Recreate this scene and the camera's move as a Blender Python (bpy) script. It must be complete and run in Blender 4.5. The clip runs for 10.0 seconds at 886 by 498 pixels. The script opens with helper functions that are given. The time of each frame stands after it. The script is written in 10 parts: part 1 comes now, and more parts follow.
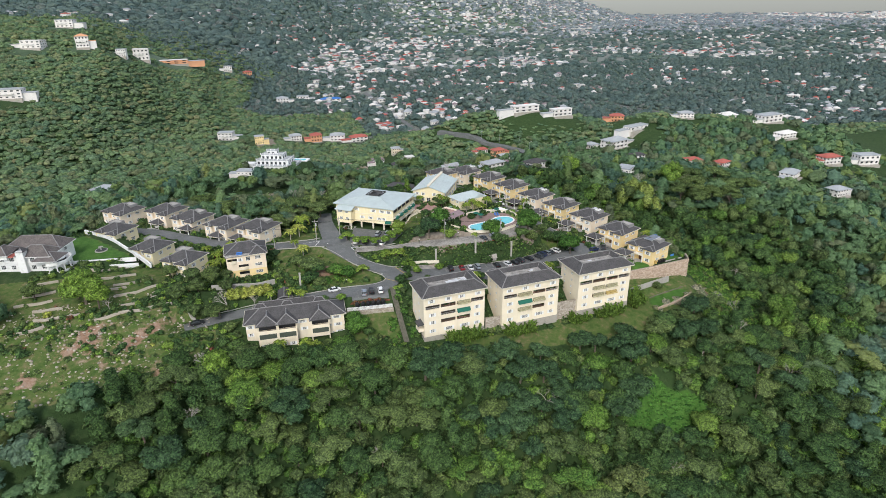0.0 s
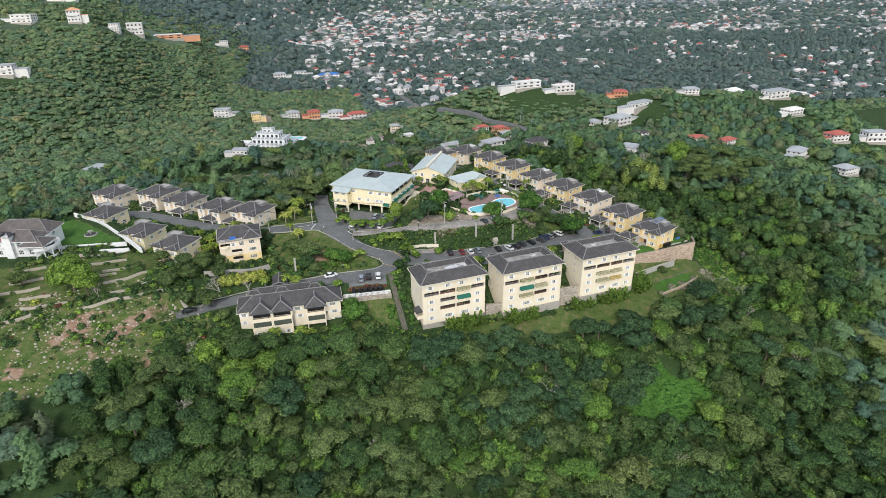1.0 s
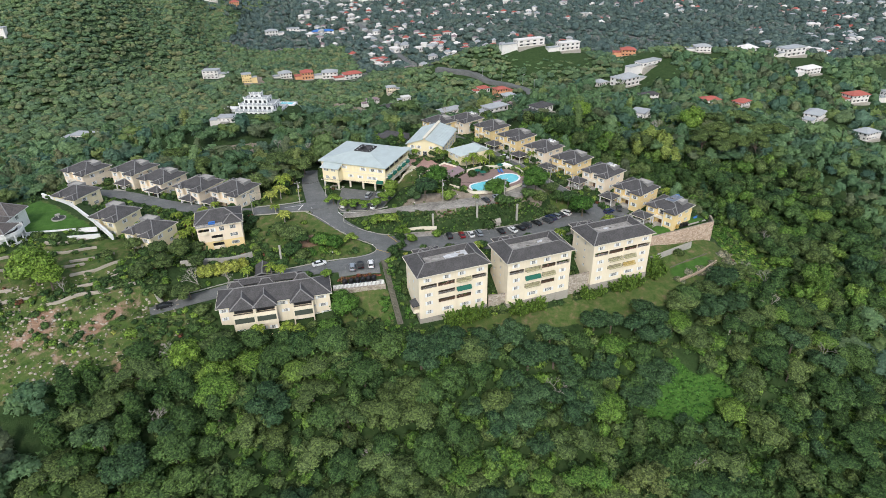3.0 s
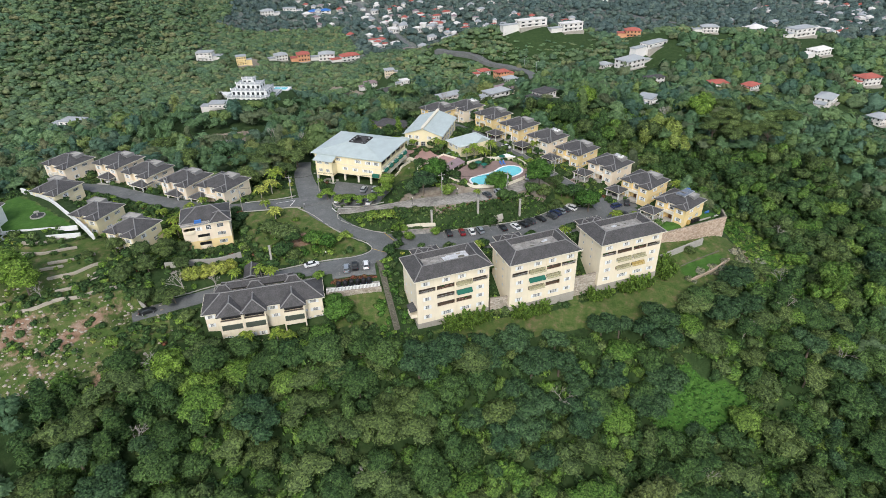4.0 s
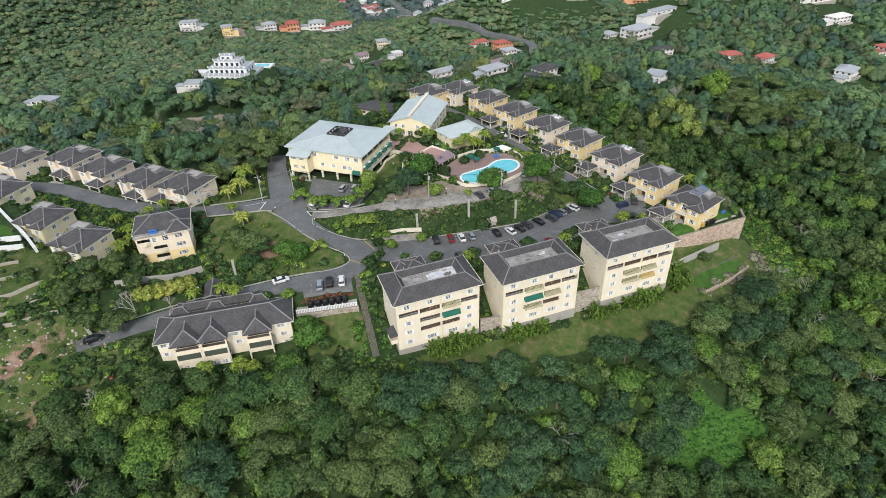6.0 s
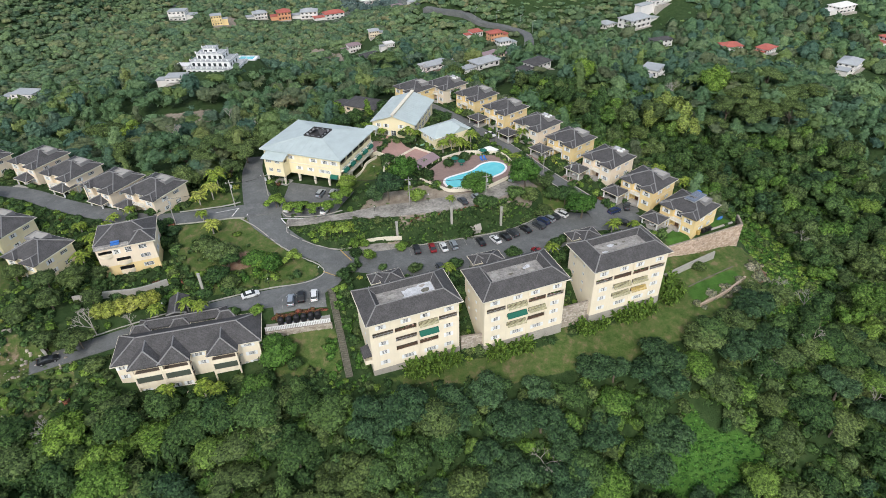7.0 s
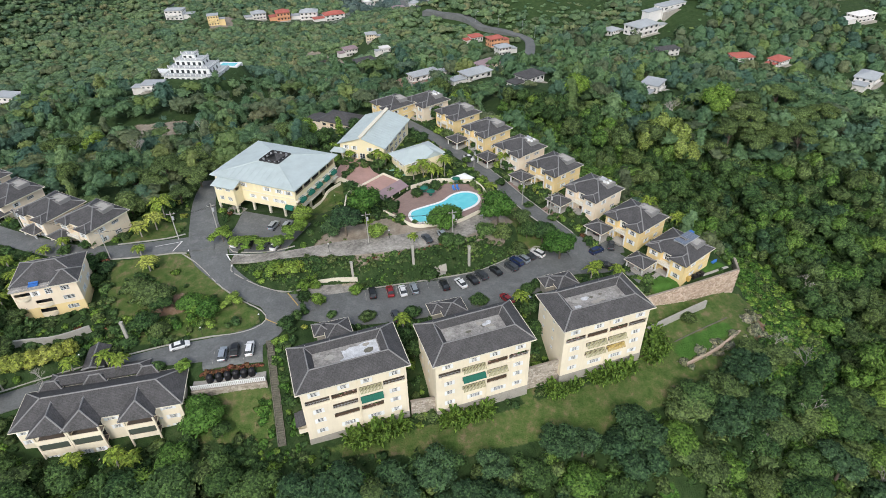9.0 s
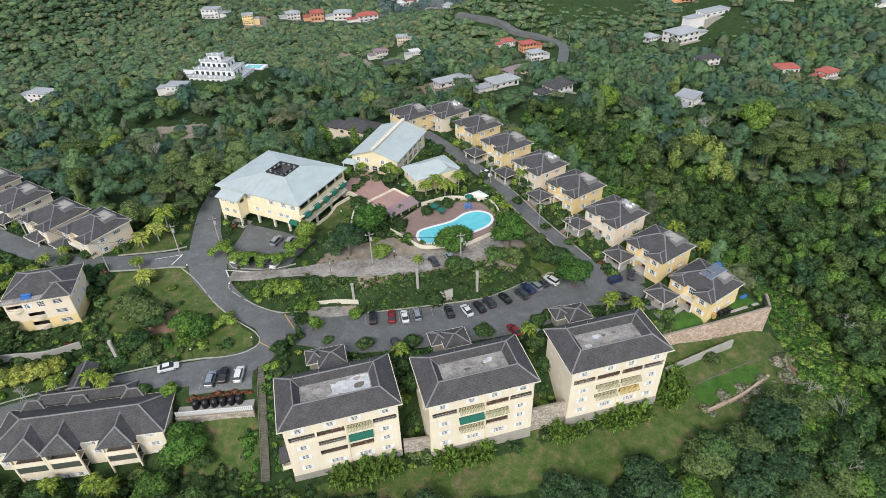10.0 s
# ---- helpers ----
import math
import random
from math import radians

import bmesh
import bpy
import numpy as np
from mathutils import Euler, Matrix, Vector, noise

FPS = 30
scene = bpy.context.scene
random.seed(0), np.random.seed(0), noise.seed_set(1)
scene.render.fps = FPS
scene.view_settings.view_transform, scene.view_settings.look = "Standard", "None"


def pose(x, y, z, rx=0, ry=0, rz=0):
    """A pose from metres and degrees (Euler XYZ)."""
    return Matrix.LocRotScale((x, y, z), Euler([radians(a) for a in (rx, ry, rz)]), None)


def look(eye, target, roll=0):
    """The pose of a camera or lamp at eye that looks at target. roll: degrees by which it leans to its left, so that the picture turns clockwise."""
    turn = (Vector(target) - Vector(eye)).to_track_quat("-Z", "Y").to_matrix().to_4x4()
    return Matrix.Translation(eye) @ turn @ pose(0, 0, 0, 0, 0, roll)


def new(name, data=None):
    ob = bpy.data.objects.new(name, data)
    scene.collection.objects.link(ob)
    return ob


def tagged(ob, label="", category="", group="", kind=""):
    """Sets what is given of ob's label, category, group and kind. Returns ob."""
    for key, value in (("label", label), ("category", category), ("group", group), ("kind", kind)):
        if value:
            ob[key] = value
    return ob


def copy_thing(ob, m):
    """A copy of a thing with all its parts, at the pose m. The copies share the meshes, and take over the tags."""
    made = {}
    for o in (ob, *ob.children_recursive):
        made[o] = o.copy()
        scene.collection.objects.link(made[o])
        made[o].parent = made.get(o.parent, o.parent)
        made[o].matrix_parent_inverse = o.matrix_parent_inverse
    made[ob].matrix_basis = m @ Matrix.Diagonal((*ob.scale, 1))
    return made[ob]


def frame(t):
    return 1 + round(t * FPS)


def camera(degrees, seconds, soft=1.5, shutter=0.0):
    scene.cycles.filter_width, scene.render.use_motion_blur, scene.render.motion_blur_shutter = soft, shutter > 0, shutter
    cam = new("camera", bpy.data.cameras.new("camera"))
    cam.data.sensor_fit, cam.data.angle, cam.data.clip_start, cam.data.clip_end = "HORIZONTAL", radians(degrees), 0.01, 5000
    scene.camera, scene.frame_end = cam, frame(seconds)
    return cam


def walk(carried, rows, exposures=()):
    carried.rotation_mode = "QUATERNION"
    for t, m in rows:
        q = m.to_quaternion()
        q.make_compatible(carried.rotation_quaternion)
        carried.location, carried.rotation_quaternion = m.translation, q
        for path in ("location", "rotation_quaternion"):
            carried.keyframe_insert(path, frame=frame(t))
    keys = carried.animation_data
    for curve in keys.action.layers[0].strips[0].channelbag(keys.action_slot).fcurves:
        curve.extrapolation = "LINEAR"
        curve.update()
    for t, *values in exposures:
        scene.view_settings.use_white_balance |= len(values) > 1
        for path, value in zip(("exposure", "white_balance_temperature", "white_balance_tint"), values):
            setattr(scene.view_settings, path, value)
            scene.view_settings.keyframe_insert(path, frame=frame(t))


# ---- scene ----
cam = camera(73.7, 10.0, soft=0.5)
PATH = [
    (0, (-37.746, -161.009, 101.704), (-37.259, -159.236, 100.918), -0.7),
    (0.5, (-36.671, -157.928, 101.675), (-36.19, -156.17, 100.851), -0.7),
    (1, (-35.526, -154.521, 101.674), (-35.05, -152.778, 100.815), -0.8),
    (1.5, (-34.305, -150.618, 101.705), (-33.834, -148.891, 100.814), -0.9),
    (2, (-32.981, -146.275, 101.744), (-32.514, -144.563, 100.822), -1.0),
    (2.5, (-31.486, -141.511, 101.772), (-31.024, -139.814, 100.819), -1.1),
    (4, (-26.521, -125.77, 101.764), (-26.075, -124.119, 100.726), -1.3),
    (4.5, (-24.623, -120.275, 101.768), (-24.183, -118.64, 100.705), -1.5),
    (5, (-22.336, -114.801, 101.805), (-21.902, -113.18, 100.717), -1.6),
    (5.5, (-19.436, -109.651, 101.8), (-19.008, -108.042, 100.691), -1.7),
    (7, (-8.178, -95.893, 101.665), (-7.762, -94.321, 100.5), -1.8),
    (7.5, (-3.787, -91.791, 101.633), (-3.371, -90.221, 100.466), -1.8),
    (8, (0.761, -87.861, 101.574), (1.173, -86.291, 100.406), -1.7),
    (8.5, (5.304, -83.948, 101.499), (5.706, -82.377, 100.329), -1.6),
    (9, (9.681, -79.927, 101.427), (10.059, -78.35, 100.256), -1.5),
    (9.5, (13.913, -75.748, 101.371), (14.247, -74.161, 100.201), -1.6),
    (10, (18.055, -71.378, 101.323), (18.327, -69.779, 100.154), -1.7),
]
walk(cam, [(t, look(eye, target, roll)) for t, eye, target, roll in PATH])

# ---------------------------------------------------------------- light
world = bpy.data.worlds.new("sky")
scene.world = world
world.use_nodes = True
wn = world.node_tree
sky = wn.nodes.new("ShaderNodeTexSky")
sky.sky_type, sky.sun_disc = "NISHITA", False
sky.sun_elevation, sky.sun_rotation = radians(43), radians(202)
sky.air_density, sky.dust_density, sky.ozone_density = 1.0, 1.5, 1.5
soften = wn.nodes.new("ShaderNodeHueSaturation")
soften.inputs["Saturation"].default_value = 0.56
wn.links.new(sky.outputs[0], soften.inputs["Color"])
wn.links.new(soften.outputs[0], wn.nodes["Background"].inputs["Color"])
wn.nodes["Background"].inputs["Strength"].default_value = 0.15
sun_data = bpy.data.lights.new("sun", "SUN")
sun_data.energy, sun_data.angle, sun_data.color = 1.2, radians(14), (1.0, 0.96, 0.9)
sun = new("sun", sun_data)
sun.matrix_world = look((-45, -110, 110), (0, 0, 0))
scene.view_settings.exposure = 0.6


# ---------------------------------------------------------------- materials
def shader(name, rough=0.8, metal=0.0, spec=0.3):
    m = bpy.data.materials.new(name)
    m.use_nodes = True
    nt = m.node_tree
    b = nt.nodes["Principled BSDF"]
    b.inputs["Roughness"].default_value = rough
    b.inputs["Metallic"].default_value = metal
    b.inputs["Specular IOR Level"].default_value = spec
    return m, nt, b


def noise_node(nt, scale, detail=4.0, rough=0.6, vec=None):
    n = nt.nodes.new("ShaderNodeTexNoise")
    n.inputs["Scale"].default_value = scale
    n.inputs["Detail"].default_value = detail
    n.inputs["Roughness"].default_value = rough
    if vec is None:
        g = nt.nodes.new("ShaderNodeNewGeometry")
        vec = g.outputs["Position"]
    nt.links.new(vec, n.inputs["Vector"])
    return n


def ramp(nt, src, stops):
    r = nt.nodes.new("ShaderNodeValToRGB")
    el = r.color_ramp.elements
    while len(el) < len(stops):
        el.new(0.5)
    for e, (p, c) in zip(el, stops):
        e.position, e.color = p, (*c, 1)
    nt.links.new(src, r.inputs["Fac"])
    return r.outputs["Color"]


def mix(nt, fac, a, b, mode="MIX"):
    n = nt.nodes.new("ShaderNodeMix")
    n.data_type, n.blend_type = "RGBA", mode
    for k, v in ((0, fac), (6, a), (7, b)):
        if isinstance(v, bpy.types.NodeSocket):
            nt.links.new(v, n.inputs[k])
        elif k == 0:
            n.inputs[k].default_value = v
        else:
            n.inputs[k].default_value = (*v, 1)
    return n.outputs[2]


def calc(nt, op, a, b=0.0):
    n = nt.nodes.new("ShaderNodeMath")
    n.operation = op
    for k, v in ((0, a), (1, b)):
        if isinstance(v, bpy.types.NodeSocket):
            nt.links.new(v, n.inputs[k])
        else:
            n.inputs[k].default_value = v
    return n.outputs[0]


def bump(nt, b, height, strength=0.4, dist=0.1):
    n = nt.nodes.new("ShaderNodeBump")
    n.inputs["Strength"].default_value = strength
    n.inputs["Distance"].default_value = dist
    nt.links.new(height, n.inputs["Height"])
    nt.links.new(n.outputs[0], b.inputs["Normal"])


def shade(c, k):
    return tuple(min(1.0, v * k) for v in c)


def surface(name, col, rough=0.8, big=0.3, fine=3.0, vary=0.18, dirt=None, spec=0.3, metal=0.0, relief=0.15):
    """A weathered plain surface: tone drifts over metres, grain over centimetres, with stains."""
    m, nt, b = shader(name, rough, metal, spec)
    n1 = noise_node(nt, big, 5, 0.65)
    n2 = noise_node(nt, fine, 3, 0.6)
    c = ramp(nt, n1.outputs[0], [(0.3, shade(col, 1 - vary)), (0.7, shade(col, 1 + vary * 0.5))])
    c = mix(nt, 0.35, c, ramp(nt, n2.outputs[0], [(0.3, shade(col, 1 - vary * 1.3)), (0.7, shade(col, 1 + vary * 0.6))]))
    if dirt:
        n3 = noise_node(nt, big * 2.3, 8, 0.75)
        f = ramp(nt, n3.outputs[0], [(0.52, (0, 0, 0)), (0.72, (0.75, 0.75, 0.75))])
        c = mix(nt, f, c, dirt)
    nt.links.new(c, b.inputs["Base Color"])
    bump(nt, b, n2.outputs[0], relief, 0.05)
    return m


def wall_paint(name, col, streak):
    """Painted render with faint vertical rain streaks."""
    m, nt, b = shader(name, 0.85, 0, 0.2)
    g = nt.nodes.new("ShaderNodeNewGeometry")
    mp = nt.nodes.new("ShaderNodeMapping")
    mp.inputs["Scale"].default_value = (1.1, 1.1, 0.09)
    nt.links.new(g.outputs["Position"], mp.inputs["Vector"])
    n1 = noise_node(nt, 1.0, 6, 0.7, mp.outputs[0])
    n2 = noise_node(nt, 0.25, 4, 0.6)
    n3 = noise_node(nt, 9.0, 3, 0.6)
    c = ramp(nt, n2.outputs[0], [(0.3, shade(col, 0.93)), (0.7, shade(col, 1.05))])
    c = mix(nt, ramp(nt, n1.outputs[0], [(0.5, (0, 0, 0)), (0.8, (0.5, 0.5, 0.5))]), c, streak)
    nt.links.new(c, b.inputs["Base Color"])
    bump(nt, b, n3.outputs[0], 0.08, 0.03)
    return m


def tile_roof(name, col):
    """Concrete roof tiles: courses across the fall, mottled with age."""
    m, nt, b = shader(name, 0.8, 0, 0.3)
    g = nt.nodes.new("ShaderNodeNewGeometry")
    sp = nt.nodes.new("ShaderNodeSeparateXYZ")
    nt.links.new(g.outputs["Position"], sp.inputs[0])
    saw = calc(nt, "FRACT", calc(nt, "MULTIPLY", sp.outputs[2], 6.5))
    n1 = noise_node(nt, 0.5, 6, 0.7)
    n2 = noise_node(nt, 3.5, 3, 0.6)
    c = ramp(nt, n1.outputs[0], [(0.3, shade(col, 0.55)), (0.5, shade(col, 0.95)), (0.7, shade(col, 1.55))])
    c = mix(nt, 0.45, c, ramp(nt, n2.outputs[0], [(0.3, shade(col, 0.4)), (0.7, shade(col, 1.65))]))
    c = mix(nt, ramp(nt, saw, [(0.0, (0.55, 0.55, 0.55)), (0.25, (0, 0, 0))]), c, shade(col, 0.35))
    nt.links.new(c, b.inputs["Base Color"])
    bump(nt, b, calc(nt, "ADD", saw, calc(nt, "MULTIPLY", n2.outputs[0], 0.6)), 0.5, 0.06)
    return m


def metal_roof(name, col):
    m, nt, b = shader(name, 0.45, 0.0, 0.5)
    n1 = noise_node(nt, 0.35, 5, 0.6)
    n2 = noise_node(nt, 2.0, 4, 0.7)
    c = ramp(nt, n1.outputs[0], [(0.3, shade(col, 0.9)), (0.7, shade(col, 1.06))])
    c = mix(nt, ramp(nt, n2.outputs[0], [(0.55, (0, 0, 0)), (0.8, (0.3, 0.3, 0.3))]), c, shade(col, 0.75))
    nt.links.new(c, b.inputs["Base Color"])
    return m


SPEC = {}


def solo(key):
    """The same leaves for trees that stand singly: each tree has a tint of its own."""
    if key + "_solo" not in M:
        name, *tones = SPEC[M[key]]
        M[key + "_solo"] = foliage(name + "_solo", *tones, attr=False)
    return M[key + "_solo"]


def foliage(name, dark, mid, light, attr=True, grain=2.6, soft=0.0, lift=1.0):
    """Leaves: hue drifts from tree to tree, light and dark leaves within a crown."""
    raw = (name, dark, mid, light)
    dark, mid, light = [(c[0] * 1.1 * lift, c[1] * 1.06 * lift, c[2] * (1.34 - 0.1 * soft) * lift) for c in (dark, mid, light)]
    m, nt, b = shader(name, 0.75, 0, 0.1)
    g = nt.nodes.new("ShaderNodeNewGeometry")
    isl = g.outputs["Random Per Island"]
    if attr:
        a = nt.nodes.new("ShaderNodeAttribute")
        a.attribute_name = "tint"
        tree = a.outputs["Fac"]
    else:
        tree = calc(nt, "ADD", calc(nt, "MULTIPLY", nt.nodes.new("ShaderNodeObjectInfo").outputs["Random"], 0.72), 0.2)
    n1 = noise_node(nt, 0.35, 3, 0.6)
    c1 = ramp(nt, isl, [(0.0, shade(dark, 1.4)), (0.5, mid), (1.0, shade(light, 1.0))])
    c2 = ramp(nt, tree, [(0.0, shade(mid, 0.55)), (0.2, (mid[0] * 0.75, mid[1] * 0.85, mid[2] * 0.9)), (0.45, mid), (0.6, (mid[0] * 1.25, mid[1] * 1.15, mid[2] * 0.95)),
                         (0.8, (light[0] * 0.85, light[1] * 0.9, light[2] * 0.9)), (0.92, (light[0] * 1.05, light[1], light[2] * 0.85)), (1.0, (mid[0] * 1.5, mid[1] * 1.12, mid[2] * 1.1))])
    c = mix(nt, 0.55 + 0.2 * soft, c1, c2)
    c = mix(nt, ramp(nt, n1.outputs[0], [(0.35, (0, 0, 0)), (0.75, (0.45, 0.45, 0.45))]), c, light)
    g = nt.nodes.new("ShaderNodeNewGeometry")
    cell = nt.nodes.new("ShaderNodeTexVoronoi")      # sprays of leaves
    cell.inputs["Scale"].default_value = grain
    nt.links.new(g.outputs["Position"], cell.inputs["Vector"])
    own = nt.nodes.new("ShaderNodeSeparateColor")
    nt.links.new(cell.outputs["Color"], own.inputs[0])
    c = mix(nt, 1.0, c, ramp(nt, own.outputs[0], [(0.0, tuple(0.4 + 0.3 * soft for _ in "rgb")), (0.5, (0.95, 0.95, 0.95)), (1.0, (1.8 - 0.5 * soft, 1.75 - 0.48 * soft, 1.4 - 0.25 * soft))]), "MULTIPLY")
    bump(nt, b, calc(nt, "MULTIPLY", cell.outputs["Distance"], -1.0), 0.8 - 0.4 * soft, 0.5 / grain)
    nt.links.new(c, b.inputs["Base Color"])
    t = nt.nodes.new("ShaderNodeBsdfTranslucent")
    nt.links.new(c, t.inputs["Color"])
    ms = nt.nodes.new("ShaderNodeMixShader")
    ms.inputs[0].default_value = 0.32
    nt.links.new(b.outputs[0], ms.inputs[1])
    nt.links.new(t.outputs[0], ms.inputs[2])
    nt.links.new(ms.outputs[0], nt.nodes["Material Output"].inputs["Surface"])
    SPEC[m] = raw
    return m


M = {}
M["cream"] = wall_paint("cream_wall", (0.82, 0.73, 0.565), (0.60, 0.52, 0.39))
M["yellow"] = wall_paint("yellow_wall", (0.81, 0.63, 0.32), (0.62, 0.48, 0.27))
M["pale"] = wall_paint("pale_wall", (0.82, 0.70, 0.54), (0.62, 0.52, 0.4))
M["butter"] = wall_paint("butter_wall", (0.84, 0.74, 0.49), (0.65, 0.56, 0.38))
M["white"] = surface("white_paint", (0.80, 0.80, 0.78), 0.6, 0.4, 5, 0.06, (0.55, 0.54, 0.5))
M["trim"] = surface("cream_trim", (0.78, 0.72, 0.58), 0.7, 0.4, 5, 0.08, (0.5, 0.46, 0.38))
M["base"] = surface("grey_plinth", (0.40, 0.37, 0.32), 0.9, 0.4, 4, 0.16, (0.22, 0.21, 0.18))
M["roof"] = tile_roof("dark_roof_tile", (0.082, 0.079, 0.079))
M["ridge"] = surface("ridge_cap", (0.25, 0.245, 0.24), 0.85, 0.5, 5, 0.2)
M["flat"] = surface("weathered_roof_concrete", (0.39, 0.37, 0.34), 0.95, 0.35, 2.2, 0.62, (0.085, 0.082, 0.075))
M["flatwhite"] = surface("white_roof_coating", (0.68, 0.69, 0.70), 0.8, 0.6, 2.5, 0.4, (0.3, 0.29, 0.27))
M["zinc"] = metal_roof("pale_sheet_roof", (0.46, 0.525, 0.515))
M["glass"], nt_, b_ = shader("window_glass", 0.12, 0, 0.3)
b_.inputs["Base Color"].default_value = (0.04, 0.046, 0.05, 1)
# near-black for dark parts; also stands in for shaded interiors behind openings
M["screen"] = surface("near_black_fill", (0.05, 0.05, 0.05), 0.7, 0.5, 5, 0.2)
M["rail"] = surface("brown_balcony_wood", (0.16, 0.085, 0.05), 0.7, 0.5, 5, 0.2)
M["green"] = surface("green_awning", (0.015, 0.13, 0.09), 0.7, 0.4, 4, 0.12)
M["louvre"] = surface("yellow_awning", (0.52, 0.38, 0.13), 0.7, 0.4, 4, 0.1)
M["blind"] = surface("green_blind", (0.07, 0.085, 0.065), 0.75, 0.4, 4, 0.12)
# balcony floor, dark to put the overhang's shade into its colour
M["shadedfloor"] = surface("balcony_floor_shaded", (0.16, 0.13, 0.11), 0.7, 0.4, 5, 0.12)
M["louvre2"] = surface("faded_awning", (0.40, 0.37, 0.22), 0.7, 0.4, 4, 0.1)
M["asphalt"] = surface("asphalt", (0.157, 0.163, 0.159), 0.9, 0.16, 2.2, 0.36, (0.235, 0.235, 0.23))
M["concrete"] = surface("concrete", (0.42, 0.40, 0.36), 0.9, 0.3, 3.0, 0.2, (0.25, 0.24, 0.21))
M["roughlane"] = surface("worn_concrete_lane", (0.37, 0.345, 0.305), 0.95, 0.22, 1.4, 0.7, (0.12, 0.115, 0.105))
M["kerb"] = surface("kerb_concrete", (0.44, 0.42, 0.37), 0.9, 0.6, 4, 0.2, (0.25, 0.24, 0.2))
M["mark"] = surface("road_paint", (0.75, 0.75, 0.72), 0.8, 1, 6, 0.15)
M["markyellow"] = surface("yellow_road_paint", (0.48, 0.34, 0.11), 0.8, 1, 6, 0.15)
M["stone"] = surface("rubble_stone", (0.6, 0.47, 0.355), 0.95, 0.8, 3.0, 0.35, (0.38, 0.3, 0.23), relief=0.6)
M["pale_stone"] = surface("pale_rubble", (0.42, 0.37, 0.3), 0.95, 0.8, 3.0, 0.3, (0.3, 0.25, 0.2))
for key_, tones_ in (("stone", ((0.27, 0.19, 0.14), (0.46, 0.35, 0.27), (0.62, 0.51, 0.42))), ("pale_stone", ((0.24, 0.2, 0.16), (0.4, 0.355, 0.295), (0.58, 0.53, 0.46)))):
    nt_ = M[key_].node_tree         # every stone has a tone of its own
    b_ = nt_.nodes["Principled BSDF"]
    old_ = b_.inputs["Base Color"].links[0].from_socket
    own_ = ramp(nt_, nt_.nodes.new("ShaderNodeNewGeometry").outputs["Random Per Island"], [(0.0, tones_[0]), (0.5, tones_[1]), (1.0, tones_[2])])
    nt_.links.new(mix(nt_, 0.62, old_, own_), b_.inputs["Base Color"])
M["mortar"] = surface("mortar", (0.3, 0.26, 0.21), 0.95, 0.8, 3.0, 0.2)
M["paver"] = surface("deck_paver", (0.30, 0.21, 0.18), 0.9, 0.5, 2.5, 0.25, (0.2, 0.15, 0.13))
M["terracotta"] = surface("terracotta_paving", (0.45, 0.28, 0.24), 0.9, 0.3, 2.0, 0.22, (0.36, 0.25, 0.22))
M["mauve"] = surface("mauve_sheet_roof", (0.30, 0.22, 0.23), 0.6, 0.4, 2.5, 0.15)
M["teal"] = surface("sea_green_wall", (0.32, 0.55, 0.42), 0.8, 0.4, 3, 0.12)
M["moss"] = surface("mossy_concrete", (0.17, 0.16, 0.125), 0.95, 0.5, 3.0, 0.3, (0.08, 0.09, 0.05))
# brown balcony lining, darkened so the recess's shade is in the colour
M["recess"] = surface("balcony_brown_shaded", (0.15, 0.12, 0.09), 0.9, 0.5, 3.0, 0.2)
M["bark"] = surface("bark", (0.16, 0.13, 0.10), 0.95, 1.0, 6, 0.3)
M["palebark"] = surface("dry_branches", (0.38, 0.35, 0.31), 0.95, 1.0, 6, 0.2)
M["tyre"] = surface("tyre_rubber", (0.02, 0.02, 0.02), 0.8, 1, 5, 0.1)
M["rim"] = surface("wheel_rim", (0.5, 0.5, 0.52), 0.35, 1, 5, 0.1, metal=0.8)
M["plastic"] = surface("black_tank", (0.02, 0.02, 0.022), 0.4, 1, 5, 0.1)
M["panel"] = surface("solar_cell", (0.15, 0.18, 0.23), 0.4, 1, 5, 0.15, spec=0.6)
M["steel"] = surface("pale_metal", (0.6, 0.61, 0.62), 0.4, 1, 5, 0.1, metal=0.5)
M["redroof"] = surface("red_roof", (0.45, 0.13, 0.10), 0.8, 0.1, 1.0, 0.25)
M["brownroof"] = tile_roof("brown_roof_tile", (0.135, 0.118, 0.11))
M["orange"] = surface("orange_wall", (0.7, 0.36, 0.2), 0.8, 0.1, 1.0, 0.15)
M["greyroof"] = surface("grey_roof", (0.40, 0.42, 0.43), 0.8, 0.1, 1.0, 0.2)
M["farwhite"] = surface("far_white_wall", (0.76, 0.73, 0.69), 0.8, 0.1, 1.0, 0.12)
M["blue"] = surface("blue_cover", (0.05, 0.18, 0.5), 0.6, 0.5, 3, 0.1)
M["leaf"] = foliage("leaves_mixed", (0.0155, 0.035, 0.0125), (0.048, 0.102, 0.032), (0.12, 0.205, 0.06))
M["leafbright"] = foliage("leaves_fresh", (0.024, 0.066, 0.013), (0.062, 0.155, 0.028), (0.14, 0.265, 0.055))
M["leafdark"] = foliage("leaves_bluegreen", (0.013, 0.033, 0.0145), (0.041, 0.09, 0.036), (0.104, 0.185, 0.074))
M["leaflime"] = foliage("leaves_lime", (0.05, 0.105, 0.017), (0.135, 0.25, 0.04), (0.28, 0.4, 0.08))
M["leafolive"] = foliage("leaves_olive", (0.028, 0.048, 0.016), (0.083, 0.133, 0.041), (0.172, 0.247, 0.079))
M["leafvine"] = foliage("leaves_vine", (0.032, 0.08, 0.015), (0.086, 0.185, 0.035), (0.19, 0.3, 0.065))
M["leafyellow"] = foliage("leaves_yellow", (0.12, 0.16, 0.025), (0.26, 0.32, 0.055), (0.42, 0.46, 0.12))
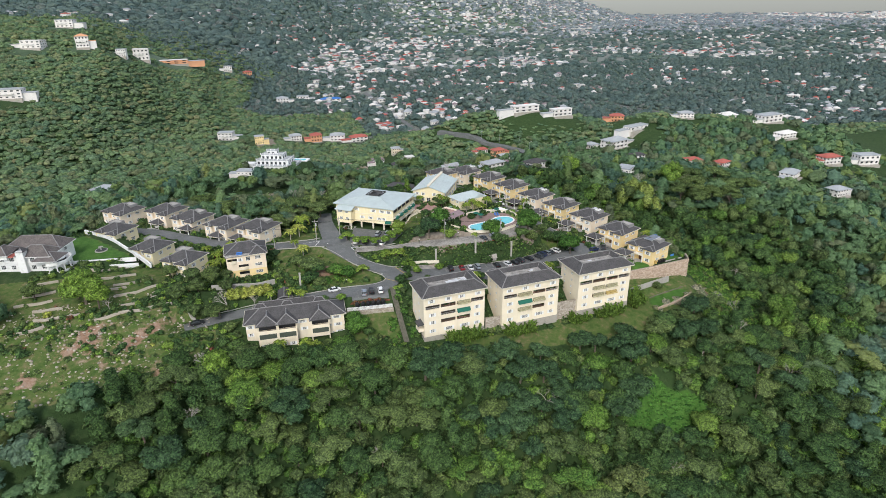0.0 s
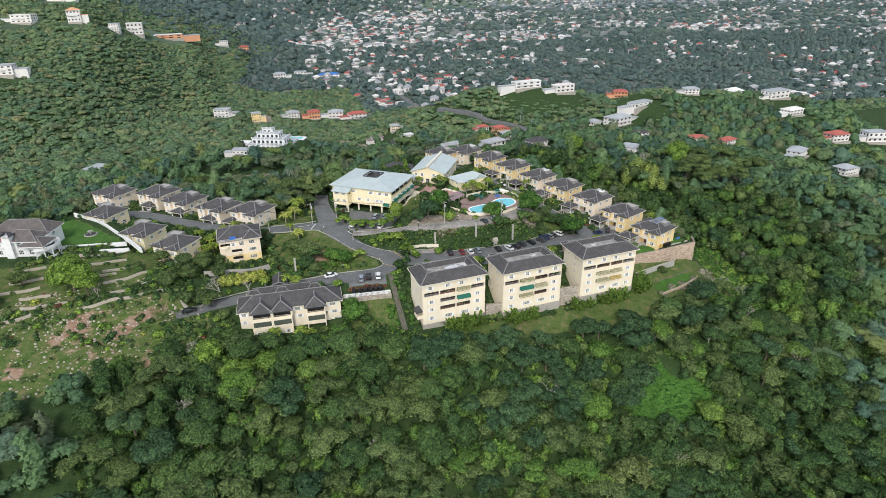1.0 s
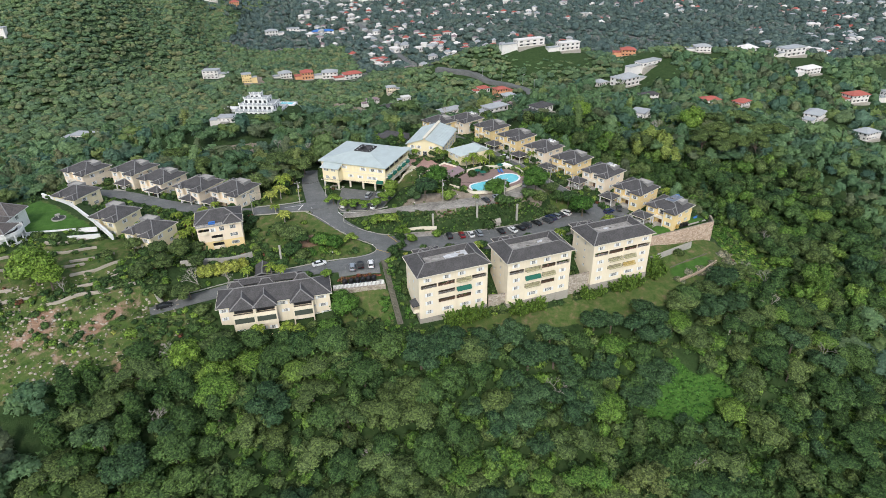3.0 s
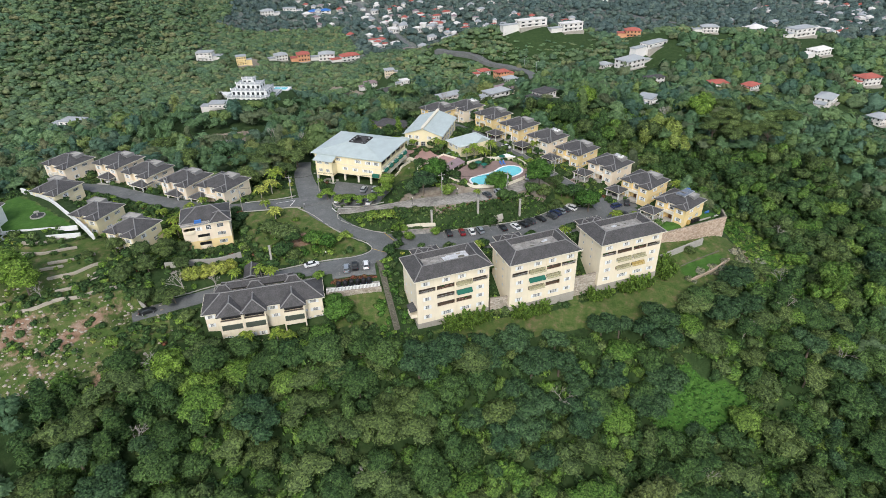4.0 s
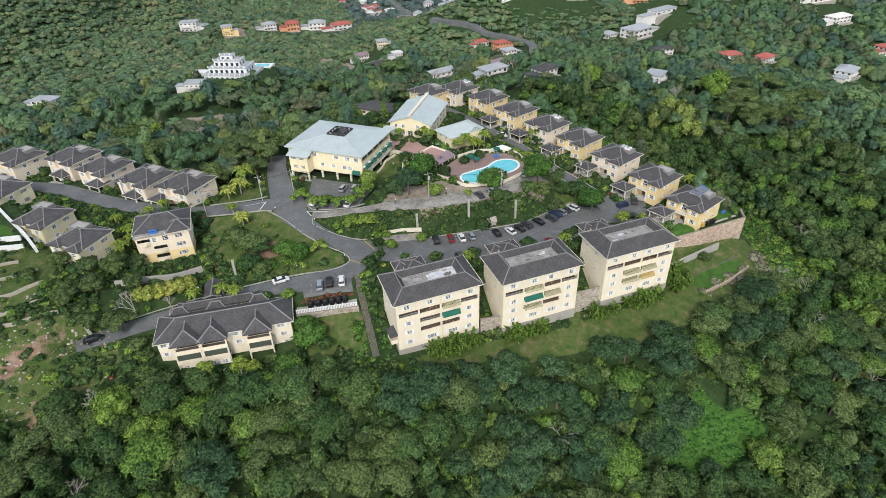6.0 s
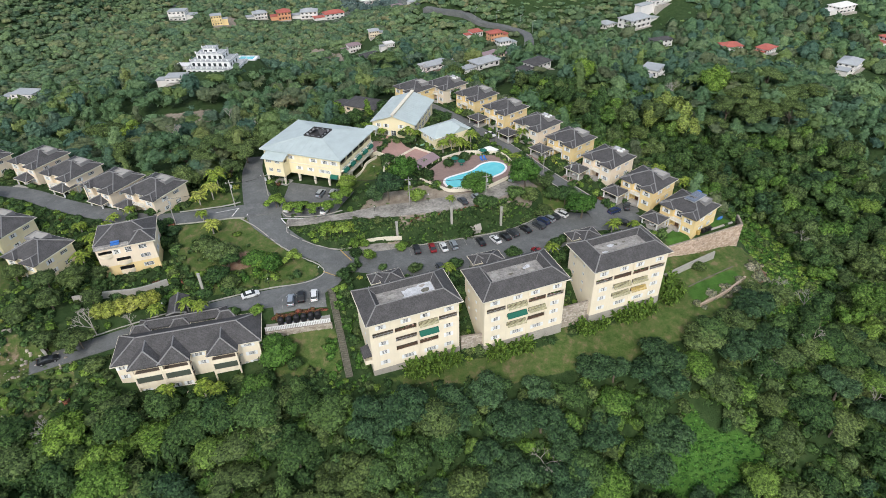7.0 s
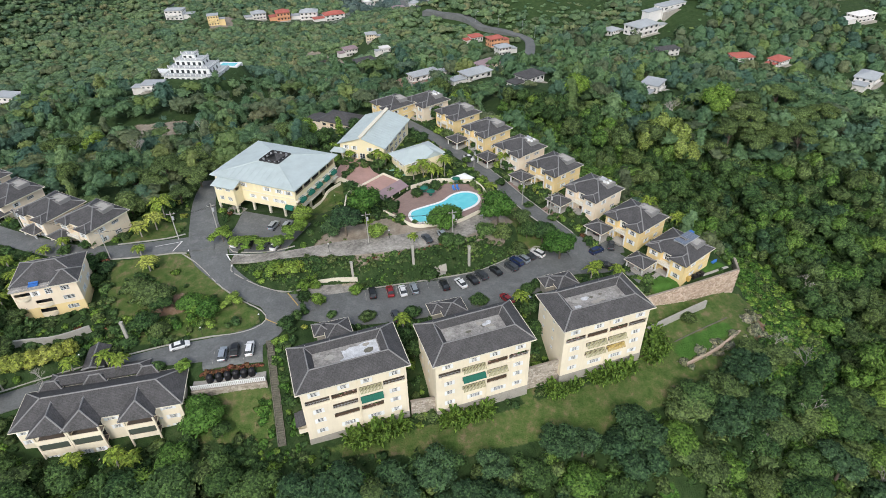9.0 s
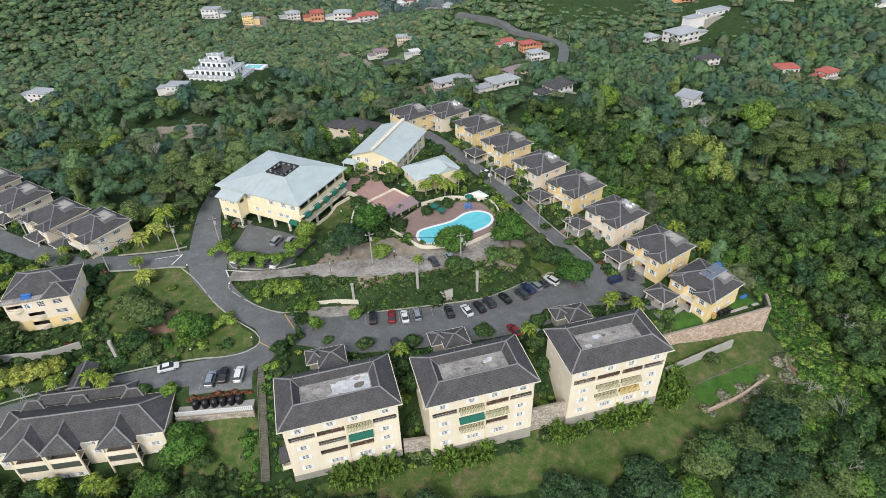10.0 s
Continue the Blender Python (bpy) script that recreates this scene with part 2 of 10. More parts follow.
# leaves beyond the estate have haze put into their colour: paler, less contrast
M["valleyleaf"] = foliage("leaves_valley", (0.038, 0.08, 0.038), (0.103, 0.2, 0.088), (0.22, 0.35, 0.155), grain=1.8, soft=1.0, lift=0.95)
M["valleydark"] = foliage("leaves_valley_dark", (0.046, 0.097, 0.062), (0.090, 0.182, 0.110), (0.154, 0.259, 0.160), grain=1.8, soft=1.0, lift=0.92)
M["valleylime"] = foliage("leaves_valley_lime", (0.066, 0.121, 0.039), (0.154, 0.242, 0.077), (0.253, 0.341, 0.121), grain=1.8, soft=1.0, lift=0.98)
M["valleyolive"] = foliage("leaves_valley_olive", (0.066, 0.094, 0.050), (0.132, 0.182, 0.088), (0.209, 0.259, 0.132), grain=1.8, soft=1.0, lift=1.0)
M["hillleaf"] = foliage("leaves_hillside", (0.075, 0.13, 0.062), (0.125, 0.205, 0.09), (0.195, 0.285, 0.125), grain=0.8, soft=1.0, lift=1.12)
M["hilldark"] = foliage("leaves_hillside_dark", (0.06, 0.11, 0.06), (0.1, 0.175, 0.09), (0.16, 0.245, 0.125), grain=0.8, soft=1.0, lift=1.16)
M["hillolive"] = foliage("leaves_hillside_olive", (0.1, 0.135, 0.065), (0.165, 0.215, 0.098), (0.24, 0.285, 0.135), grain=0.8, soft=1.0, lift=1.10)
# farthest leaves: stronger haze tint in the colour, greyer and bluer
M["leafhaze"] = foliage("leaves_distant", (0.072, 0.12, 0.1), (0.115, 0.178, 0.145), (0.17, 0.24, 0.19), grain=0.7, soft=1.0)
M["leafhazeplain"] = foliage("leaves_plain", (0.19, 0.24, 0.225), (0.27, 0.33, 0.31), (0.35, 0.41, 0.385), grain=0.2, soft=1.0)
M["palm"] = foliage("palm_fronds", (0.06, 0.12, 0.02), (0.15, 0.24, 0.035), (0.30, 0.35, 0.06))
M["agave"] = foliage("spiky_leaves", (0.035, 0.08, 0.012), (0.08, 0.155, 0.026), (0.18, 0.27, 0.05))
M["creeper"] = foliage("creeper_leaves", (0.03, 0.095, 0.016), (0.06, 0.165, 0.03), (0.11, 0.24, 0.05))
M["flower"] = foliage("flowers_red", (0.05, 0.075, 0.025), (0.12, 0.10, 0.04), (0.34, 0.10, 0.07))
M["pinkflower"] = foliage("pale_blossom_brush", (0.06, 0.09, 0.035), (0.15, 0.18, 0.085), (0.42, 0.42, 0.29))

# pool water: clear blue over a pale tiled basin
M["water"], nt_, b_ = shader("pool_water", 0.05, 0, 0.5)
n_ = noise_node(nt_, 0.5, 3)
nt_.links.new(ramp(nt_, n_.outputs[0], [(0.3, (0.10, 0.52, 0.58)), (0.7, (0.17, 0.62, 0.66))]), b_.inputs["Base Color"])
nw_ = noise_node(nt_, 3.0, 3)
bump(nt_, b_, nw_.outputs[0], 0.15, 0.05)


def ground_material():
    m, nt, b = shader("hill_ground", 0.95, 0, 0.15)

    def attr(name):
        a = nt.nodes.new("ShaderNodeAttribute")
        a.attribute_name = name
        return a.outputs["Fac"]
    nb, nm, nf = noise_node(nt, 0.035, 6, 0.6), noise_node(nt, 0.4, 6, 0.7), noise_node(nt, 2.5, 4, 0.7)
    wild = ramp(nt, nm.outputs[0], [(0.25, (0.018, 0.036, 0.012)), (0.5, (0.036, 0.068, 0.022)), (0.75, (0.075, 0.1, 0.04))])
    # wild ground pales with distance, haze put into its colour like the leaves
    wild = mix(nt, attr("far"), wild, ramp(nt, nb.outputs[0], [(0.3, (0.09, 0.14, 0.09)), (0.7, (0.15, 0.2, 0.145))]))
    lawn = ramp(nt, nm.outputs[0], [(0.3, (0.042, 0.085, 0.018)), (0.44, (0.075, 0.125, 0.03)), (0.54, (0.11, 0.14, 0.045)), (0.66, (0.2, 0.165, 0.09))])
    bright = ramp(nt, nm.outputs[0], [(0.25, (0.035, 0.095, 0.016)), (0.7, (0.085, 0.185, 0.035))])
    soil = ramp(nt, nm.outputs[0], [(0.25, (0.17, 0.092, 0.058)), (0.5, (0.29, 0.185, 0.125)), (0.75, (0.40, 0.32, 0.25))])
    edge = calc(nt, "MULTIPLY", calc(nt, "SUBTRACT", nm.outputs[0], 0.5), 0.9)

    def zone(name):
        v = calc(nt, "ADD", attr(name), edge)
        return ramp(nt, v, [(0.42, (0, 0, 0)), (0.58, (1, 1, 1))])
    c = mix(nt, zone("lawn"), wild, lawn)
    c = mix(nt, zone("bright"), c, bright)
    c = mix(nt, zone("soil"), c, soil)
    c = mix(nt, zone("bare"), c, ramp(nt, nm.outputs[0], [(0.25, (0.19, 0.15, 0.115)), (0.5, (0.3, 0.255, 0.2)), (0.75, (0.43, 0.385, 0.32))]))
    # pale yards and streets, which also brighten the plain for its haze
    yards = ramp(nt, nm.outputs[0], [(0.35, (0.13, 0.17, 0.14)), (0.5, (0.24, 0.25, 0.235)), (0.65, (0.36, 0.35, 0.34))])
    c = mix(nt, calc(nt, "MULTIPLY", zone("yards"), 0.75), c, yards)
    c = mix(nt, 0.35, c, ramp(nt, nf.outputs[0], [(0.25, (0.35, 0.35, 0.35)), (0.75, (0.62, 0.62, 0.62))]), "OVERLAY")
    c = mix(nt, 0.3, c, ramp(nt, nb.outputs[0], [(0.3, (0.4, 0.4, 0.4)), (0.7, (0.6, 0.6, 0.6))]), "OVERLAY")
    nt.links.new(c, b.inputs["Base Color"])
    bump(nt, b, calc(nt, "ADD", nf.outputs[0], nm.outputs[0]), 0.7, 0.4)
    return m


M["ground"] = ground_material()


# ---------------------------------------------------------------- mesh helpers
class Geo:
    """Collects faces for one mesh."""

    def __init__(self):
        self.v, self.f = [], []

    def face(self, pts):
        k = len(self.v)
        self.v += [tuple(p) for p in pts]
        self.f.append(tuple(range(k, k + len(pts))))
        return self

    def box(self, x0, x1, y0, y1, z0, z1):
        k = len(self.v)
        self.v += [(x, y, z) for z in (z0, z1) for x, y in ((x0, y0), (x1, y0), (x1, y1), (x0, y1))]
        self.f += [tuple(k + i for i in q) for q in
                   ((3, 2, 1, 0), (4, 5, 6, 7), (0, 1, 5, 4), (1, 2, 6, 5), (2, 3, 7, 6), (3, 0, 4, 7))]
        return self

    def prism(self, poly, z0, z1):
        """An upright prism on an anticlockwise outline; z0 and z1 may be functions of (x, y)."""
        k, n = len(self.v), len(poly)
        lo = z0 if callable(z0) else (lambda x, y: z0)
        hi = z1 if callable(z1) else (lambda x, y: z1)
        self.v += [(x, y, lo(x, y)) for x, y in poly] + [(x, y, hi(x, y)) for x, y in poly]
        self.f.append(tuple(range(k + n, k + 2 * n)))
        self.f.append(tuple(range(k + n - 1, k - 1, -1)))
        for i in range(n):
            j = (i + 1) % n
            self.f.append((k + i, k + j, k + n + j, k + n + i))
        return self

    def tube(self, a, b, ra, rb, sides=8):
        a, b = Vector(a), Vector(b)
        q = (b - a).to_track_quat("Z", "Y")
        k = len(self.v)
        for c, r in ((a, ra), (b, rb)):
            for i in range(sides):
                t = 2 * math.pi * i / sides
                self.v.append(tuple(c + q @ Vector((r * math.cos(t), r * math.sin(t), 0))))
        for i in range(sides):
            j = (i + 1) % sides
            self.f.append((k + i, k + j, k + sides + j, k + sides + i))
        self.f.append(tuple(range(k + sides - 1, k - 1, -1)))
        self.f.append(tuple(range(k + sides, k + 2 * sides)))
        return self

    def mesh(self, name, mat, smooth=False):
        me = bpy.data.meshes.new(name)
        at, ids, vs = {}, [], []
        for p in self.v:                         # weld corners that meet
            key = (round(p[0], 4), round(p[1], 4), round(p[2], 4))
            if key not in at:
                at[key] = len(vs)
                vs.append(p)
            ids.append(at[key])
        fs = [[ids[i] for i in f] for f in self.f]
        me.from_pydata(vs, [], [f for f in fs if len(set(f)) == len(f)])
        if mat:
            me.materials.append(mat)
        if smooth:
            me.shade_smooth()
        return me


def part(name, geo, mat, parent, label="", m=None):
    """One mesh object under a thing or a part."""
    me = geo if isinstance(geo, bpy.types.Mesh) else geo.mesh(name, mat)
    ob = new(name, me)
    ob.parent = parent
    if m is not None:
        ob.matrix_basis = m
    if label:
        ob["label"] = label
    return ob


def thing(name, m, label, category, group="", kind=""):
    ob = new(name)
    ob.empty_display_size = 0.5
    ob.matrix_basis = m
    return tagged(ob, label, category, group, kind)


def setting(name, geo, mat, label, category="", smooth=False):
    me = geo if isinstance(geo, bpy.types.Mesh) else geo.mesh(name, mat, smooth)
    ob = new(name, me)
    return tagged(ob, label, category or name.replace("_", " "), "", "structure")


def array_mesh(name, verts, quads=None, tris=None, mat=None, tint=None, smooth=False):
    """A mesh straight from arrays."""
    me = bpy.data.meshes.new(name)
    loops, starts = [], []
    at = 0
    for fs, k in ((quads, 4), (tris, 3)):
        if fs is not None and len(fs):
            loops.append(np.asarray(fs, np.int32).ravel())
            starts.append(at + np.arange(len(fs), dtype=np.int32) * k)
            at += len(fs) * k
    loops, starts = np.concatenate(loops), np.concatenate(starts)
    me.vertices.add(len(verts))
    verts = np.asarray(verts, np.float32)
    me.vertices.foreach_set("co", np.ascontiguousarray(verts[:, :3]).ravel())
    me.loops.add(len(loops))
    me.loops.foreach_set("vertex_index", loops)
    me.polygons.add(len(starts))
    me.polygons.foreach_set("loop_start", starts)
    if tint is not None:
        at_ = me.attributes.new("tint", "FLOAT", "POINT")
        at_.data.foreach_set("value", np.asarray(tint, np.float32))
    me.update(calc_edges=True)
    if mat:
        me.materials.append(mat)
    if smooth:
        me.shade_smooth()
    if verts.shape[1] == 6:                      # leaves take their light from the mass of the crown
        me.shade_smooth()
        way = me.attributes.new("custom_normal", "FLOAT_VECTOR", "POINT")
        way.data.foreach_set("vector", np.ascontiguousarray(verts[:, 3:], np.float32).ravel())
    return me


def ss(a, b, x):
    t = np.clip((x - a) / (b - a), 0, 1)
    return t * t * (3 - 2 * t)


def wobble(x, y, s, k=0):
    """Cheap smooth noise, about -1 to 1."""
    return (np.sin(x * s + 1.3 * k + 1.7 * np.sin(y * s * 0.7 + k)) + np.sin(y * s * 1.13 + 2.1 * k + 1.5 * np.sin(x * s * 0.9 - k))
            + np.sin((x + y) * s * 0.61 + 0.7 * k)) / 3


# ---------------------------------------------------------------- where things stand
# two-storey houses: centre, turn of the front, height of the eaves
LANE_HOUSES = [(99.5, 27.2, 10.2), (94.2, 41.1, 12.3), (88.6, 56.0, 13.8), (83.4, 72.6, 14.0), (76.6, 85.6, 15.2), (69.8, 99.8, 16.4),
               (64.0, 116.6, 16.2), (55.9, 130.7, 16.5), (42.7, 132.4, 16.0)]
CARPORTS = [(88.2, 27.2, 7.8), (84.1, 42.9, 9.0), (78.6, 58.0, 10.0), (72.7, 74.1, 10.6), (66.0, 88.1, 11.6), (59.6, 102.4, 12.4)]
WEST_HOUSES = [(-107.1, 113.2, 17.6), (-88.8, 107.9, 17.5), (-77.4, 97.6, 16.6), (-63.0, 83.9, 17.1), (-50.0, 74.6, 17.6)]
WEST_CARPORTS = [(-92.2, 101.4, 14.0), (-79.2, 90.0, 14.0), (-66.4, 78.2, 14.0), (-58.4, 72.8, 14.0)]
SOUTH_HOUSES = [(-105.5, 89.7, 17.0), (-88.6, 67.2, 16.6), (-75.2, 49.8, 17.5)]
BLOCKS = [(-0.1, 0.0, 14.3), (26.7, 0.3, 14.0), (55.8, 2.8, 13.7)]

# roads: x, y, height, half width
ROADS = {
    "bare_bay": [(3.4, 38.0, 7.5, 1.6), (6, 38.3, 7.1, 2.1), (11, 38.0, 6.6, 2.2), (16, 37.0, 6.35, 1.8)],
    "worn_lane": [(-14.5, 52.2, 11.5, 1.8), (-6.5, 50.2, 11.6, 1.7), (0.5, 49.6, 11.8, 1.7), (7, 48.8, 12.1, 2.3), (13, 47.4, 12.5, 3.2), (25, 45.6, 12.9, 3.4), (38, 45.2, 13.1, 3.6),
                  (47, 46.8, 13.4, 3.4), (53, 50, 13.4, 2.6)],
    "lane": [(76, 34, 5.4, 3.4), (75.4, 45, 6.2, 2.6), (71.6, 56, 7.0, 2.4), (68, 67.5, 7.7, 2.4), (65, 78, 8.3, 2.4), (61.8, 88.5, 8.9, 2.4),
             (58.2, 97, 9.5, 2.4), (54.8, 106, 10.0, 2.4), (50, 117, 10.2, 2.4), (46, 126, 10.2, 2.2)],
    "upper_west_road": [(-19, 60.5, 12.3, 3.6), (-30, 61, 12.5, 3.1), (-44, 62.2, 12.5, 3.0), (-55, 65.4, 12.4, 3.0), (-67, 73, 12.3, 3.0), (-79, 82, 12.2, 3.0),
                        (-92, 93.5, 12.0, 3.0), (-108, 102, 11.8, 3.0)],
    "car_park": [(-4.5, 32.6, 8.0, 2.6), (4, 31.9, 7.2, 4.4), (14, 30.4, 6.4, 6.2), (28, 29.6, 6.0, 6.6), (44, 29.4, 6.0, 6.8), (55, 31.2, 5.8, 7.4),
                 (64, 34.2, 5.6, 7.2), (72, 33.6, 5.4, 4.6), (80, 32.2, 5.2, 4.4), (86, 34.6, 5.3, 3.6)],
    "west_road": [(-74, 17.8, 6.1, 2.4), (-62, 20, 6.6, 2.8), (-44, 22.6, 7.3, 2.9), (-30, 24.2, 7.7, 2.9), (-18, 23.6, 7.9, 3.6),
                  (-9, 25.0, 7.9, 3.4), (-4.6, 28.4, 7.9, 3.0), (-4.2, 33, 8.1, 3.0), (-6.4, 36.6, 8.5, 2.6)],
    "club_road": [(5, 33.4, 7.3, 3.0), (-3.4, 35.4, 8.2, 3.1), (-9.4, 39.2, 9.0, 3.0), (-14, 43.8, 9.9, 3.0), (-17.8, 49.2, 10.9, 3.4), (-20.2, 55, 11.7, 4.5), (-21.0, 61, 12.3, 4.8), (-22.5, 70, 12.4, 3.8),
                  (-23.2, 84, 12.3, 3.2), (-22, 96, 12.0, 2.6)],
}


def glide(rows, step=2.0):
    """Points along a smooth curve through the rows."""
    p = np.array(rows, float)
    p = np.vstack([2 * p[0] - p[1], p, 2 * p[-1] - p[-2]])
    out = []
    for i in range(1, len(p) - 2):
        a, b, c, d = p[i - 1:i + 3]
        n = max(2, int(np.hypot(*(c - b)[:2]) / step))
        for k in range(n):
            t = k / n
            out.append(0.5 * (2 * b + (c - a) * t + (2 * a - 5 * b + 4 * c - d) * t * t + (3 * b - a - 3 * c + d) * t ** 3))
    out.append(p[-2])
    return np.array(out)


ROAD_LINES = {k: glide(v) for k, v in ROADS.items()}

# ---------------------------------------------------------------- the lie of the land
FALLS = []


def fall(x, *yz):
    """One line of the hill from south to north at x: y and height in turn."""
    FALLS.append((x, yz[0::2], yz[1::2]))


fall(-900, -400, -60, 0, -40, 300, 0, 700, 60, 1100, 110, 1800, 190, 3000, 260, 4900, 260)
fall(-420, -400, -70, 0, -30, 200, -30, 400, -15, 560, 30, 800, 66, 1100, 85, 1800, 150, 3000, 230, 4900, 230)
fall(-250, -400, -72, -60, -30, 60, -12, 200, -28, 320, -46, 420, -36, 520, -2, 640, 30, 800, 55, 1000, 72, 1800, 120, 3000, 200, 4900, 200)
fall(-135, -400, -78, -100, -45, -40, -16, -10, -3, 8, 3, 22, 9, 40, 12, 58, 15, 90, 14, 112, 8, 150, -6, 222, -12, 330, -38, 470, -42, 580, -50, 680, -24, 820, 0, 1000, 16, 1800, 90, 3000, 170, 4900, 180)
fall(-85, -400, -80, -100, -48, -45, -19, -18, -6, 2, 3, 12, 6, 24, 11, 36, 13, 50, 12, 62, 12, 80, 12, 112, 11, 135, 3, 170, -8, 222, -3, 300, -28, 430, -45, 600, -56, 900, -35, 1300, 10, 1800, 80, 3000, 150, 4900, 160)
fall(-40, -400, -82, -100, -50, -45, -22, -15, -6, 2, -2, 8, -1.4, 20, 5, 24, 7.4, 34, 8.6, 46, 10.4, 60, 12.4, 84, 12, 110, 8, 132, 0, 170, -8, 225, -4, 262, -4, 330, -34, 450, -50, 600, -60, 1000, -54, 1500, 0, 2000, 70, 3000, 140, 4900, 160)
fall(-8, -400, -84, -100, -52, -45, -24, -22, -11, -10, -4, 2, -1, 12, 3.5, 20, 7.2, 32, 7.9, 46, 10.5, 58, 12.0, 100, 12.2, 118, 9, 145, -2, 200, -14, 250, -14, 360, -50, 560, -61, 1000, -60, 1600, -20, 2200, 70, 3000, 140, 4900, 150)
fall(12, -400, -84, -100, -54, -45, -27, -24, -14, -12, -5, 0, -2.4, 4, -1.5, 14, 5.8, 36, 6.2, 40.2, 7, 42.2, 12.4, 60, 13.4, 100, 13, 122, 10.5, 150, -1, 200, -12, 250, -20, 370, -55, 560, -62, 1000, -62, 1700, -30, 2300, 80, 3000, 140, 4900, 150)
fall(52, -400, -84, -100, -56, -45, -30, -24, -15, -13, -6.5, 0, -4, 5, -3, 15, 5.5, 37.5, 5.8, 38.4, 6.4, 40.8, 12.4, 60, 13.8, 70, 13, 80, 10.6, 125, 10.8, 142, 7, 170, 0, 200, -6, 260, -22, 380, -50, 560, -62, 1100, -62, 1900, -40, 2500, 80, 3200, 130, 4900, 150)
fall(78, -400, -84, -100, -58, -45, -33, -27, -18, -12, -8, 0, -4.2, 8, -2.6, 17, 1.5, 23, 4.8, 45, 6.6, 70, 8, 95, 9, 112, 9, 130, 4, 170, 0, 200, -4, 290, -28, 375, -38, 430, -40, 600, -62, 1200, -62, 2100, -45, 2700, 80, 3300, 130, 4900, 140)
fall(105, -400, -84, -100, -58, -45, -30, -26, -16, -8, -6, 6, -3.2, 16, -1.8, 20.2, -1.4, 22, 2.2, 40, 4, 60, 2, 80, 0, 100, 2, 120, 6, 150, 8, 200, -3, 300, -32, 375, -38, 440, -34, 600, -62, 1300, -62, 2200, -50, 2800, 80, 3500, 130, 4900, 140)
fall(128, -400, -84, -120, -62, -45, -30, -12, -15, 8, -9, 30, -10, 50, -9, 77, -6, 100, 1, 144, 7, 200, -4, 300, -34, 375, -38, 435, -24, 500, -45, 600, -62, 1300, -62, 2200, -50, 2800, 80, 3500, 130, 4900, 140)
fall(165, -400, -84, -120, -64, -42, -30, -10, -19, 25, -16, 47, -9, 80, 0, 110, 3, 150, 0, 200, -10, 300, -34, 375, -36, 430, -14, 490, -36, 580, -62, 1300, -62, 2200, -50, 2800, 70, 3500, 120, 4900, 130)
fall(225, -400, -84, -100, -64, 0, -34, 63, -14, 84, -7, 130, -6, 200, -16, 290, -30, 360, -34, 420, -10, 470, -30, 560, -62, 1400, -62, 2300, -50, 2900, 70, 3500, 110, 4900, 120)
fall(325, -400, -84, 0, -52, 100, -34, 200, -26, 290, -27, 320, -24, 362, -12, 420, -32, 520, -60, 1500, -62, 2500, -52, 3100, 60, 3700, 90, 4900, 110)
fall(430, -400, -84, 0, -62, 200, -42, 275, -26, 345, -12, 400, -28, 500, -60, 1500, -62, 3000, -60, 3700, 20, 4900, 70)
fall(560, -400, -80, 200, -50, 320, -34, 420, -50, 600, -62, 1500, -62, 4900, -62)
fall(900, -400, -80, 600, -62, 4900, -62)
fall(2500, -400, -70, 600, -62, 4900, -62)
fall(4900, -400, -60, 600, -62, 4900, -62)


def rect_dist(x, y, cx, cy, rz, hw, hd):
    """Distance outside a turned rectangle."""
    c, s = math.cos(radians(rz)), math.sin(radians(rz))
    u, v = (x - cx) * c + (y - cy) * s, -(x - cx) * s + (y - cy) * c
    return np.hypot(np.maximum(np.abs(u) - hw, 0), np.maximum(np.abs(v) - hd, 0))


PADS = []   # centre, turn, half sizes, height, soft edge
for x_, y_, z_ in LANE_HOUSES:
    PADS.append((x_, y_, -66, *((6.0, 5.2) if y_ < 30 else (7.0, 6.6)), z_ - 5.9, 0.8 if y_ < 30 else 4.0))
for x_, y_, z_ in CARPORTS:
    PADS.append((x_, y_, -66, 3.6, 3.8, z_ - 2.7, 1.6 if y_ < 30 else 4.0))
for x_, y_, z_ in WEST_HOUSES:
    PADS.append((x_, y_, -42, 7.2, 6.6, z_ - 5.8, 4.0))
for x_, y_, z_ in WEST_CARPORTS:
    PADS.append((x_, y_, -42, 3.6, 3.6, z_ - 2.6, 4.0))
for x_, y_, z_ in SOUTH_HOUSES:
    PADS.append((x_, y_, -41, 6.6, 6.0, z_ - 5.9, 4.0))
PADS += [(-54.6, 49.4, 3, 7.5, 6.5, 9.1, 4.0), (-0.8, 81.9, -36, 15, 12.5, 12.0, 4.0), (-6.0, 62.5, -36, 10, 6.5, 11.9, 4.0),
         (30.8, 102.9, -31, 9, 12.5, 13.4, 4.0), (44, 85.6, 19, 8.5, 6.5, 12.6, 3.0), (42.5, 60.5, 0, 12.5, 8.5, 13.9, 4.0),
         (24.5, 77.5, -34, 8, 9, 13.9, 3.0), (100.5, 24.5, 8, 12.5, 4.0, 4.3, 1.2), (-109, 75, -55, 17, 9.5, 15.0, 3.0), (-127, 66, -14, 11, 10, 14.6, 4.0),
         (-40, 251, -20, 16, 12, -3.0, 10), (261, 308, 0, 22, 14, -30.0, 14)]


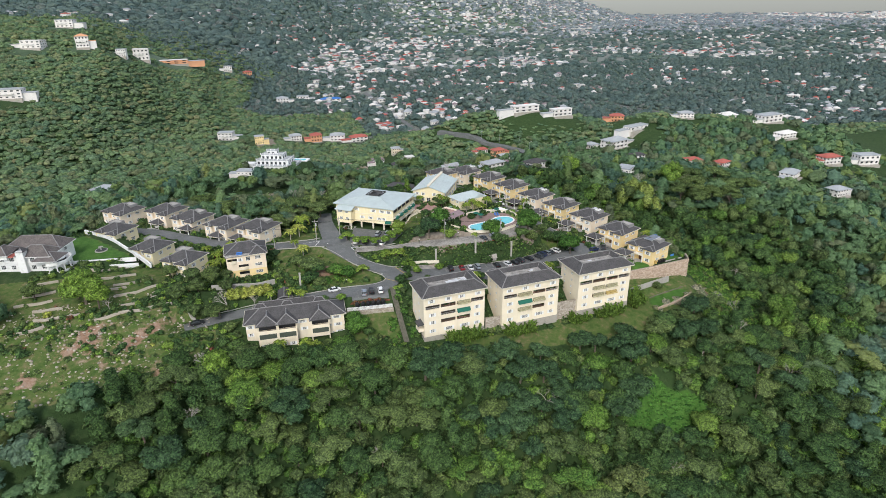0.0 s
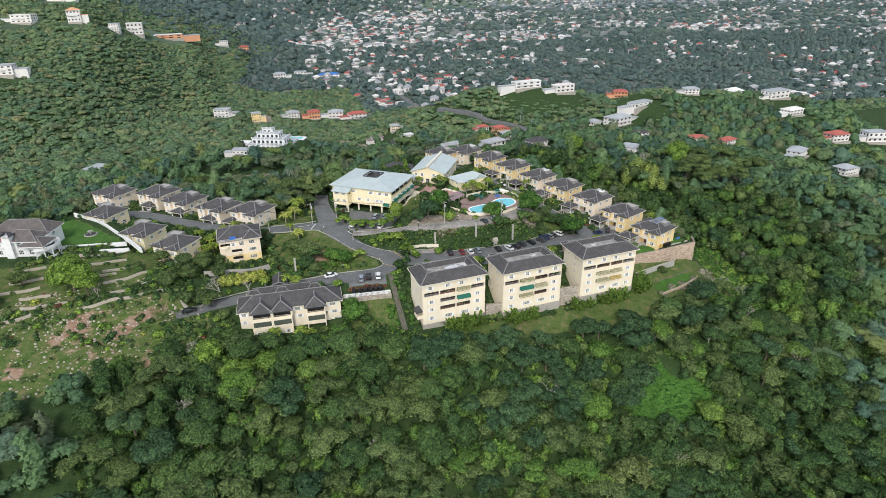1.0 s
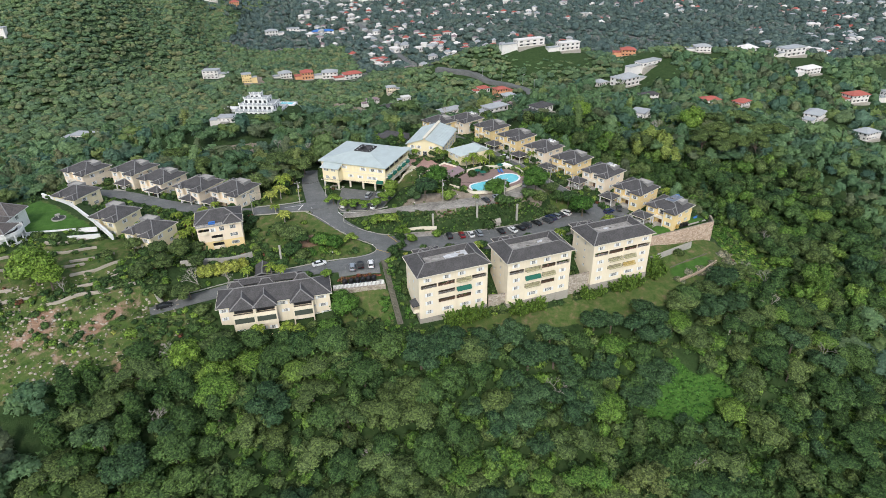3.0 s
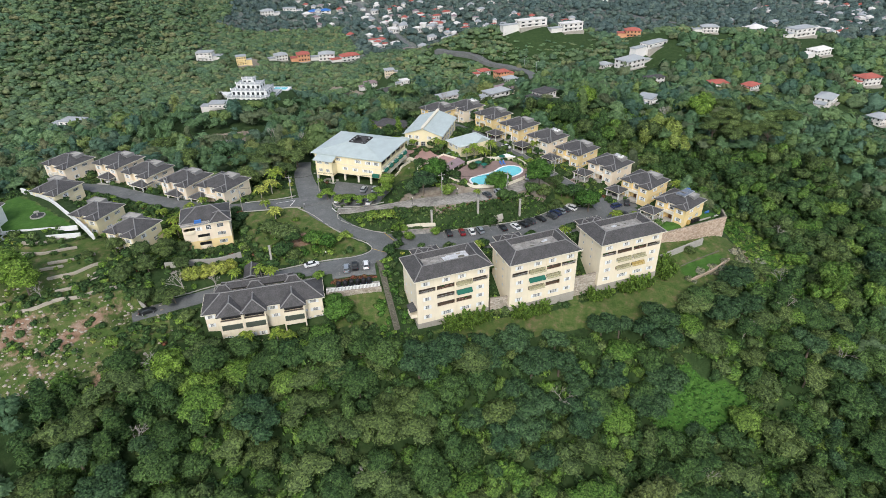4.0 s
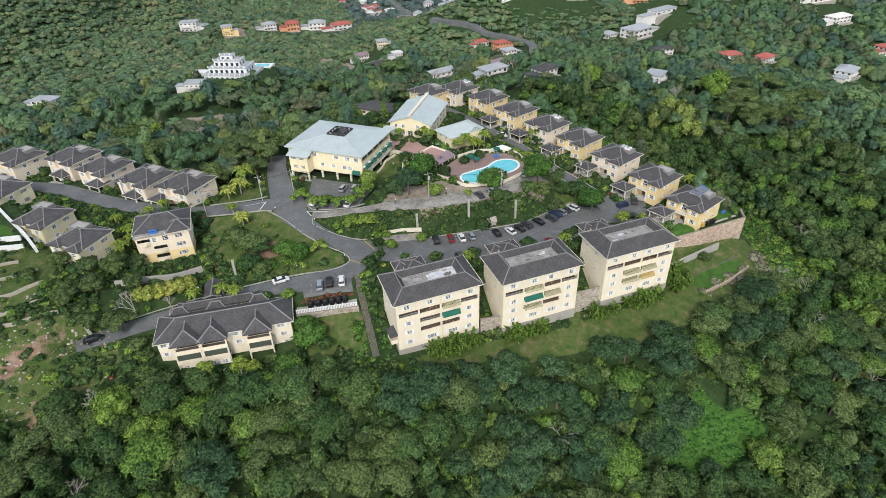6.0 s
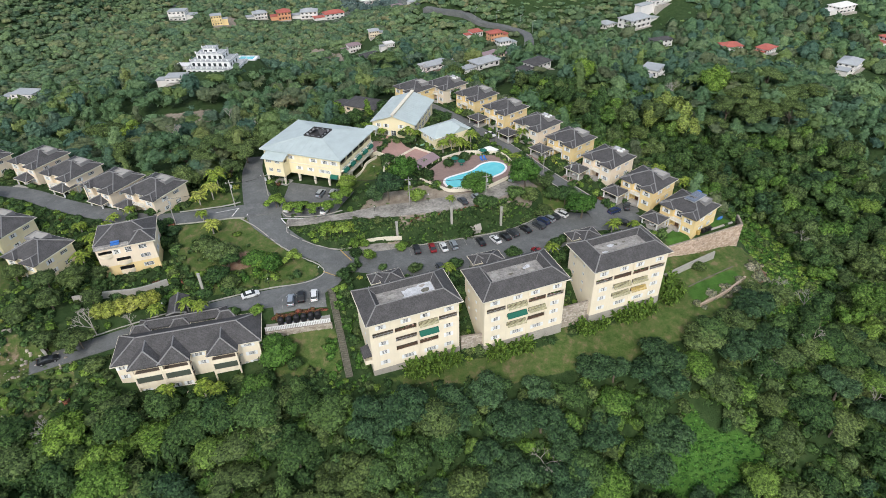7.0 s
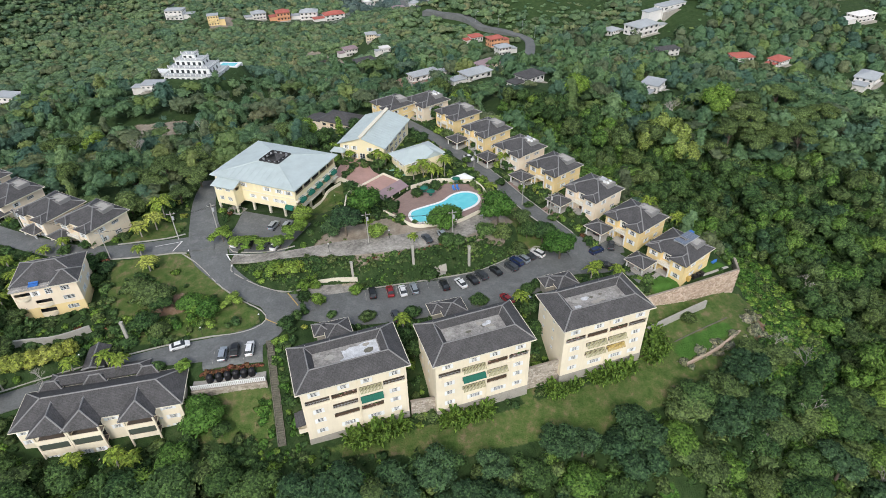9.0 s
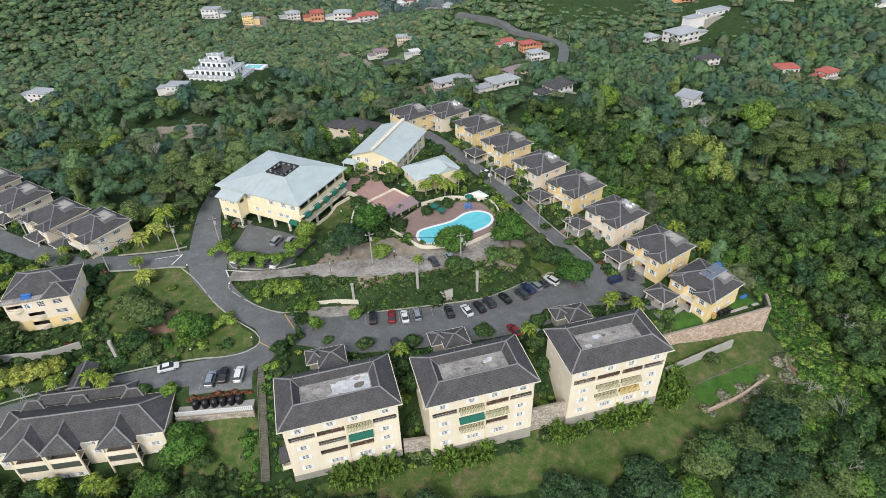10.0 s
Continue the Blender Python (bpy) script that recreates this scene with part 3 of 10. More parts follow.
def height(x, y, roads=True):
    x, y = np.asarray(x, float), np.asarray(y, float)
    xs = np.array([f[0] for f in FALLS])
    cols = np.array([np.interp(y, f[1], f[2]) for f in FALLS])
    x_true, x = x, x / (1 + np.maximum(0, y - 650) / 900)        # far columns are spread sideways to fit the camera's view
    i = np.clip(np.searchsorted(xs, x) - 1, 0, len(xs) - 2)
    t = np.clip((x - xs[i]) / (xs[i + 1] - xs[i]), 0, 1)
    t = t * t * (3 - 2 * t)
    z = np.take_along_axis(cols, i[None], 0)[0] * (1 - t) + np.take_along_axis(cols, i[None] + 1, 0)[0] * t
    x = x_true
    far = ss(120, 500, np.hypot(x - 20, y - 50))
    z = z + far * (4 * wobble(x, y, 0.02, 1) + 10 * ss(-60, 40, z) * wobble(x, y, 0.008, 2)) + 0.5 * wobble(x, y, 0.11, 3) * ss(-2, -12, y - 2)
    for cx, cy, rz, hw, hd, pz, soft in PADS:
        w = 1 - ss(0.0, soft, rect_dist(x, y, cx, cy, rz, hw, hd))
        z = z * (1 - w) + pz * w
    if roads:
        near = (np.abs(x) < 140) & (y > 0) & (y < 150)
        xs_, ys_ = x[near], y[near]
        if xs_.size:
            zn = z[near]
            for line in ROAD_LINES.values():
                d = np.hypot(xs_[:, None] - line[None, :, 0], ys_[:, None] - line[None, :, 1])
                k = d.argmin(1)
                w = 1 - ss(0.6, 4.2, d[np.arange(len(k)), k] - line[k, 3])
                zn = zn * (1 - w) + (line[k, 2] - 0.12) * w
            for line in ROAD_LINES.values():        # nothing stands above a carriageway
                d = np.hypot(xs_[:, None] - line[None, :, 0], ys_[:, None] - line[None, :, 1])
                k = d.argmin(1)
                zn = np.where(d[np.arange(len(k)), k] < line[k, 3] + 0.4, np.minimum(zn, line[k, 2] - 0.12), zn)
            z = z.copy()
            z[near] = zn
    return z


def height1(x, y):
    return float(height(np.array([float(x)]), np.array([float(y)]))[0])


def inside(x, y, poly):
    """Which points lie within an outline."""
    p = np.array(poly, float)
    hit = np.zeros(np.shape(x), bool)
    for (x0, y0), (x1, y1) in zip(p, np.roll(p, -1, 0)):
        c = (y0 > y) != (y1 > y)
        hit ^= c & (x < (x1 - x0) * (y - y0) / (y1 - y0 + 1e-12) + x0)
    return hit


def spaced(stops):
    out = [stops[0][0]]
    for (a, s0), (b, s1) in zip(stops, stops[1:]):
        while out[-1] < b - 1e-6:
            t = (out[-1] - a) / (b - a)
            out.append(min(b, out[-1] + s0 + (s1 - s0) * t))
    return np.array(out)


gx = spaced([(-6000, 400), (-1000, 50), (-300, 14), (-140, 2.2), (-115, 1.6), (118, 1.6), (145, 2.5), (330, 12), (1000, 50), (4900, 300), (17000, 1500)])
gy = spaced([(-4900, 400), (-300, 25), (-70, 3), (-25, 1.8), (0, 1.5), (135, 1.5), (160, 3), (330, 10), (1000, 40), (4900, 220), (17000, 1500)])
GX, GY = np.meshgrid(gx, gy)
GZ = height(GX.ravel(), GY.ravel())
nx, ny = len(gx), len(gy)
ii, jj = np.meshgrid(np.arange(nx - 1), np.arange(ny - 1))
k0 = (jj * nx + ii).ravel()
ground_mesh = array_mesh("ground", np.column_stack([GX.ravel(), GY.ravel(), GZ]), np.column_stack([k0, k0 + 1, k0 + nx + 1, k0 + nx]),
                         None, M["ground"], None, True)

ESTATE = [(-22, 2), (0, -8), (32, -11), (62, -11), (86, -7), (108, 0), (118, 10), (118, 24), (110, 36), (104, 48), (98, 64), (92, 82), (80, 106), (70, 132), (52, 143),
          (36, 142), (30, 122), (12, 116), (-10, 104), (-28, 92), (-34, 84), (-44, 84), (-62, 96), (-84, 118), (-108, 124), (-122, 112), (-140, 84), (-142, 50), (-128, 30), (-125, 16),
          (-92, 6), (-60, 8)]
LAWNS = [[(-3, -1), (30, -9), (60, -10), (82, -6), (106, 0), (113, 8), (112, 15), (80, 10), (76, 3), (50, 0), (24, -1)],
         [(-36, 30), (-12, 27), (-8, 31), (-18, 46), (-26, 57), (-44, 58), (-44, 44)],
         [(-45, 65), (-30, 65), (-27, 72), (-36, 76)], [(86, 18), (98, 18), (97, 25), (91, 24)], [(-24, 6), (-7, 2), (-8, 15), (-22, 15)],
         [(-122, 94), (-112, 84), (-94, 60), (-116, 62), (-124, 75)], [(2, 62), (14, 66), (20, 76), (14, 82)], [(-130, 24), (-84, 30), (-80, 58), (-130, 50)],
         [(48, -4), (54, 16), (48, 18), (44, 8)], [(60, 40), (70, 44), (66, 62), (58, 66)], [(82, 9), (117, 15), (117, 21), (98, 18.6), (82, 16.5)], [(-140, -8), (-92, -2), (-70, 4), (-64, 12), (-68, 22), (-84, 26), (-84, 48), (-140, 52)]]
SOILS = [[(-117, 18), (-105, 16), (-93, 7), (-72, 4), (-72, -5), (-96, -3), (-118, 3)], [(2, 46), (12, 45.5), (26, 42), (28, 56), (14, 57), (8, 53)], [(4, 36.5), (15, 36), (15, 39), (4, 40)],
         [(-34, 37), (-24, 36), (-24, 42), (-31, 44)], [(108, 2), (116, 8), (115, 14), (110, 8)], [(15, 41.6), (40, 41.4), (56, 42), (60, 49), (54, 56), (47, 49), (30, 52), (26, 58)], [(52, 226), (74, 222), (84, 240), (70, 252), (50, 246)], [(-106.5, 20), (-101, 21.4), (-76, 24.6), (-74, 20), (-84, 13), (-89, 8), (-101, 13.5)], [(-22, 170), (4, 158), (14, 168), (-8, 184)], [(52, 214), (84, 212), (84, 232), (54, 232)], [(16, 470), (24, 455), (46, 400), (50, 362), (42, 364), (34, 400), (14, 450)], [(-66, 182), (-44, 180), (-42, 194), (-66, 196)], [(-98, 560), (-84, 556), (-70, 526), (-80, 522), (-92, 540)], [(-64, 530), (-40, 520), (-44, 580), (-66, 590)]]
BRIGHT = [[(55, -34), (57, -28.5), (66.7, -25.8), (69.5, -21), (73, -21.5), (75, -26.5), (84, -29), (87, -32), (83, -37), (72, -38), (62, -37)], [(86, 4.5), (88.6, 7), (105, 10.4), (105.5, 7), (96, 4.2), (88.6, 1)], [(87.5, 18.6), (97, 19.8), (96, 24.6), (90, 23.6)], [(104, 22), (111, 22.5), (110, 27), (105, 27)], [(-121, 93), (-112, 83), (-95, 61), (-115, 63), (-122, 75)]]
fx, fy = GX.ravel(), GY.ravel()
for name_, zones_ in (("lawn", LAWNS), ("soil", SOILS), ("bright", BRIGHT), ("bare", [SOILS[k] for k in (1, 2, 5, 10, 11, 12, 13)]), ("yards", []), ("far", [])):
    val_ = np.zeros(len(fx), np.float32)
    for poly_ in zones_:
        val_[inside(fx, fy, poly_)] = 1.0
    grid_ = val_.reshape(ny, nx)
    pad_ = np.pad(grid_, 1, mode="edge")
    val_ = ((pad_[:-2, 1:-1] + pad_[2:, 1:-1] + pad_[1:-1, :-2] + pad_[1:-1, 2:] + 2 * grid_) / 6).ravel()
    if name_ == "yards":
        val_ = ss(-40, -52, GZ) * ss(420, 620, fy) * (0.62 + 0.4 * wobble(fx, fy, 0.013, 4))
    # distance mask for the haze tint of the ground
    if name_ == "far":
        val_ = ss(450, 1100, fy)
    if name_ == "soil":
        rub_ = inside(fx, fy, SOILS[0]) | inside(fx, fy, SOILS[7])
        val_ = np.where(rub_, val_ * (np.where(inside(fx, fy, SOILS[7]), 0.5, 0.4) + 0.5 * wobble(fx, fy, 0.3, 5)), val_)
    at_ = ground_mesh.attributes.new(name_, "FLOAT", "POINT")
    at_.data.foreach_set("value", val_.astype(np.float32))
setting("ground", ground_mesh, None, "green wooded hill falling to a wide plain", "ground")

# ---------------------------------------------------------------- roads
ROAD_LOOK = {"bare_bay": ("roughlane", "bare patched concrete bay beside the car park"), "worn_lane": ("roughlane", "patched worn pale concrete lane"), "car_park": ("asphalt", "grey asphalt car park beside the apartment blocks")}
LIFT = {"bare_bay": -0.03, "worn_lane": 0.0, "lane": 0.012, "upper_west_road": 0.024, "car_park": 0.036, "west_road": 0.048, "club_road": 0.06}


def ribbon(rows, lift):
    """A road's surface: two edges and a crown."""
    d = np.gradient(rows[:, :2], axis=0)
    n = np.column_stack([-d[:, 1], d[:, 0]]) / np.linalg.norm(d, axis=1)[:, None]
    return [[(r[0] + q[0] * r[3] * s, r[1] + q[1] * r[3] * s, r[2] + lift + 0.05 * (1 - abs(s))) for r, q in zip(rows, n)] for s in (-1, -0.5, 0, 0.5, 1)]


for key_, line_ in ROAD_LINES.items():
    g_ = Geo()
    edges_ = ribbon(line_, LIFT[key_])
    for e0, e1 in zip(edges_, edges_[1:]):
        for i in range(len(e0) - 1):
            g_.face([e0[i], e0[i + 1], e1[i + 1], e1[i]])
    for e0, flip in ((edges_[0], 0), (edges_[-1], 1)):      # skirts
        for i in range(len(e0) - 1):
            a, b = e0[i], e0[i + 1]
            q = [a, b, (b[0], b[1], b[2] - 0.5), (a[0], a[1], a[2] - 0.5)]
            g_.face(q if flip else q[::-1])
    mat_, label_ = ROAD_LOOK.get(key_, ("asphalt", "grey asphalt road with worn edges"))
    setting("road", g_, M[mat_], label_, "road")


def kerb(pts, z, label="pale concrete kerb along the road", w=0.11, h=0.15, closed=False, name="kerb", mat="kerb"):
    """A raised kerb along an outline; z is a height or a function of the place."""
    rows = glide([(x, y, 0, 0) for x, y in (pts + pts[:1] if closed else pts)], 1.2)[:, :2]
    d = np.gradient(rows, axis=0)
    n = np.column_stack([-d[:, 1], d[:, 0]]) / (np.linalg.norm(d, axis=1)[:, None] + 1e-9) * w
    zz = height(rows[:, 0], rows[:, 1]) + 0.12 if z is None else np.full(len(rows), float(z))
    g = Geo()
    for i in range(len(rows) - 1):
        a, b, na, nb = rows[i], rows[i + 1], n[i], n[i + 1]
        A = [(a[0] - na[0], a[1] - na[1]), (b[0] - nb[0], b[1] - nb[1]), (b[0] + nb[0], b[1] + nb[1]), (a[0] + na[0], a[1] + na[1])]
        zs = [zz[i], zz[i + 1], zz[i + 1], zz[i]]
        lo, hi = [(*p, q - 0.5) for p, q in zip(A, zs)], [(*p, q + h) for p, q in zip(A, zs)]
        g.face(hi)
        g.face([lo[0], lo[1], hi[1], hi[0]])
        g.face([lo[2], lo[3], hi[3], hi[2]])
        if i == 0:
            g.face([lo[3], lo[0], hi[0], hi[3]])
        if i == len(rows) - 2:
            g.face([lo[1], lo[2], hi[2], hi[1]])
    return setting(name, g, M[mat], label, name)


kerb([(-27, 57), (-23.0, 52), (-17.6, 43.4), (-12.4, 37.4), (-8.0, 33.2), (-6.9, 30.2), (-9.4, 27.9), (-14, 27.2), (-20.2, 27.8), (-30, 27.6), (-46, 26.2), (-64, 23.4)], None,
     "pale kerb round the grassy bank")
kerb([(-26, 57.2), (-36, 57.8), (-48, 59.6), (-58, 63)], None)
kerb([(-27, 66), (-32, 65), (-44, 65.6)], None)
kerb([(-14.2, 51.4), (-14.9, 48.2), (-11.4, 44.4), (-7.0, 41.0), (-2.2, 38.9), (1.6, 39.2)], None, "pale kerb along the planted bank")
kerb([(-15.4, 57.6), (-14.4, 55.2), (-9, 53.2), (-3.6, 52.2), (1.4, 52.8)], None, "pale kerb round the club parking")
kerb([(17.6, 36.9), (32, 36.6), (45, 36.4), (52, 38.2), (60, 41.4), (66, 42.4), (70.4, 40.2), (73, 44), (72.2, 48)], None, "pale kerb at the head of the parking bays")
kerb([(72.6, 47), (69, 56), (65.4, 67), (62.4, 78), (59, 88)], None, "pale kerb along the lane")
kerb([(77.8, 45.6), (74.2, 56), (70.6, 67), (67.6, 78), (64.4, 88)], None, "pale kerb along the lane")


# ---------------------------------------------------------------- building kit
def holed_wall(w, z0, z1, holes, t=0.22, x0=0.0):
    """A wall panel from x0 to x0 + w whose outer face is y = 0, with openings (x, z, width, height; x, z the centre) cut through."""
    g = Geo()
    hs = [(x - a / 2, x + a / 2, z - b / 2, z + b / 2) for x, z, a, b in holes]
    xs = sorted({x0, x0 + w, *[v for h in hs for v in h[:2]]})
    zs = sorted({z0, z1, *[v for h in hs for v in h[2:]]})
    for xa, xb in zip(xs, xs[1:]):
        run = None
        for za, zb in zip(zs, zs[1:]):
            cx, cz = (xa + xb) / 2, (za + zb) / 2
            solid = not any(h[0] < cx < h[1] and h[2] < cz < h[3] for h in hs)
            if solid:
                run = (run[0], zb) if run else (za, zb)
            if run and (not solid or zb == zs[-1]):
                a, b = run
                g.face([(xa, 0, a), (xb, 0, a), (xb, 0, b), (xa, 0, b)])
                g.face([(xb, t, a), (xa, t, a), (xa, t, b), (xb, t, b)])
                run = None
    for a, b, c, d in hs:
        g.face([(a, 0, c), (a, t, c), (b, t, c), (b, 0, c)])
        g.face([(a, 0, d), (b, 0, d), (b, t, d), (a, t, d)])
        g.face([(a, 0, c), (a, 0, d), (a, t, d), (a, t, c)])
        g.face([(b, 0, c), (b, t, c), (b, t, d), (b, 0, d)])
    return g


CACHE = {}


def cached(key, make):
    if key not in CACHE:
        CACHE[key] = make()
    return CACHE[key]


def frame_mesh(w, h, nx_, nz_):
    """Outer frame and glazing bars in one piece."""
    b, m = 0.08, 0.055
    cw, ch = (w - 2 * b - (nx_ - 1) * m) / nx_, (h - 2 * b - (nz_ - 1) * m) / nz_
    lights = [(-w / 2 + b + cw / 2 + i * (cw + m), -h / 2 + b + ch / 2 + k * (ch + m), cw, ch) for i in range(nx_) for k in range(nz_)]
    g = holed_wall(w, -h / 2, h / 2, lights, 0.14, -w / 2)
    g.v = [(x, y - 0.04, z) for x, y, z in g.v]
    return g.mesh("window", M["white"])


def shutter_mesh(w, h):
    """A louvred leaf: one stepped board."""
    g = Geo()
    n = 6
    prof = []
    for i in range(n):
        z = -h / 2 + h * i / n
        prof += [(-0.09, z), (-0.04, z + h / n)]
    for (ya, za), (yb, zb) in zip(prof, prof[1:]):
        g.face([(-w / 2, ya, za), (w / 2, ya, za), (w / 2, yb, zb), (-w / 2, yb, zb)])
    for s in (-1, 1):
        for (ya, za), (yb, zb) in zip(prof, prof[1:]):
            g.face([(s * w / 2, ya, za), (s * w / 2, yb, zb), (s * w / 2, -0.005, zb), (s * w / 2, -0.005, za)])
    return g.mesh("shutter", M["white"])


def window(wall, x, z, w, h, shutters=True, nx_=2, nz_=3):
    """A framed window with its pane, and louvred shutters folded against the wall."""
    fr = part("window", cached(("f", w, h, nx_, nz_), lambda: frame_mesh(w, h, nx_, nz_)), None, wall, "", pose(x, 0, z))
    part("pane", cached(("p", w, h), lambda: Geo().box(-w / 2, w / 2, 0.06, 0.085, -h / 2, h / 2).mesh("pane", M["glass"])), None, fr)
    if shutters:
        sw = min(0.55, w * 0.42)
        for s in (-1, 1):
            part("shutter", cached(("s", sw, h), lambda: shutter_mesh(sw, h + 0.1)), None, fr, "", pose(s * (w + sw) / 2 + s * 0.02, 0, 0))
    return fr


def hip_faces(x0, x1, y0, y1, z, rise, gable=False):
    """Slopes of a hipped roof with a thin eave, and its ridge and hip lines."""
    g = Geo()
    w, d = x1 - x0, y1 - y0
    if w >= d:
        r = 0 if gable else d / 2
        a, b = (x0 + r, (y0 + y1) / 2, z + rise), (x1 - r, (y0 + y1) / 2, z + rise)
        c = [(x0, y0, z), (x1, y0, z), (x1, y1, z), (x0, y1, z)]
        g.face([c[0], c[1], b, a]).face([c[1], c[2], b]).face([c[2], c[3], a, b]).face([c[3], c[0], a])
        lines = [(a, b), (c[0], a), (c[3], a), (c[1], b), (c[2], b)]
    else:
        r = 0 if gable else w / 2
        a, b = ((x0 + x1) / 2, y0 + r, z + rise), ((x0 + x1) / 2, y1 - r, z + rise)
        c = [(x0, y0, z), (x1, y0, z), (x1, y1, z), (x0, y1, z)]
        g.face([c[0], c[1], a]).face([c[1], c[2], b, a]).face([c[2], c[3], b]).face([c[3], c[0], a, b])
        lines = [(a, b), (c[0], a), (c[1], a), (c[2], b), (c[3], b)]
    lo = [(p[0], p[1], z - 0.18) for p in c]
    for i in range(4):
        j = (i + 1) % 4
        g.face([lo[i], lo[j], c[j], c[i]])
    g.face(lo[::-1])
    return g, lines


def cap(a, b, w=0.16):
    """A ridge tile line."""
    a, b = Vector(a), Vector(b)
    return Geo().tube(a + (b - a) * 0.01 + Vector((0, 0, 0.01)), b + Vector((0, 0, 0.01)), w, w, 6)


def hip_roof(owner, x0, x1, y0, y1, z, rise, mat="roof", caps=True, label="", gable=False):
    g, lines = hip_faces(x0, x1, y0, y1, z, rise, gable)
    ob = part("roof", g, M[mat], owner, label)
    if caps:
        for a, b in lines:
            if (Vector(a) - Vector(b)).length > 0.3:
                part("ridge_cap", cap(a, b), M["ridge"], ob)
    gut = Geo()
    for xa, xb, ya, yb in ((x0 - 0.08, x1 + 0.08, y0 - 0.1, y0 + 0.02), (x0 - 0.08, x1 + 0.08, y1 - 0.02, y1 + 0.1),
                           (x0 - 0.1, x0 + 0.02, y0 + 0.02, y1 - 0.02), (x1 - 0.02, x1 + 0.1, y0 + 0.02, y1 - 0.02)):
        gut.box(xa, xb, ya, yb, z - 0.2, z - 0.02)
    part("gutter", gut, M["trim" if mat == "roof" else "white"], ob)
    return ob


def four_walls(owner, x0, x1, y0, y1, z0, z1, mat, holes=((), (), (), ()), t=0.22):
    """Front, right, back and left walls; each with the openings given in its own run."""
    out = []
    for k, (px, py, rz, w) in enumerate(((x0, y0, 0, x1 - x0), (x1, y0, 90, y1 - y0), (x1, y1, 180, x1 - x0), (x0, y1, -90, y1 - y0))):
        out.append(part("wall", holed_wall(w, z0, z1, holes[k], t), M[mat], owner, "", pose(px, py, 0, 0, 0, rz)))
    return out


def railing(owner, x0, x1, y, z, h=0.95, mat="white", step=0.45, axis="x"):
    g = Geo()
    n = max(2, int((x1 - x0) / step))
    bar = (lambda a, b, c, d, e, f: g.box(a, b, c, d, e, f)) if axis == "x" else (lambda a, b, c, d, e, f: g.box(c, d, a, b, e, f))
    bar(x0, x1, y - 0.04, y + 0.04, z + h - 0.08, z + h)
    bar(x0, x1, y - 0.03, y + 0.03, z + 0.05, z + 0.11)
    for i in range(n + 1):
        x = x0 + (x1 - x0) * i / n
        bar(x - 0.03, x + 0.03, y - 0.03, y + 0.03, z, z + h)
    return part("railing", g, M[mat], owner)


# ---------------------------------------------------------------- five-storey apartment blocks
def awning(owner, x0, x1, z, style):
    """A sloping awning over a balcony: scalloped cloth, or slats."""
    w = x1 - x0
    m = pose(0, -0.95, z - 1.15, -38)
    if style == "green":
        g = Geo()
        n = 24
        pts = [(x0 + w * i / n, 0.05 * (i % 2)) for i in range(n + 1)]
        for (xa, ya), (xb, yb) in zip(pts, pts[1:]):
            g.face([(xa, ya, 0), (xb, yb, 0), (xb, yb, 1.35), (xa, ya, 1.35)])
            g.face([(xa, 0.09, 0), (xa, 0.09, 1.35), (xb, 0.09, 1.35), (xb, 0.09, 0)])
            g.face([(xa, ya, 0), (xa, 0.09, 0), (xb, 0.09, 0), (xb, yb, 0)])
        return part("awning", g, M["green"], owner, "dark green cloth awning", m)
    ob = part("awning", Geo().box(x0, x1, 0.05, 0.09, 0.1, 0.18), M[style], owner, "faded slatted awning" if style == "louvre2" else "yellow slatted awning", m)
    part("rail", Geo().box(x0, x1, 0.05, 0.09, 1.2, 1.28), M[style], ob)
    n = 16
    for i in range(n):
        a = w / n * 0.31
        part("slat", cached(("slat", style), lambda: Geo().box(-a, a, 0, 0.048, 0, 1.35).mesh("slat", M[style])), None, ob, "", pose(x0 + w * (i + 0.5) / n, 0, 0))
    return ob


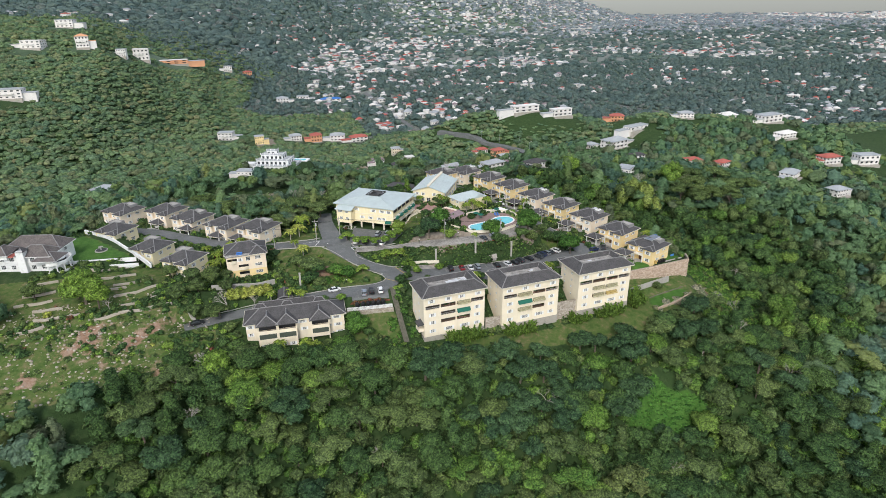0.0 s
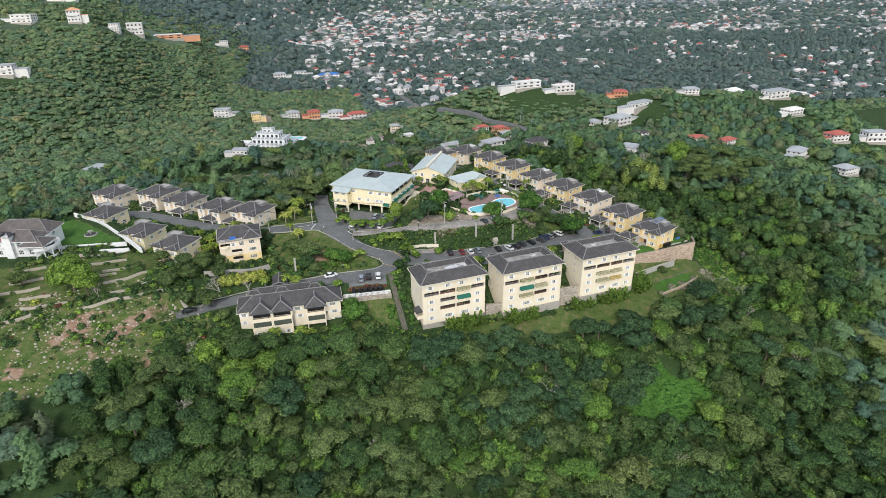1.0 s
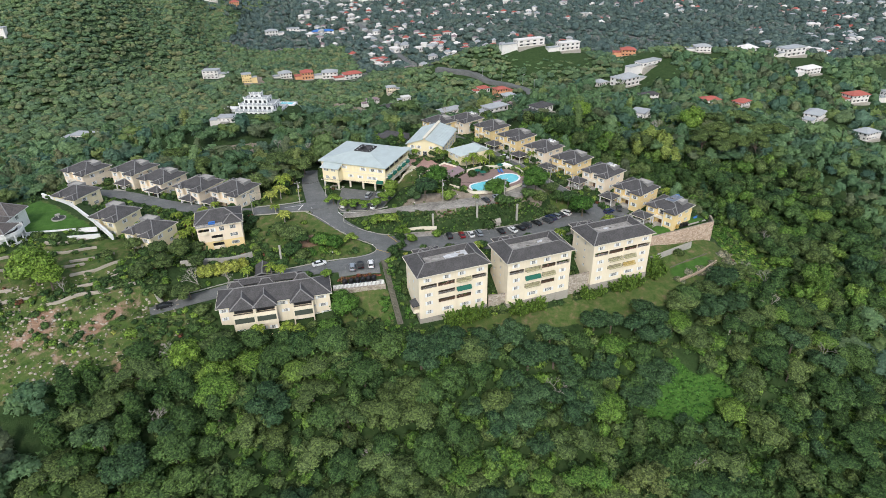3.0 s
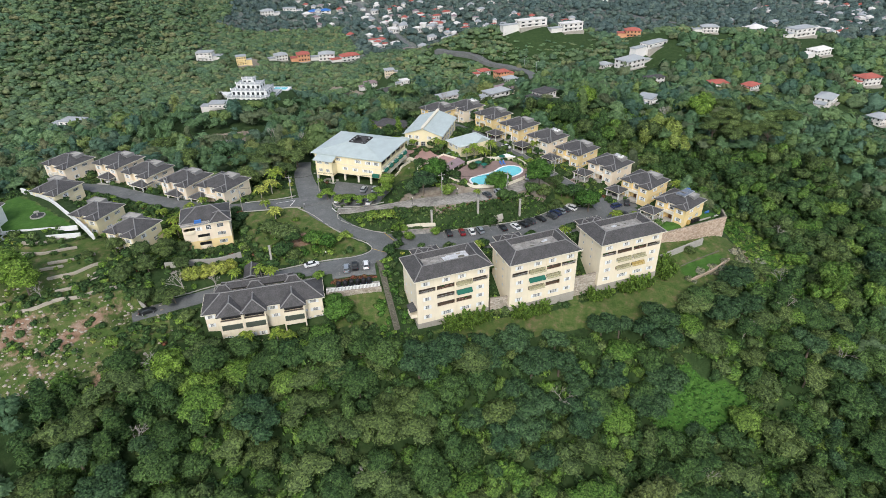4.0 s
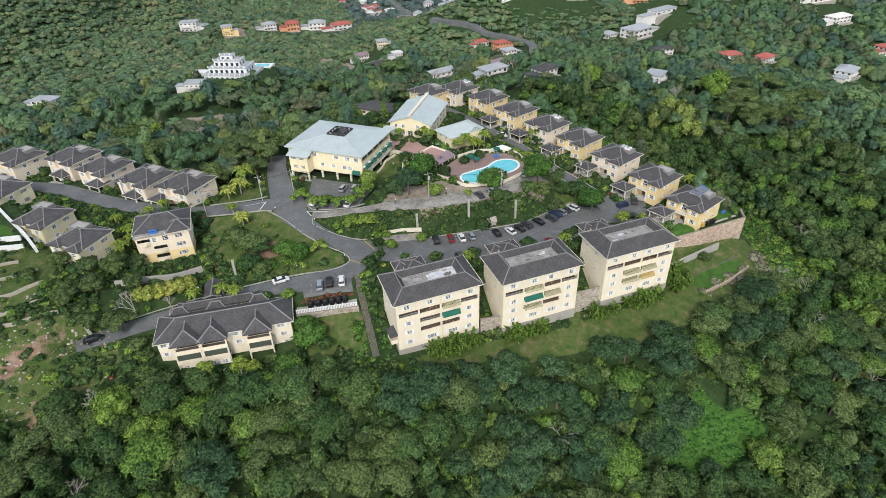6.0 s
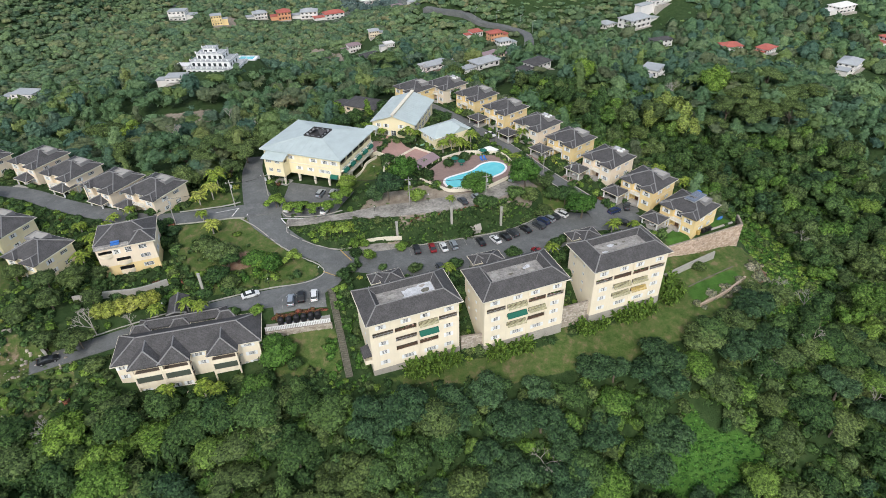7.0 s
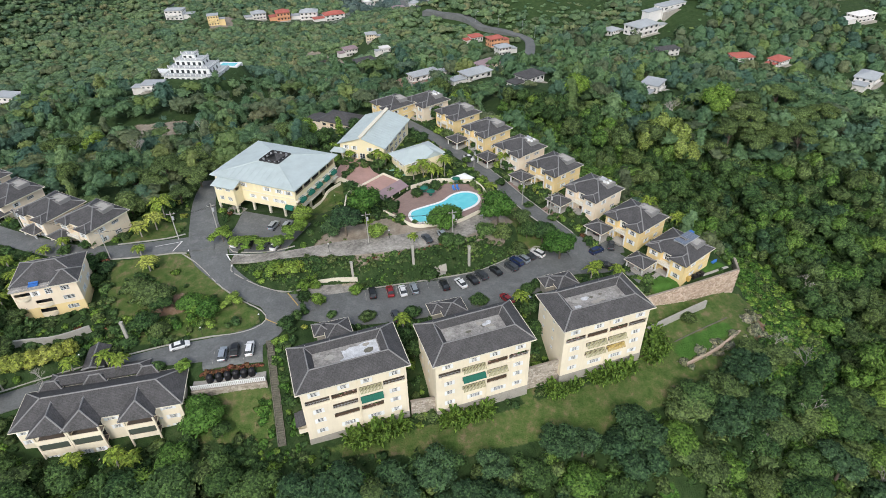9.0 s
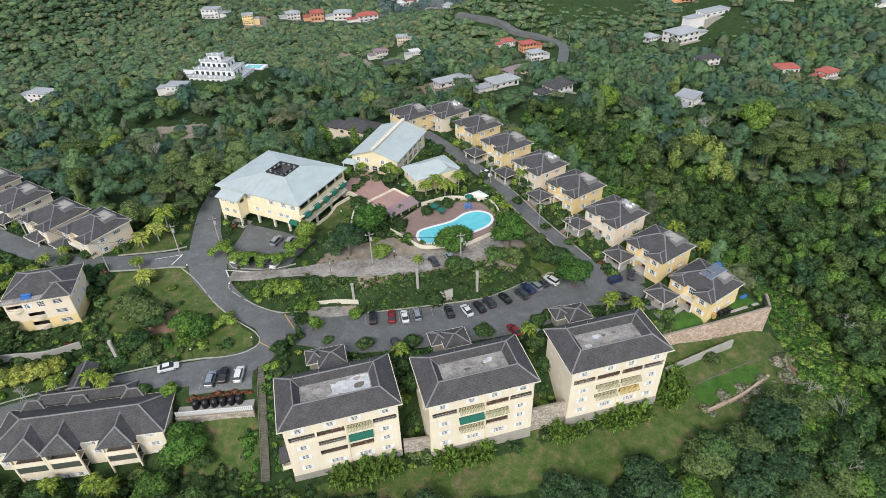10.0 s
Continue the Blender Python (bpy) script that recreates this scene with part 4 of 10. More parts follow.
def apartment_block(bx, by, bz, awnings, coat, label):
    ob = thing("apartment_block", pose(bx, by, bz, 0, 0, 5), label, "apartment block", "apartment blocks on the slope")
    W, D = 21.2, 11.8
    bays = ((0.6, 5.4), (5.8, 10.9), (11.4, 16.0), (16.3, 20.8))
    slots = []
    for k, (a, b) in enumerate(bays):
        slots.append((4, a, b))
        if k in (1, 2):
            slots += [(3, a, b), (2, a, b)]
    mid = {4: -3.95, 3: -6.75, 2: -9.5}
    holes = [((a + b) / 2, mid[s], b - a, 1.35) for s, a, b in slots]
    wins = [(2.6, -1.8, 1.25), (8.4, -1.8, 1.25), (13.0, -1.8, 1.25), (18.8, -1.8, 1.25)]
    wins += [(x, z, 1.2) for x in (2.9, 18.5) for z in (-6.75, -9.5, -12.6)] + [(8.6, -12.6, 2.3), (14.1, -12.6, 2.3)]
    holes += [(x, z, w, 1.1) for x, z, w in wins]
    sides = [(y, z, 0.75, 0.8) for y in (2.6, 7.0) for z in (-1.9, -4.3, -6.9, -9.6)]
    walls = four_walls(ob, 0, W, 0, D, -14.6, 0, "cream", (holes, sides, [(4, -1.8, 1.2, 1.1), (10, -1.8, 1.2, 1.1), (16, -1.8, 1.2, 1.1)], sides))
    for x, z, w in wins:
        window(walls[0], x, z, w, 1.1, True, 4 if w > 2 else 2, 3)
    for k in (1, 3):
        for y, z, w, h in sides:
            window(walls[k], y, z, w, h, False, 2, 2)
    for x in (4, 10, 16):
        window(walls[2], x, -1.8, 1.2, 1.1)
    part("plinth", Geo().box(-0.07, W + 0.07, -0.07, D + 0.07, -21, -14.5), M["base"], ob, "grey concrete plinth on the slope")
    # balconies set back behind the front, with their floors, back walls and doors
    for s in (2, 3, 4):
        z = mid[s]
        xs = (0.3, 20.9) if s == 4 else (5.6, 16.2)
        # floor, back and ceiling carry the recess's shade in their dark colour
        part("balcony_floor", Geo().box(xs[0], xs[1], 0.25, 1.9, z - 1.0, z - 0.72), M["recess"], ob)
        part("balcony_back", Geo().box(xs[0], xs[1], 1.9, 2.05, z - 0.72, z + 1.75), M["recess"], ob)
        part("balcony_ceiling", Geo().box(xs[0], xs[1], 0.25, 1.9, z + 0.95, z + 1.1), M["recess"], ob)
    for s, a, b in slots:
        z = mid[s]
        part("balcony_door", Geo().box((a + b) / 2 - 1.0, (a + b) / 2 + 1.0, 1.84, 1.9, z - 0.72, z + 1.3), M["screen"], ob, "dark glazed balcony door")
        rail = Geo().box(a, b, 0.06, 0.12, z - 0.08, z - 0.02)
        for i in range(int((b - a) / 0.3)):
            rail.box(a + 0.1 + i * 0.3, a + 0.15 + i * 0.3, 0.07, 0.11, z - 0.67, z - 0.08)
        part("railing", rail, M["rail"] if (s + int(a)) % 2 else M["steel"], ob)
    # party wall between the balconies
    part("downpipe", Geo().tube((11.15, -0.1, -14.5), (11.15, -0.1, -0.2), 0.09, 0.09, 8), M["cream"], ob)
    part("string_course", Geo().box(0.0, W, -0.06, 0, -5.32, -5.2), M["cream"], ob)
    for bay, s, style in awnings:
        a, b = bays[bay]
        awning(ob, a, b, mid[s] + 0.75, style)
    # hipped roof round a sunken flat deck
    o, q, hz = 0.75, 3.4, 2.3
    out = [(-o, -o), (W + o, -o), (W + o, D + o), (-o, D + o)]
    rim = [(-o + q, -o + q), (W + o - q, -o + q), (W + o - q, D + o - q), (-o + q, D + o - q)]
    inn = [(-o + 4.7, -o + 4.5), (W + o - 4.7, -o + 4.5), (W + o - 4.7, D + o - 4.5), (-o + 4.7, D + o - 4.5)]
    r = Geo()
    for i in range(4):
        j = (i + 1) % 4
        r.face([(*out[i], 0), (*out[j], 0), (*rim[j], hz), (*rim[i], hz)])
        r.face([(*rim[i], hz), (*rim[j], hz), (*inn[j], 0.9), (*inn[i], 0.9)])
        r.face([(*out[i], -0.16), (*out[j], -0.16), (*out[j], 0), (*out[i], 0)])
    r.face([(*p, -0.16) for p in out][::-1])
    roof = part("roof", r, M["roof"], ob, "dark tiled hip roof round a sunken deck")
    part("roof_deck", Geo().box(inn[0][0] - 0.05, inn[1][0] + 0.05, inn[0][1] - 0.05, inn[2][1] + 0.05, 0.7, 0.93), M["flat"], roof, "weathered grey flat roof deck")
    if coat:
        part("roof_coating", Geo().prism([(8.6, inn[0][1] + 0.3), (10.4, inn[0][1] + 0.15), (11.2, inn[0][1] + 0.5), (13.6, inn[0][1] + 0.1), (inn[1][0] - 0.2, inn[0][1] + 0.15), (inn[1][0] - 0.15, inn[2][1] - 0.2), (14.2, inn[2][1] - 0.3), (13.1, inn[2][1] - 0.9), (11.4, inn[2][1] - 0.7), (10.6, inn[2][1] - 1.3), (9.7, inn[2][1] - 1.1), (9.9, inn[0][1] + 1.2)], 0.9, 0.945), M["flatwhite"], roof, "peeling white roof coating")
    pr = random.Random(int(bx * 10) + 3)
    for k in range(9):                          # old repairs and puddle stains on the deck
        px, py, pw = pr.uniform(inn[0][0] + 1.2, inn[1][0] - 1.2), pr.uniform(inn[0][1] + 0.8, inn[2][1] - 0.8), pr.uniform(0.5, 1.3)
        ring = [(min(inn[1][0], max(inn[0][0], px + pw * q * math.cos(t))), min(inn[2][1], max(inn[0][1], py + 0.6 * pw * q * math.sin(t)))) for t, q in [(a * 0.785, pr.uniform(0.6, 1.2)) for a in range(8)]]
        part("roof_patch", Geo().prism(ring, 0.9, 0.936 + 0.002 * k), M[("flatwhite", "base", "moss", "concrete")[k % 4]], roof)
    for i in range(4):
        j = (i + 1) % 4
        part("ridge_cap", cap((*out[i], 0.02), (*rim[i], hz + 0.02)), M["ridge"], roof)
        part("ridge_cap", cap((*rim[i], hz + 0.02), (*rim[j], hz + 0.02), 0.13), M["ridge"], roof)
        part("valley", cap((*rim[i], hz + 0.01), (*inn[i], 0.95), 0.1), M["ridge"], roof)
    part("gutter", Geo().box(-o - 0.12, W + o + 0.12, -o - 0.14, -o, -0.2, 0.0).box(-o - 0.14, -o, -o, D + o, -0.2, 0.0).box(W + o, W + o + 0.14, -o, D + o, -0.2, 0.0), M["trim"], roof)
    for x in (3, 8, 14, 18):
        part("vent_pipe", Geo().tube((x, D - 1.6, 0.5), (x, D - 1.6, 1.9), 0.06, 0.06, 6), M["steel"], roof)
    # entrance roofs on the uphill side
    for x0, x1, y0, y1, z in ((7.8, 13.8, D + 5.2, D + 10.8, -4.5), (5.4, 9.4, D + 7.2, D + 11.5, -4.8), (4.0, 18.5, D + 0.9, D + 4.6, -4.8)):
        hip_roof(ob, x0, x1, y0, y1, z, 1.2)
    part("porch_wall", Geo().box(8.4, 13.2, D + 4.05, D + 10.2, -9.6, -4.6).box(6.0, 8.36, D + 7.8, D + 10.9, -9.8, -4.9).box(4.6, 18, D + 0.02, D + 4.0, -9.6, -4.9), M["base"], ob)
    return ob


block_ = apartment_block(*BLOCKS[0], [(2, 4, "louvre2"), (2, 3, "green")], True, "five-storey cream apartment block with dark hip roof and one green awning")
bay_ = part("side_balcony", Geo().box(-1.7, -0.02, 0.4, 3.6, -12.4, -12.1).box(-1.7, -1.55, 0.4, 3.6, -12.1, -11.2).box(-1.55, -0.02, 0.4, 0.55, -12.1, -11.2), M["cream"], block_, "small balcony on the end wall")
part("canopy", Geo().prism([(-2.0, 0.1), (-0.02, 0.1), (-0.02, 3.9), (-2.0, 3.9)], -9.9, lambda x, y: -9.4 + 0.3 * x), M["roof"], bay_, "dark lean-to canopy")
apartment_block(*BLOCKS[1], [(1, 4, "louvre2"), (1, 3, "green"), (1, 2, "louvre2"), (2, 3, "louvre2")], False,
                "five-storey cream apartment block with slatted and green awnings")
apartment_block(*BLOCKS[2], [(1, 3, "louvre2"), (2, 3, "louvre2"), (1, 2, "louvre2"), (2, 2, "louvre")], False,
                "five-storey cream apartment block above the end lawn")


# ---------------------------------------------------------------- two-storey houses
def house(m, paint, label, group, deck=True, w=11.4, d=10.2, mirror=False, extra=True):
    """A hip-roofed house of two storeys; origin on the ground at its centre, front towards -y."""
    ob = thing("house", m, label, "house", group)
    x0, x1, y0, y1 = -w / 2, w / 2, -d / 2, d / 2
    Z = 5.9
    L, R = x0 + 3.9, x1 - 4.1
    side = [(2.4, 4.35, 1.1, 1.1), (6.6, 4.5, 2.0, 0.9), (2.4, 1.5, 1.1, 1.1), (6.6, 1.5, 1.8, 1.2)]
    back = [(2.5, 4.4, 1.2, 1.1), (6, 4.4, 1.2, 1.1), (9, 4.4, 1.2, 1.1), (3, 1.4, 1.8, 1.3), (8, 1.4, 1.8, 1.3)]
    fmid = [(w / 2 - 0.2, 4.35, 1.5, 1.8), (w / 2 - 0.2, 1.15, 1.2, 2.1)]
    walls = four_walls(ob, x0, x1, y0, y1, -1.2, Z, paint, (fmid, side, back, side))
    for k in (1, 3):
        for x, z, a, b in side:
            window(walls[k], x, z, a, b, a < 1.5, 2 if a < 1.5 else 4, 2)
    for x, z, a, b in back:
        window(walls[2], x, z, a, b, True)
    window(walls[0], *fmid[0][:2], 1.5, 1.8, True, 3, 2)
    part("door", Geo().box(-0.6, 0.6, 0.05, 0.1, -1.05, 1.05).box(0.4, 0.5, -0.0, 0.05, -0.05, 0.05), M["rail"], walls[0], "brown front door", pose(fmid[1][0], 0, fmid[1][1]))
    # the two front wings
    for a, b, out_ in ((x0, L, 1.0), (R, x1, 1.5)):
        hw = b - a
        hole = [(hw / 2, 4.35, 1.35, 1.25), (hw / 2, 1.5, 1.35, 1.25)]
        fw = part("wing_wall", holed_wall(hw, -1.2, Z, hole), M[paint], ob, "", pose(a, y0 - out_, 0))
        for x, z, p, q in hole:
            window(fw, x, z, p, q, True, 3, 2)
        part("wing_wall", holed_wall(out_, -1.2, Z, []), M[paint], ob, "", pose(a, y0, 0, 0, 0, -90))
        part("wing_wall", holed_wall(out_, -1.2, Z, []), M[paint], ob, "", pose(b, y0 - out_, 0, 0, 0, 90))
    part("cornice", Geo().box(x0 - 0.05, x1 + 0.05, y0 - 0.05, y1 + 0.05, 2.82, 2.94), M["trim"], ob)
    part("balcony", Geo().box(L - 0.3, R + 0.3, y0 - 2.0, y0, 2.62, 2.84), M["trim"], ob)
    railing(ob, L - 0.2, R + 0.2, y0 - 1.9, 2.84)
    for x in (L - 0.15, R + 0.15):
        part("porch_post", Geo().box(x - 0.14, x + 0.14, y0 - 1.95, y0 - 1.67, -0.6, 2.62), M["white"], ob)
    part("porch_step", Geo().box(L - 0.1, R + 0.1, y0 - 2.2, y0 - 0.0, -0.7, 0.12).box(L + 0.3, R - 0.3, y0 - 2.6, y0 - 2.2, -0.7, 0.0), M["concrete"], ob)
    rf = hip_roof(ob, x0 - 0.6, x1 + 0.6, y0 - 0.6, y1 + 0.6, Z, 2.5)
    g = Geo()
    for a, b, out_ in ((x0 - 0.6, L + 0.5, 1.6), (R - 0.5, x1 + 0.6, 2.1)):
        yf = y0 - out_
        c, pk = (a + b) / 2, 1.05
        rid = (c, y0 + 1.9, Z + pk)
        g.face([(a, yf, Z), (b, yf, Z), (c, yf + 1.9, Z + pk)]).face([(b, yf, Z), (b, y0 + 1.9, Z + 0.02), rid, (c, yf + 1.9, Z + pk)])
        g.face([(a, y0 + 1.9, Z + 0.02), (a, yf, Z), (c, yf + 1.9, Z + pk), rid])
        g.face([(a, yf, Z - 0.16), (b, yf, Z - 0.16), (b, yf, Z), (a, yf, Z)]).face([(a, y0, Z - 0.16), (a, yf, Z - 0.16), (a, yf, Z), (a, y0, Z)])
        g.face([(b, yf, Z - 0.16), (b, y0, Z - 0.16), (b, y0, Z), (b, yf, Z)]).face([(a, yf, Z - 0.16), (a, y0, Z - 0.16), (b, y0, Z - 0.16), (b, yf, Z - 0.16)])
        for p, q in (((a, yf, Z), (c, yf + 1.9, Z + pk)), ((b, yf, Z), (c, yf + 1.9, Z + pk)), ((c, yf + 1.9, Z + pk), rid)):
            part("ridge_cap", cap(p, q, 0.13), M["ridge"], rf)
    part("porch_roof", g, M["roof"], rf)
    if deck:
        s = -1 if mirror else 1
        xa, xb = sorted((s * -0.6, s * 4.2))
        part("roof_deck", Geo().box(xa, xb, 0.2, 3.5, Z + 0.8, Z + 1.98), M["flat"], rf, "pale flat roof terrace")
        part("parapet", Geo().box(xa - 0.12, xb + 0.12, 0.08, 0.2, Z + 1.5, Z + 2.14).box(xa - 0.12, xa, 0.2, 3.5, Z + 0.8, Z + 2.14).box(xb, xb + 0.12, 0.2, 3.5, Z + 0.8, Z + 2.14).box(xa - 0.12, xb + 0.12, 3.5, 3.62, Z + 0.8, Z + 2.06), M["ridge"], rf)
        part("roof_coating", Geo().prism([(xa + 0.5, 0.7), (xb - 0.4, 0.5), (xb - 0.6, 3.1), (xa + 1.0, 3.2)], Z + 1.97, Z + 1.995), M["concrete"], rf, "patch of pale roof coating")
        if extra:
            part("water_heater", Geo().tube((xa + 0.6, 2.7, Z + 2.3), (xa + 2.2, 2.7, Z + 2.3), 0.25, 0.25, 10).box(xa + 0.5, xa + 2.3, 1.5, 2.6, Z + 2.0, Z + 2.1), M["steel"], rf, "rooftop solar water heater")
            for k, (u, v) in enumerate(((2.9, 1.0), (3.8, 1.3), (3.5, 2.8))):
                part("air_conditioner", Geo().box(xa + u - 0.4, xa + u + 0.4, v - 0.2, v + 0.2, Z + 1.98, Z + 2.6 - 0.1 * k).tube((xa + u, v - 0.2, Z + 2.28), (xa + u, v - 0.22, Z + 2.28), 0.22, 0.22, 8), M["white"], rf, "white air conditioning unit")
    return ob


def carport(m, label, group, w=6.2, d=5.6):
    ob = thing("carport", m, label, "carport", group)
    for x in (-w / 2 + 0.7, w / 2 - 0.7):
        for y in (-d / 2 + 0.6, d / 2 - 0.6):
            part("post", Geo().box(x - 0.16, x + 0.16, y - 0.16, y + 0.16, -0.9, 2.6).box(x - 0.22, x + 0.22, y - 0.22, y + 0.22, 2.3, 2.5), M["white"], ob)
    hip_roof(ob, -w / 2, w / 2, -d / 2, d / 2, 2.65, 1.35)
    part("beam", Geo().box(-w / 2 + 0.4, w / 2 - 0.4, -d / 2 + 0.4, -d / 2 + 0.65, 2.25, 2.48).box(-w / 2 + 0.4, w / 2 - 0.4, d / 2 - 0.65, d / 2 - 0.4, 2.25, 2.48), M["trim"], ob)
    part("slab", Geo().box(-w / 2 + 0.2, w / 2 - 0.2, -d / 2 + 0.1, d / 2 - 0.1, -0.6, 0.06), M["concrete"], ob)
    return ob


paints_ = {"yellow": "yellow two-storey house with dark hip roof along the lane", "pale": "pale peach two-storey house with dark hip roof along the lane"}
first_ = {}
for i, (x_, y_, z_) in enumerate(LANE_HOUSES):
    p_ = "pale" if i in (2, 4, 7) else "yellow"
    m_ = pose(x_, y_, z_ - 5.9, 0, 0, -66)
    if p_ in first_:
        copy_thing(first_[p_], m_)
    else:
        first_[p_] = house(m_, p_, paints_[p_], "houses along the lane", extra=(i != 0))
cp_ = None
for x_, y_, z_ in CARPORTS:
    m_ = pose(x_, y_, z_ - 2.65, 0, 0, -66)
    cp_ = copy_thing(cp_, m_) if cp_ else carport(m_, "open carport with white posts and dark hip roof", "carports")
for x_, y_, z_ in WEST_CARPORTS:
    copy_thing(cp_, pose(x_, y_, z_ - 2.65, 0, 0, -42))
w_ = None
for x_, y_, z_ in WEST_HOUSES:
    m_ = pose(x_, y_, z_ - 5.9, 0, 0, -42)
    w_ = copy_thing(w_, m_) if w_ else house(m_, "pale", "pale peach house joined in a terrace, dark hip roof", "houses on the upper road", True, 12.4, 10.6, False, False)
s_ = None
for x_, y_, z_ in SOUTH_HOUSES:
    m_ = pose(x_, y_, z_ - 5.9, 0, 0, -36)
    s_ = copy_thing(s_, m_) if s_ else house(m_, "butter", "butter-yellow house with a roof terrace above the bank", "houses above the bank", True, 10.8, 9.4, True, False)


# ---------------------------------------------------------------- three-storey corner house
def corner_house():
    ob = thing("corner_house", pose(-54.6, 49.4, 9.1, 0, 0, 3), "three-storey cream and yellow house with curved dark balconies", "house")
    x0, x1, y0, y1, Z = -6.9, 6.6, -5.6, 5.6, 8.8
    fr = [(10.8, 7.3, 1.9, 1.2), (10.8, 4.6, 2.4, 1.1), (10.8, 1.8, 2.4, 1.1), (4.6, 7.1, 1.0, 1.2), (7.4, 7.2, 1.5, 1.5)]
    sd = [(3, 7.2, 1.2, 1.1), (7.5, 7.2, 1.2, 1.1), (3, 4.4, 1.2, 1.1), (7.5, 4.4, 1.2, 1.1)]
    dark = [(2.0, 7.0, 3.2, 1.4), (5.6, 4.4, 3.4, 1.5), (5.6, 1.6, 3.4, 1.8)]
    walls = four_walls(ob, x0, x1, y0, y1, 3.1, Z, "pale", (fr[:1] + fr[1:2] + fr[3:] + dark[:2], sd, sd, sd))
    low = four_walls(ob, x0, x1, y0, y1, -2.0, 3.1, "yellow", ([fr[2], dark[2]], [], [], []))
    for x, z, a, b in (fr[0], fr[1], *fr[3:]):
        window(walls[0], x, z, a, b, a < 1.3, 3, 3)
    window(low[0], *fr[2], False, 4, 3)
    for k in (1, 2, 3):
        for x, z, a, b in sd:
            window(walls[k], x, z, a, b)
    # black block added to paint the darkness inside the openings
    part("core", Geo().box(x0 + 2, x1 - 2, y0 + 1.6, y1 - 1, -1, Z - 0.3), M["screen"], ob)
    for x, z, a, b in dark:
        g = Geo()
        n = 10
        for i in range(n):
            u0, u1 = -1 + 2 * i / n, -1 + 2 * (i + 1) / n
            p = [(x0 + x + u * a / 2, y0 - 0.9 * (1 - u * u)) for u in (u0, u1)]
            g.face([(*p[0], z - b / 2 - 0.3), (*p[1], z - b / 2 - 0.3), (*p[1], z - 0.15), (*p[0], z - 0.15)])
            g.face([(p[0][0], y0, z - b / 2 - 0.3), (p[1][0], y0, z - b / 2 - 0.3), (*p[1], z - b / 2 - 0.3), (*p[0], z - b / 2 - 0.3)])
            g.face([(p[0][0], y0 + 0.05, z - b / 2 - 0.2), (p[0][0], y0 + 0.05, z - 0.15), (p[1][0], y0 + 0.05, z - 0.15), (p[1][0], y0 + 0.05, z - b / 2 - 0.2)])
        part("balcony", g, M["cream"], ob, "curved balcony front")
    rf = hip_roof(ob, x0 - 0.6, x1 + 0.6, y0 + 1.4, y1 + 0.6, Z, 2.6)
    hip_roof(ob, 0.9, x1 + 0.7, y0 - 0.7, y0 + 5.2, Z + 0.02, 2.1)
    part("terrace", Geo().box(x0 - 0.3, 0.9, y0 - 0.4, y0 + 1.6, Z - 0.3, Z - 0.02), M["flat"], ob, "pale roof terrace")
    part("water_heater", Geo().box(-3.2, -1.2, y0 + 0.3, y0 + 1.3, Z + 0.1, Z + 0.25).tube((-3.2, y0 + 1.5, Z + 0.45), (-1.2, y0 + 1.5, Z + 0.45), 0.22, 0.22, 8), M["blue"], ob, "blue solar water heater")
    return ob


corner_house()


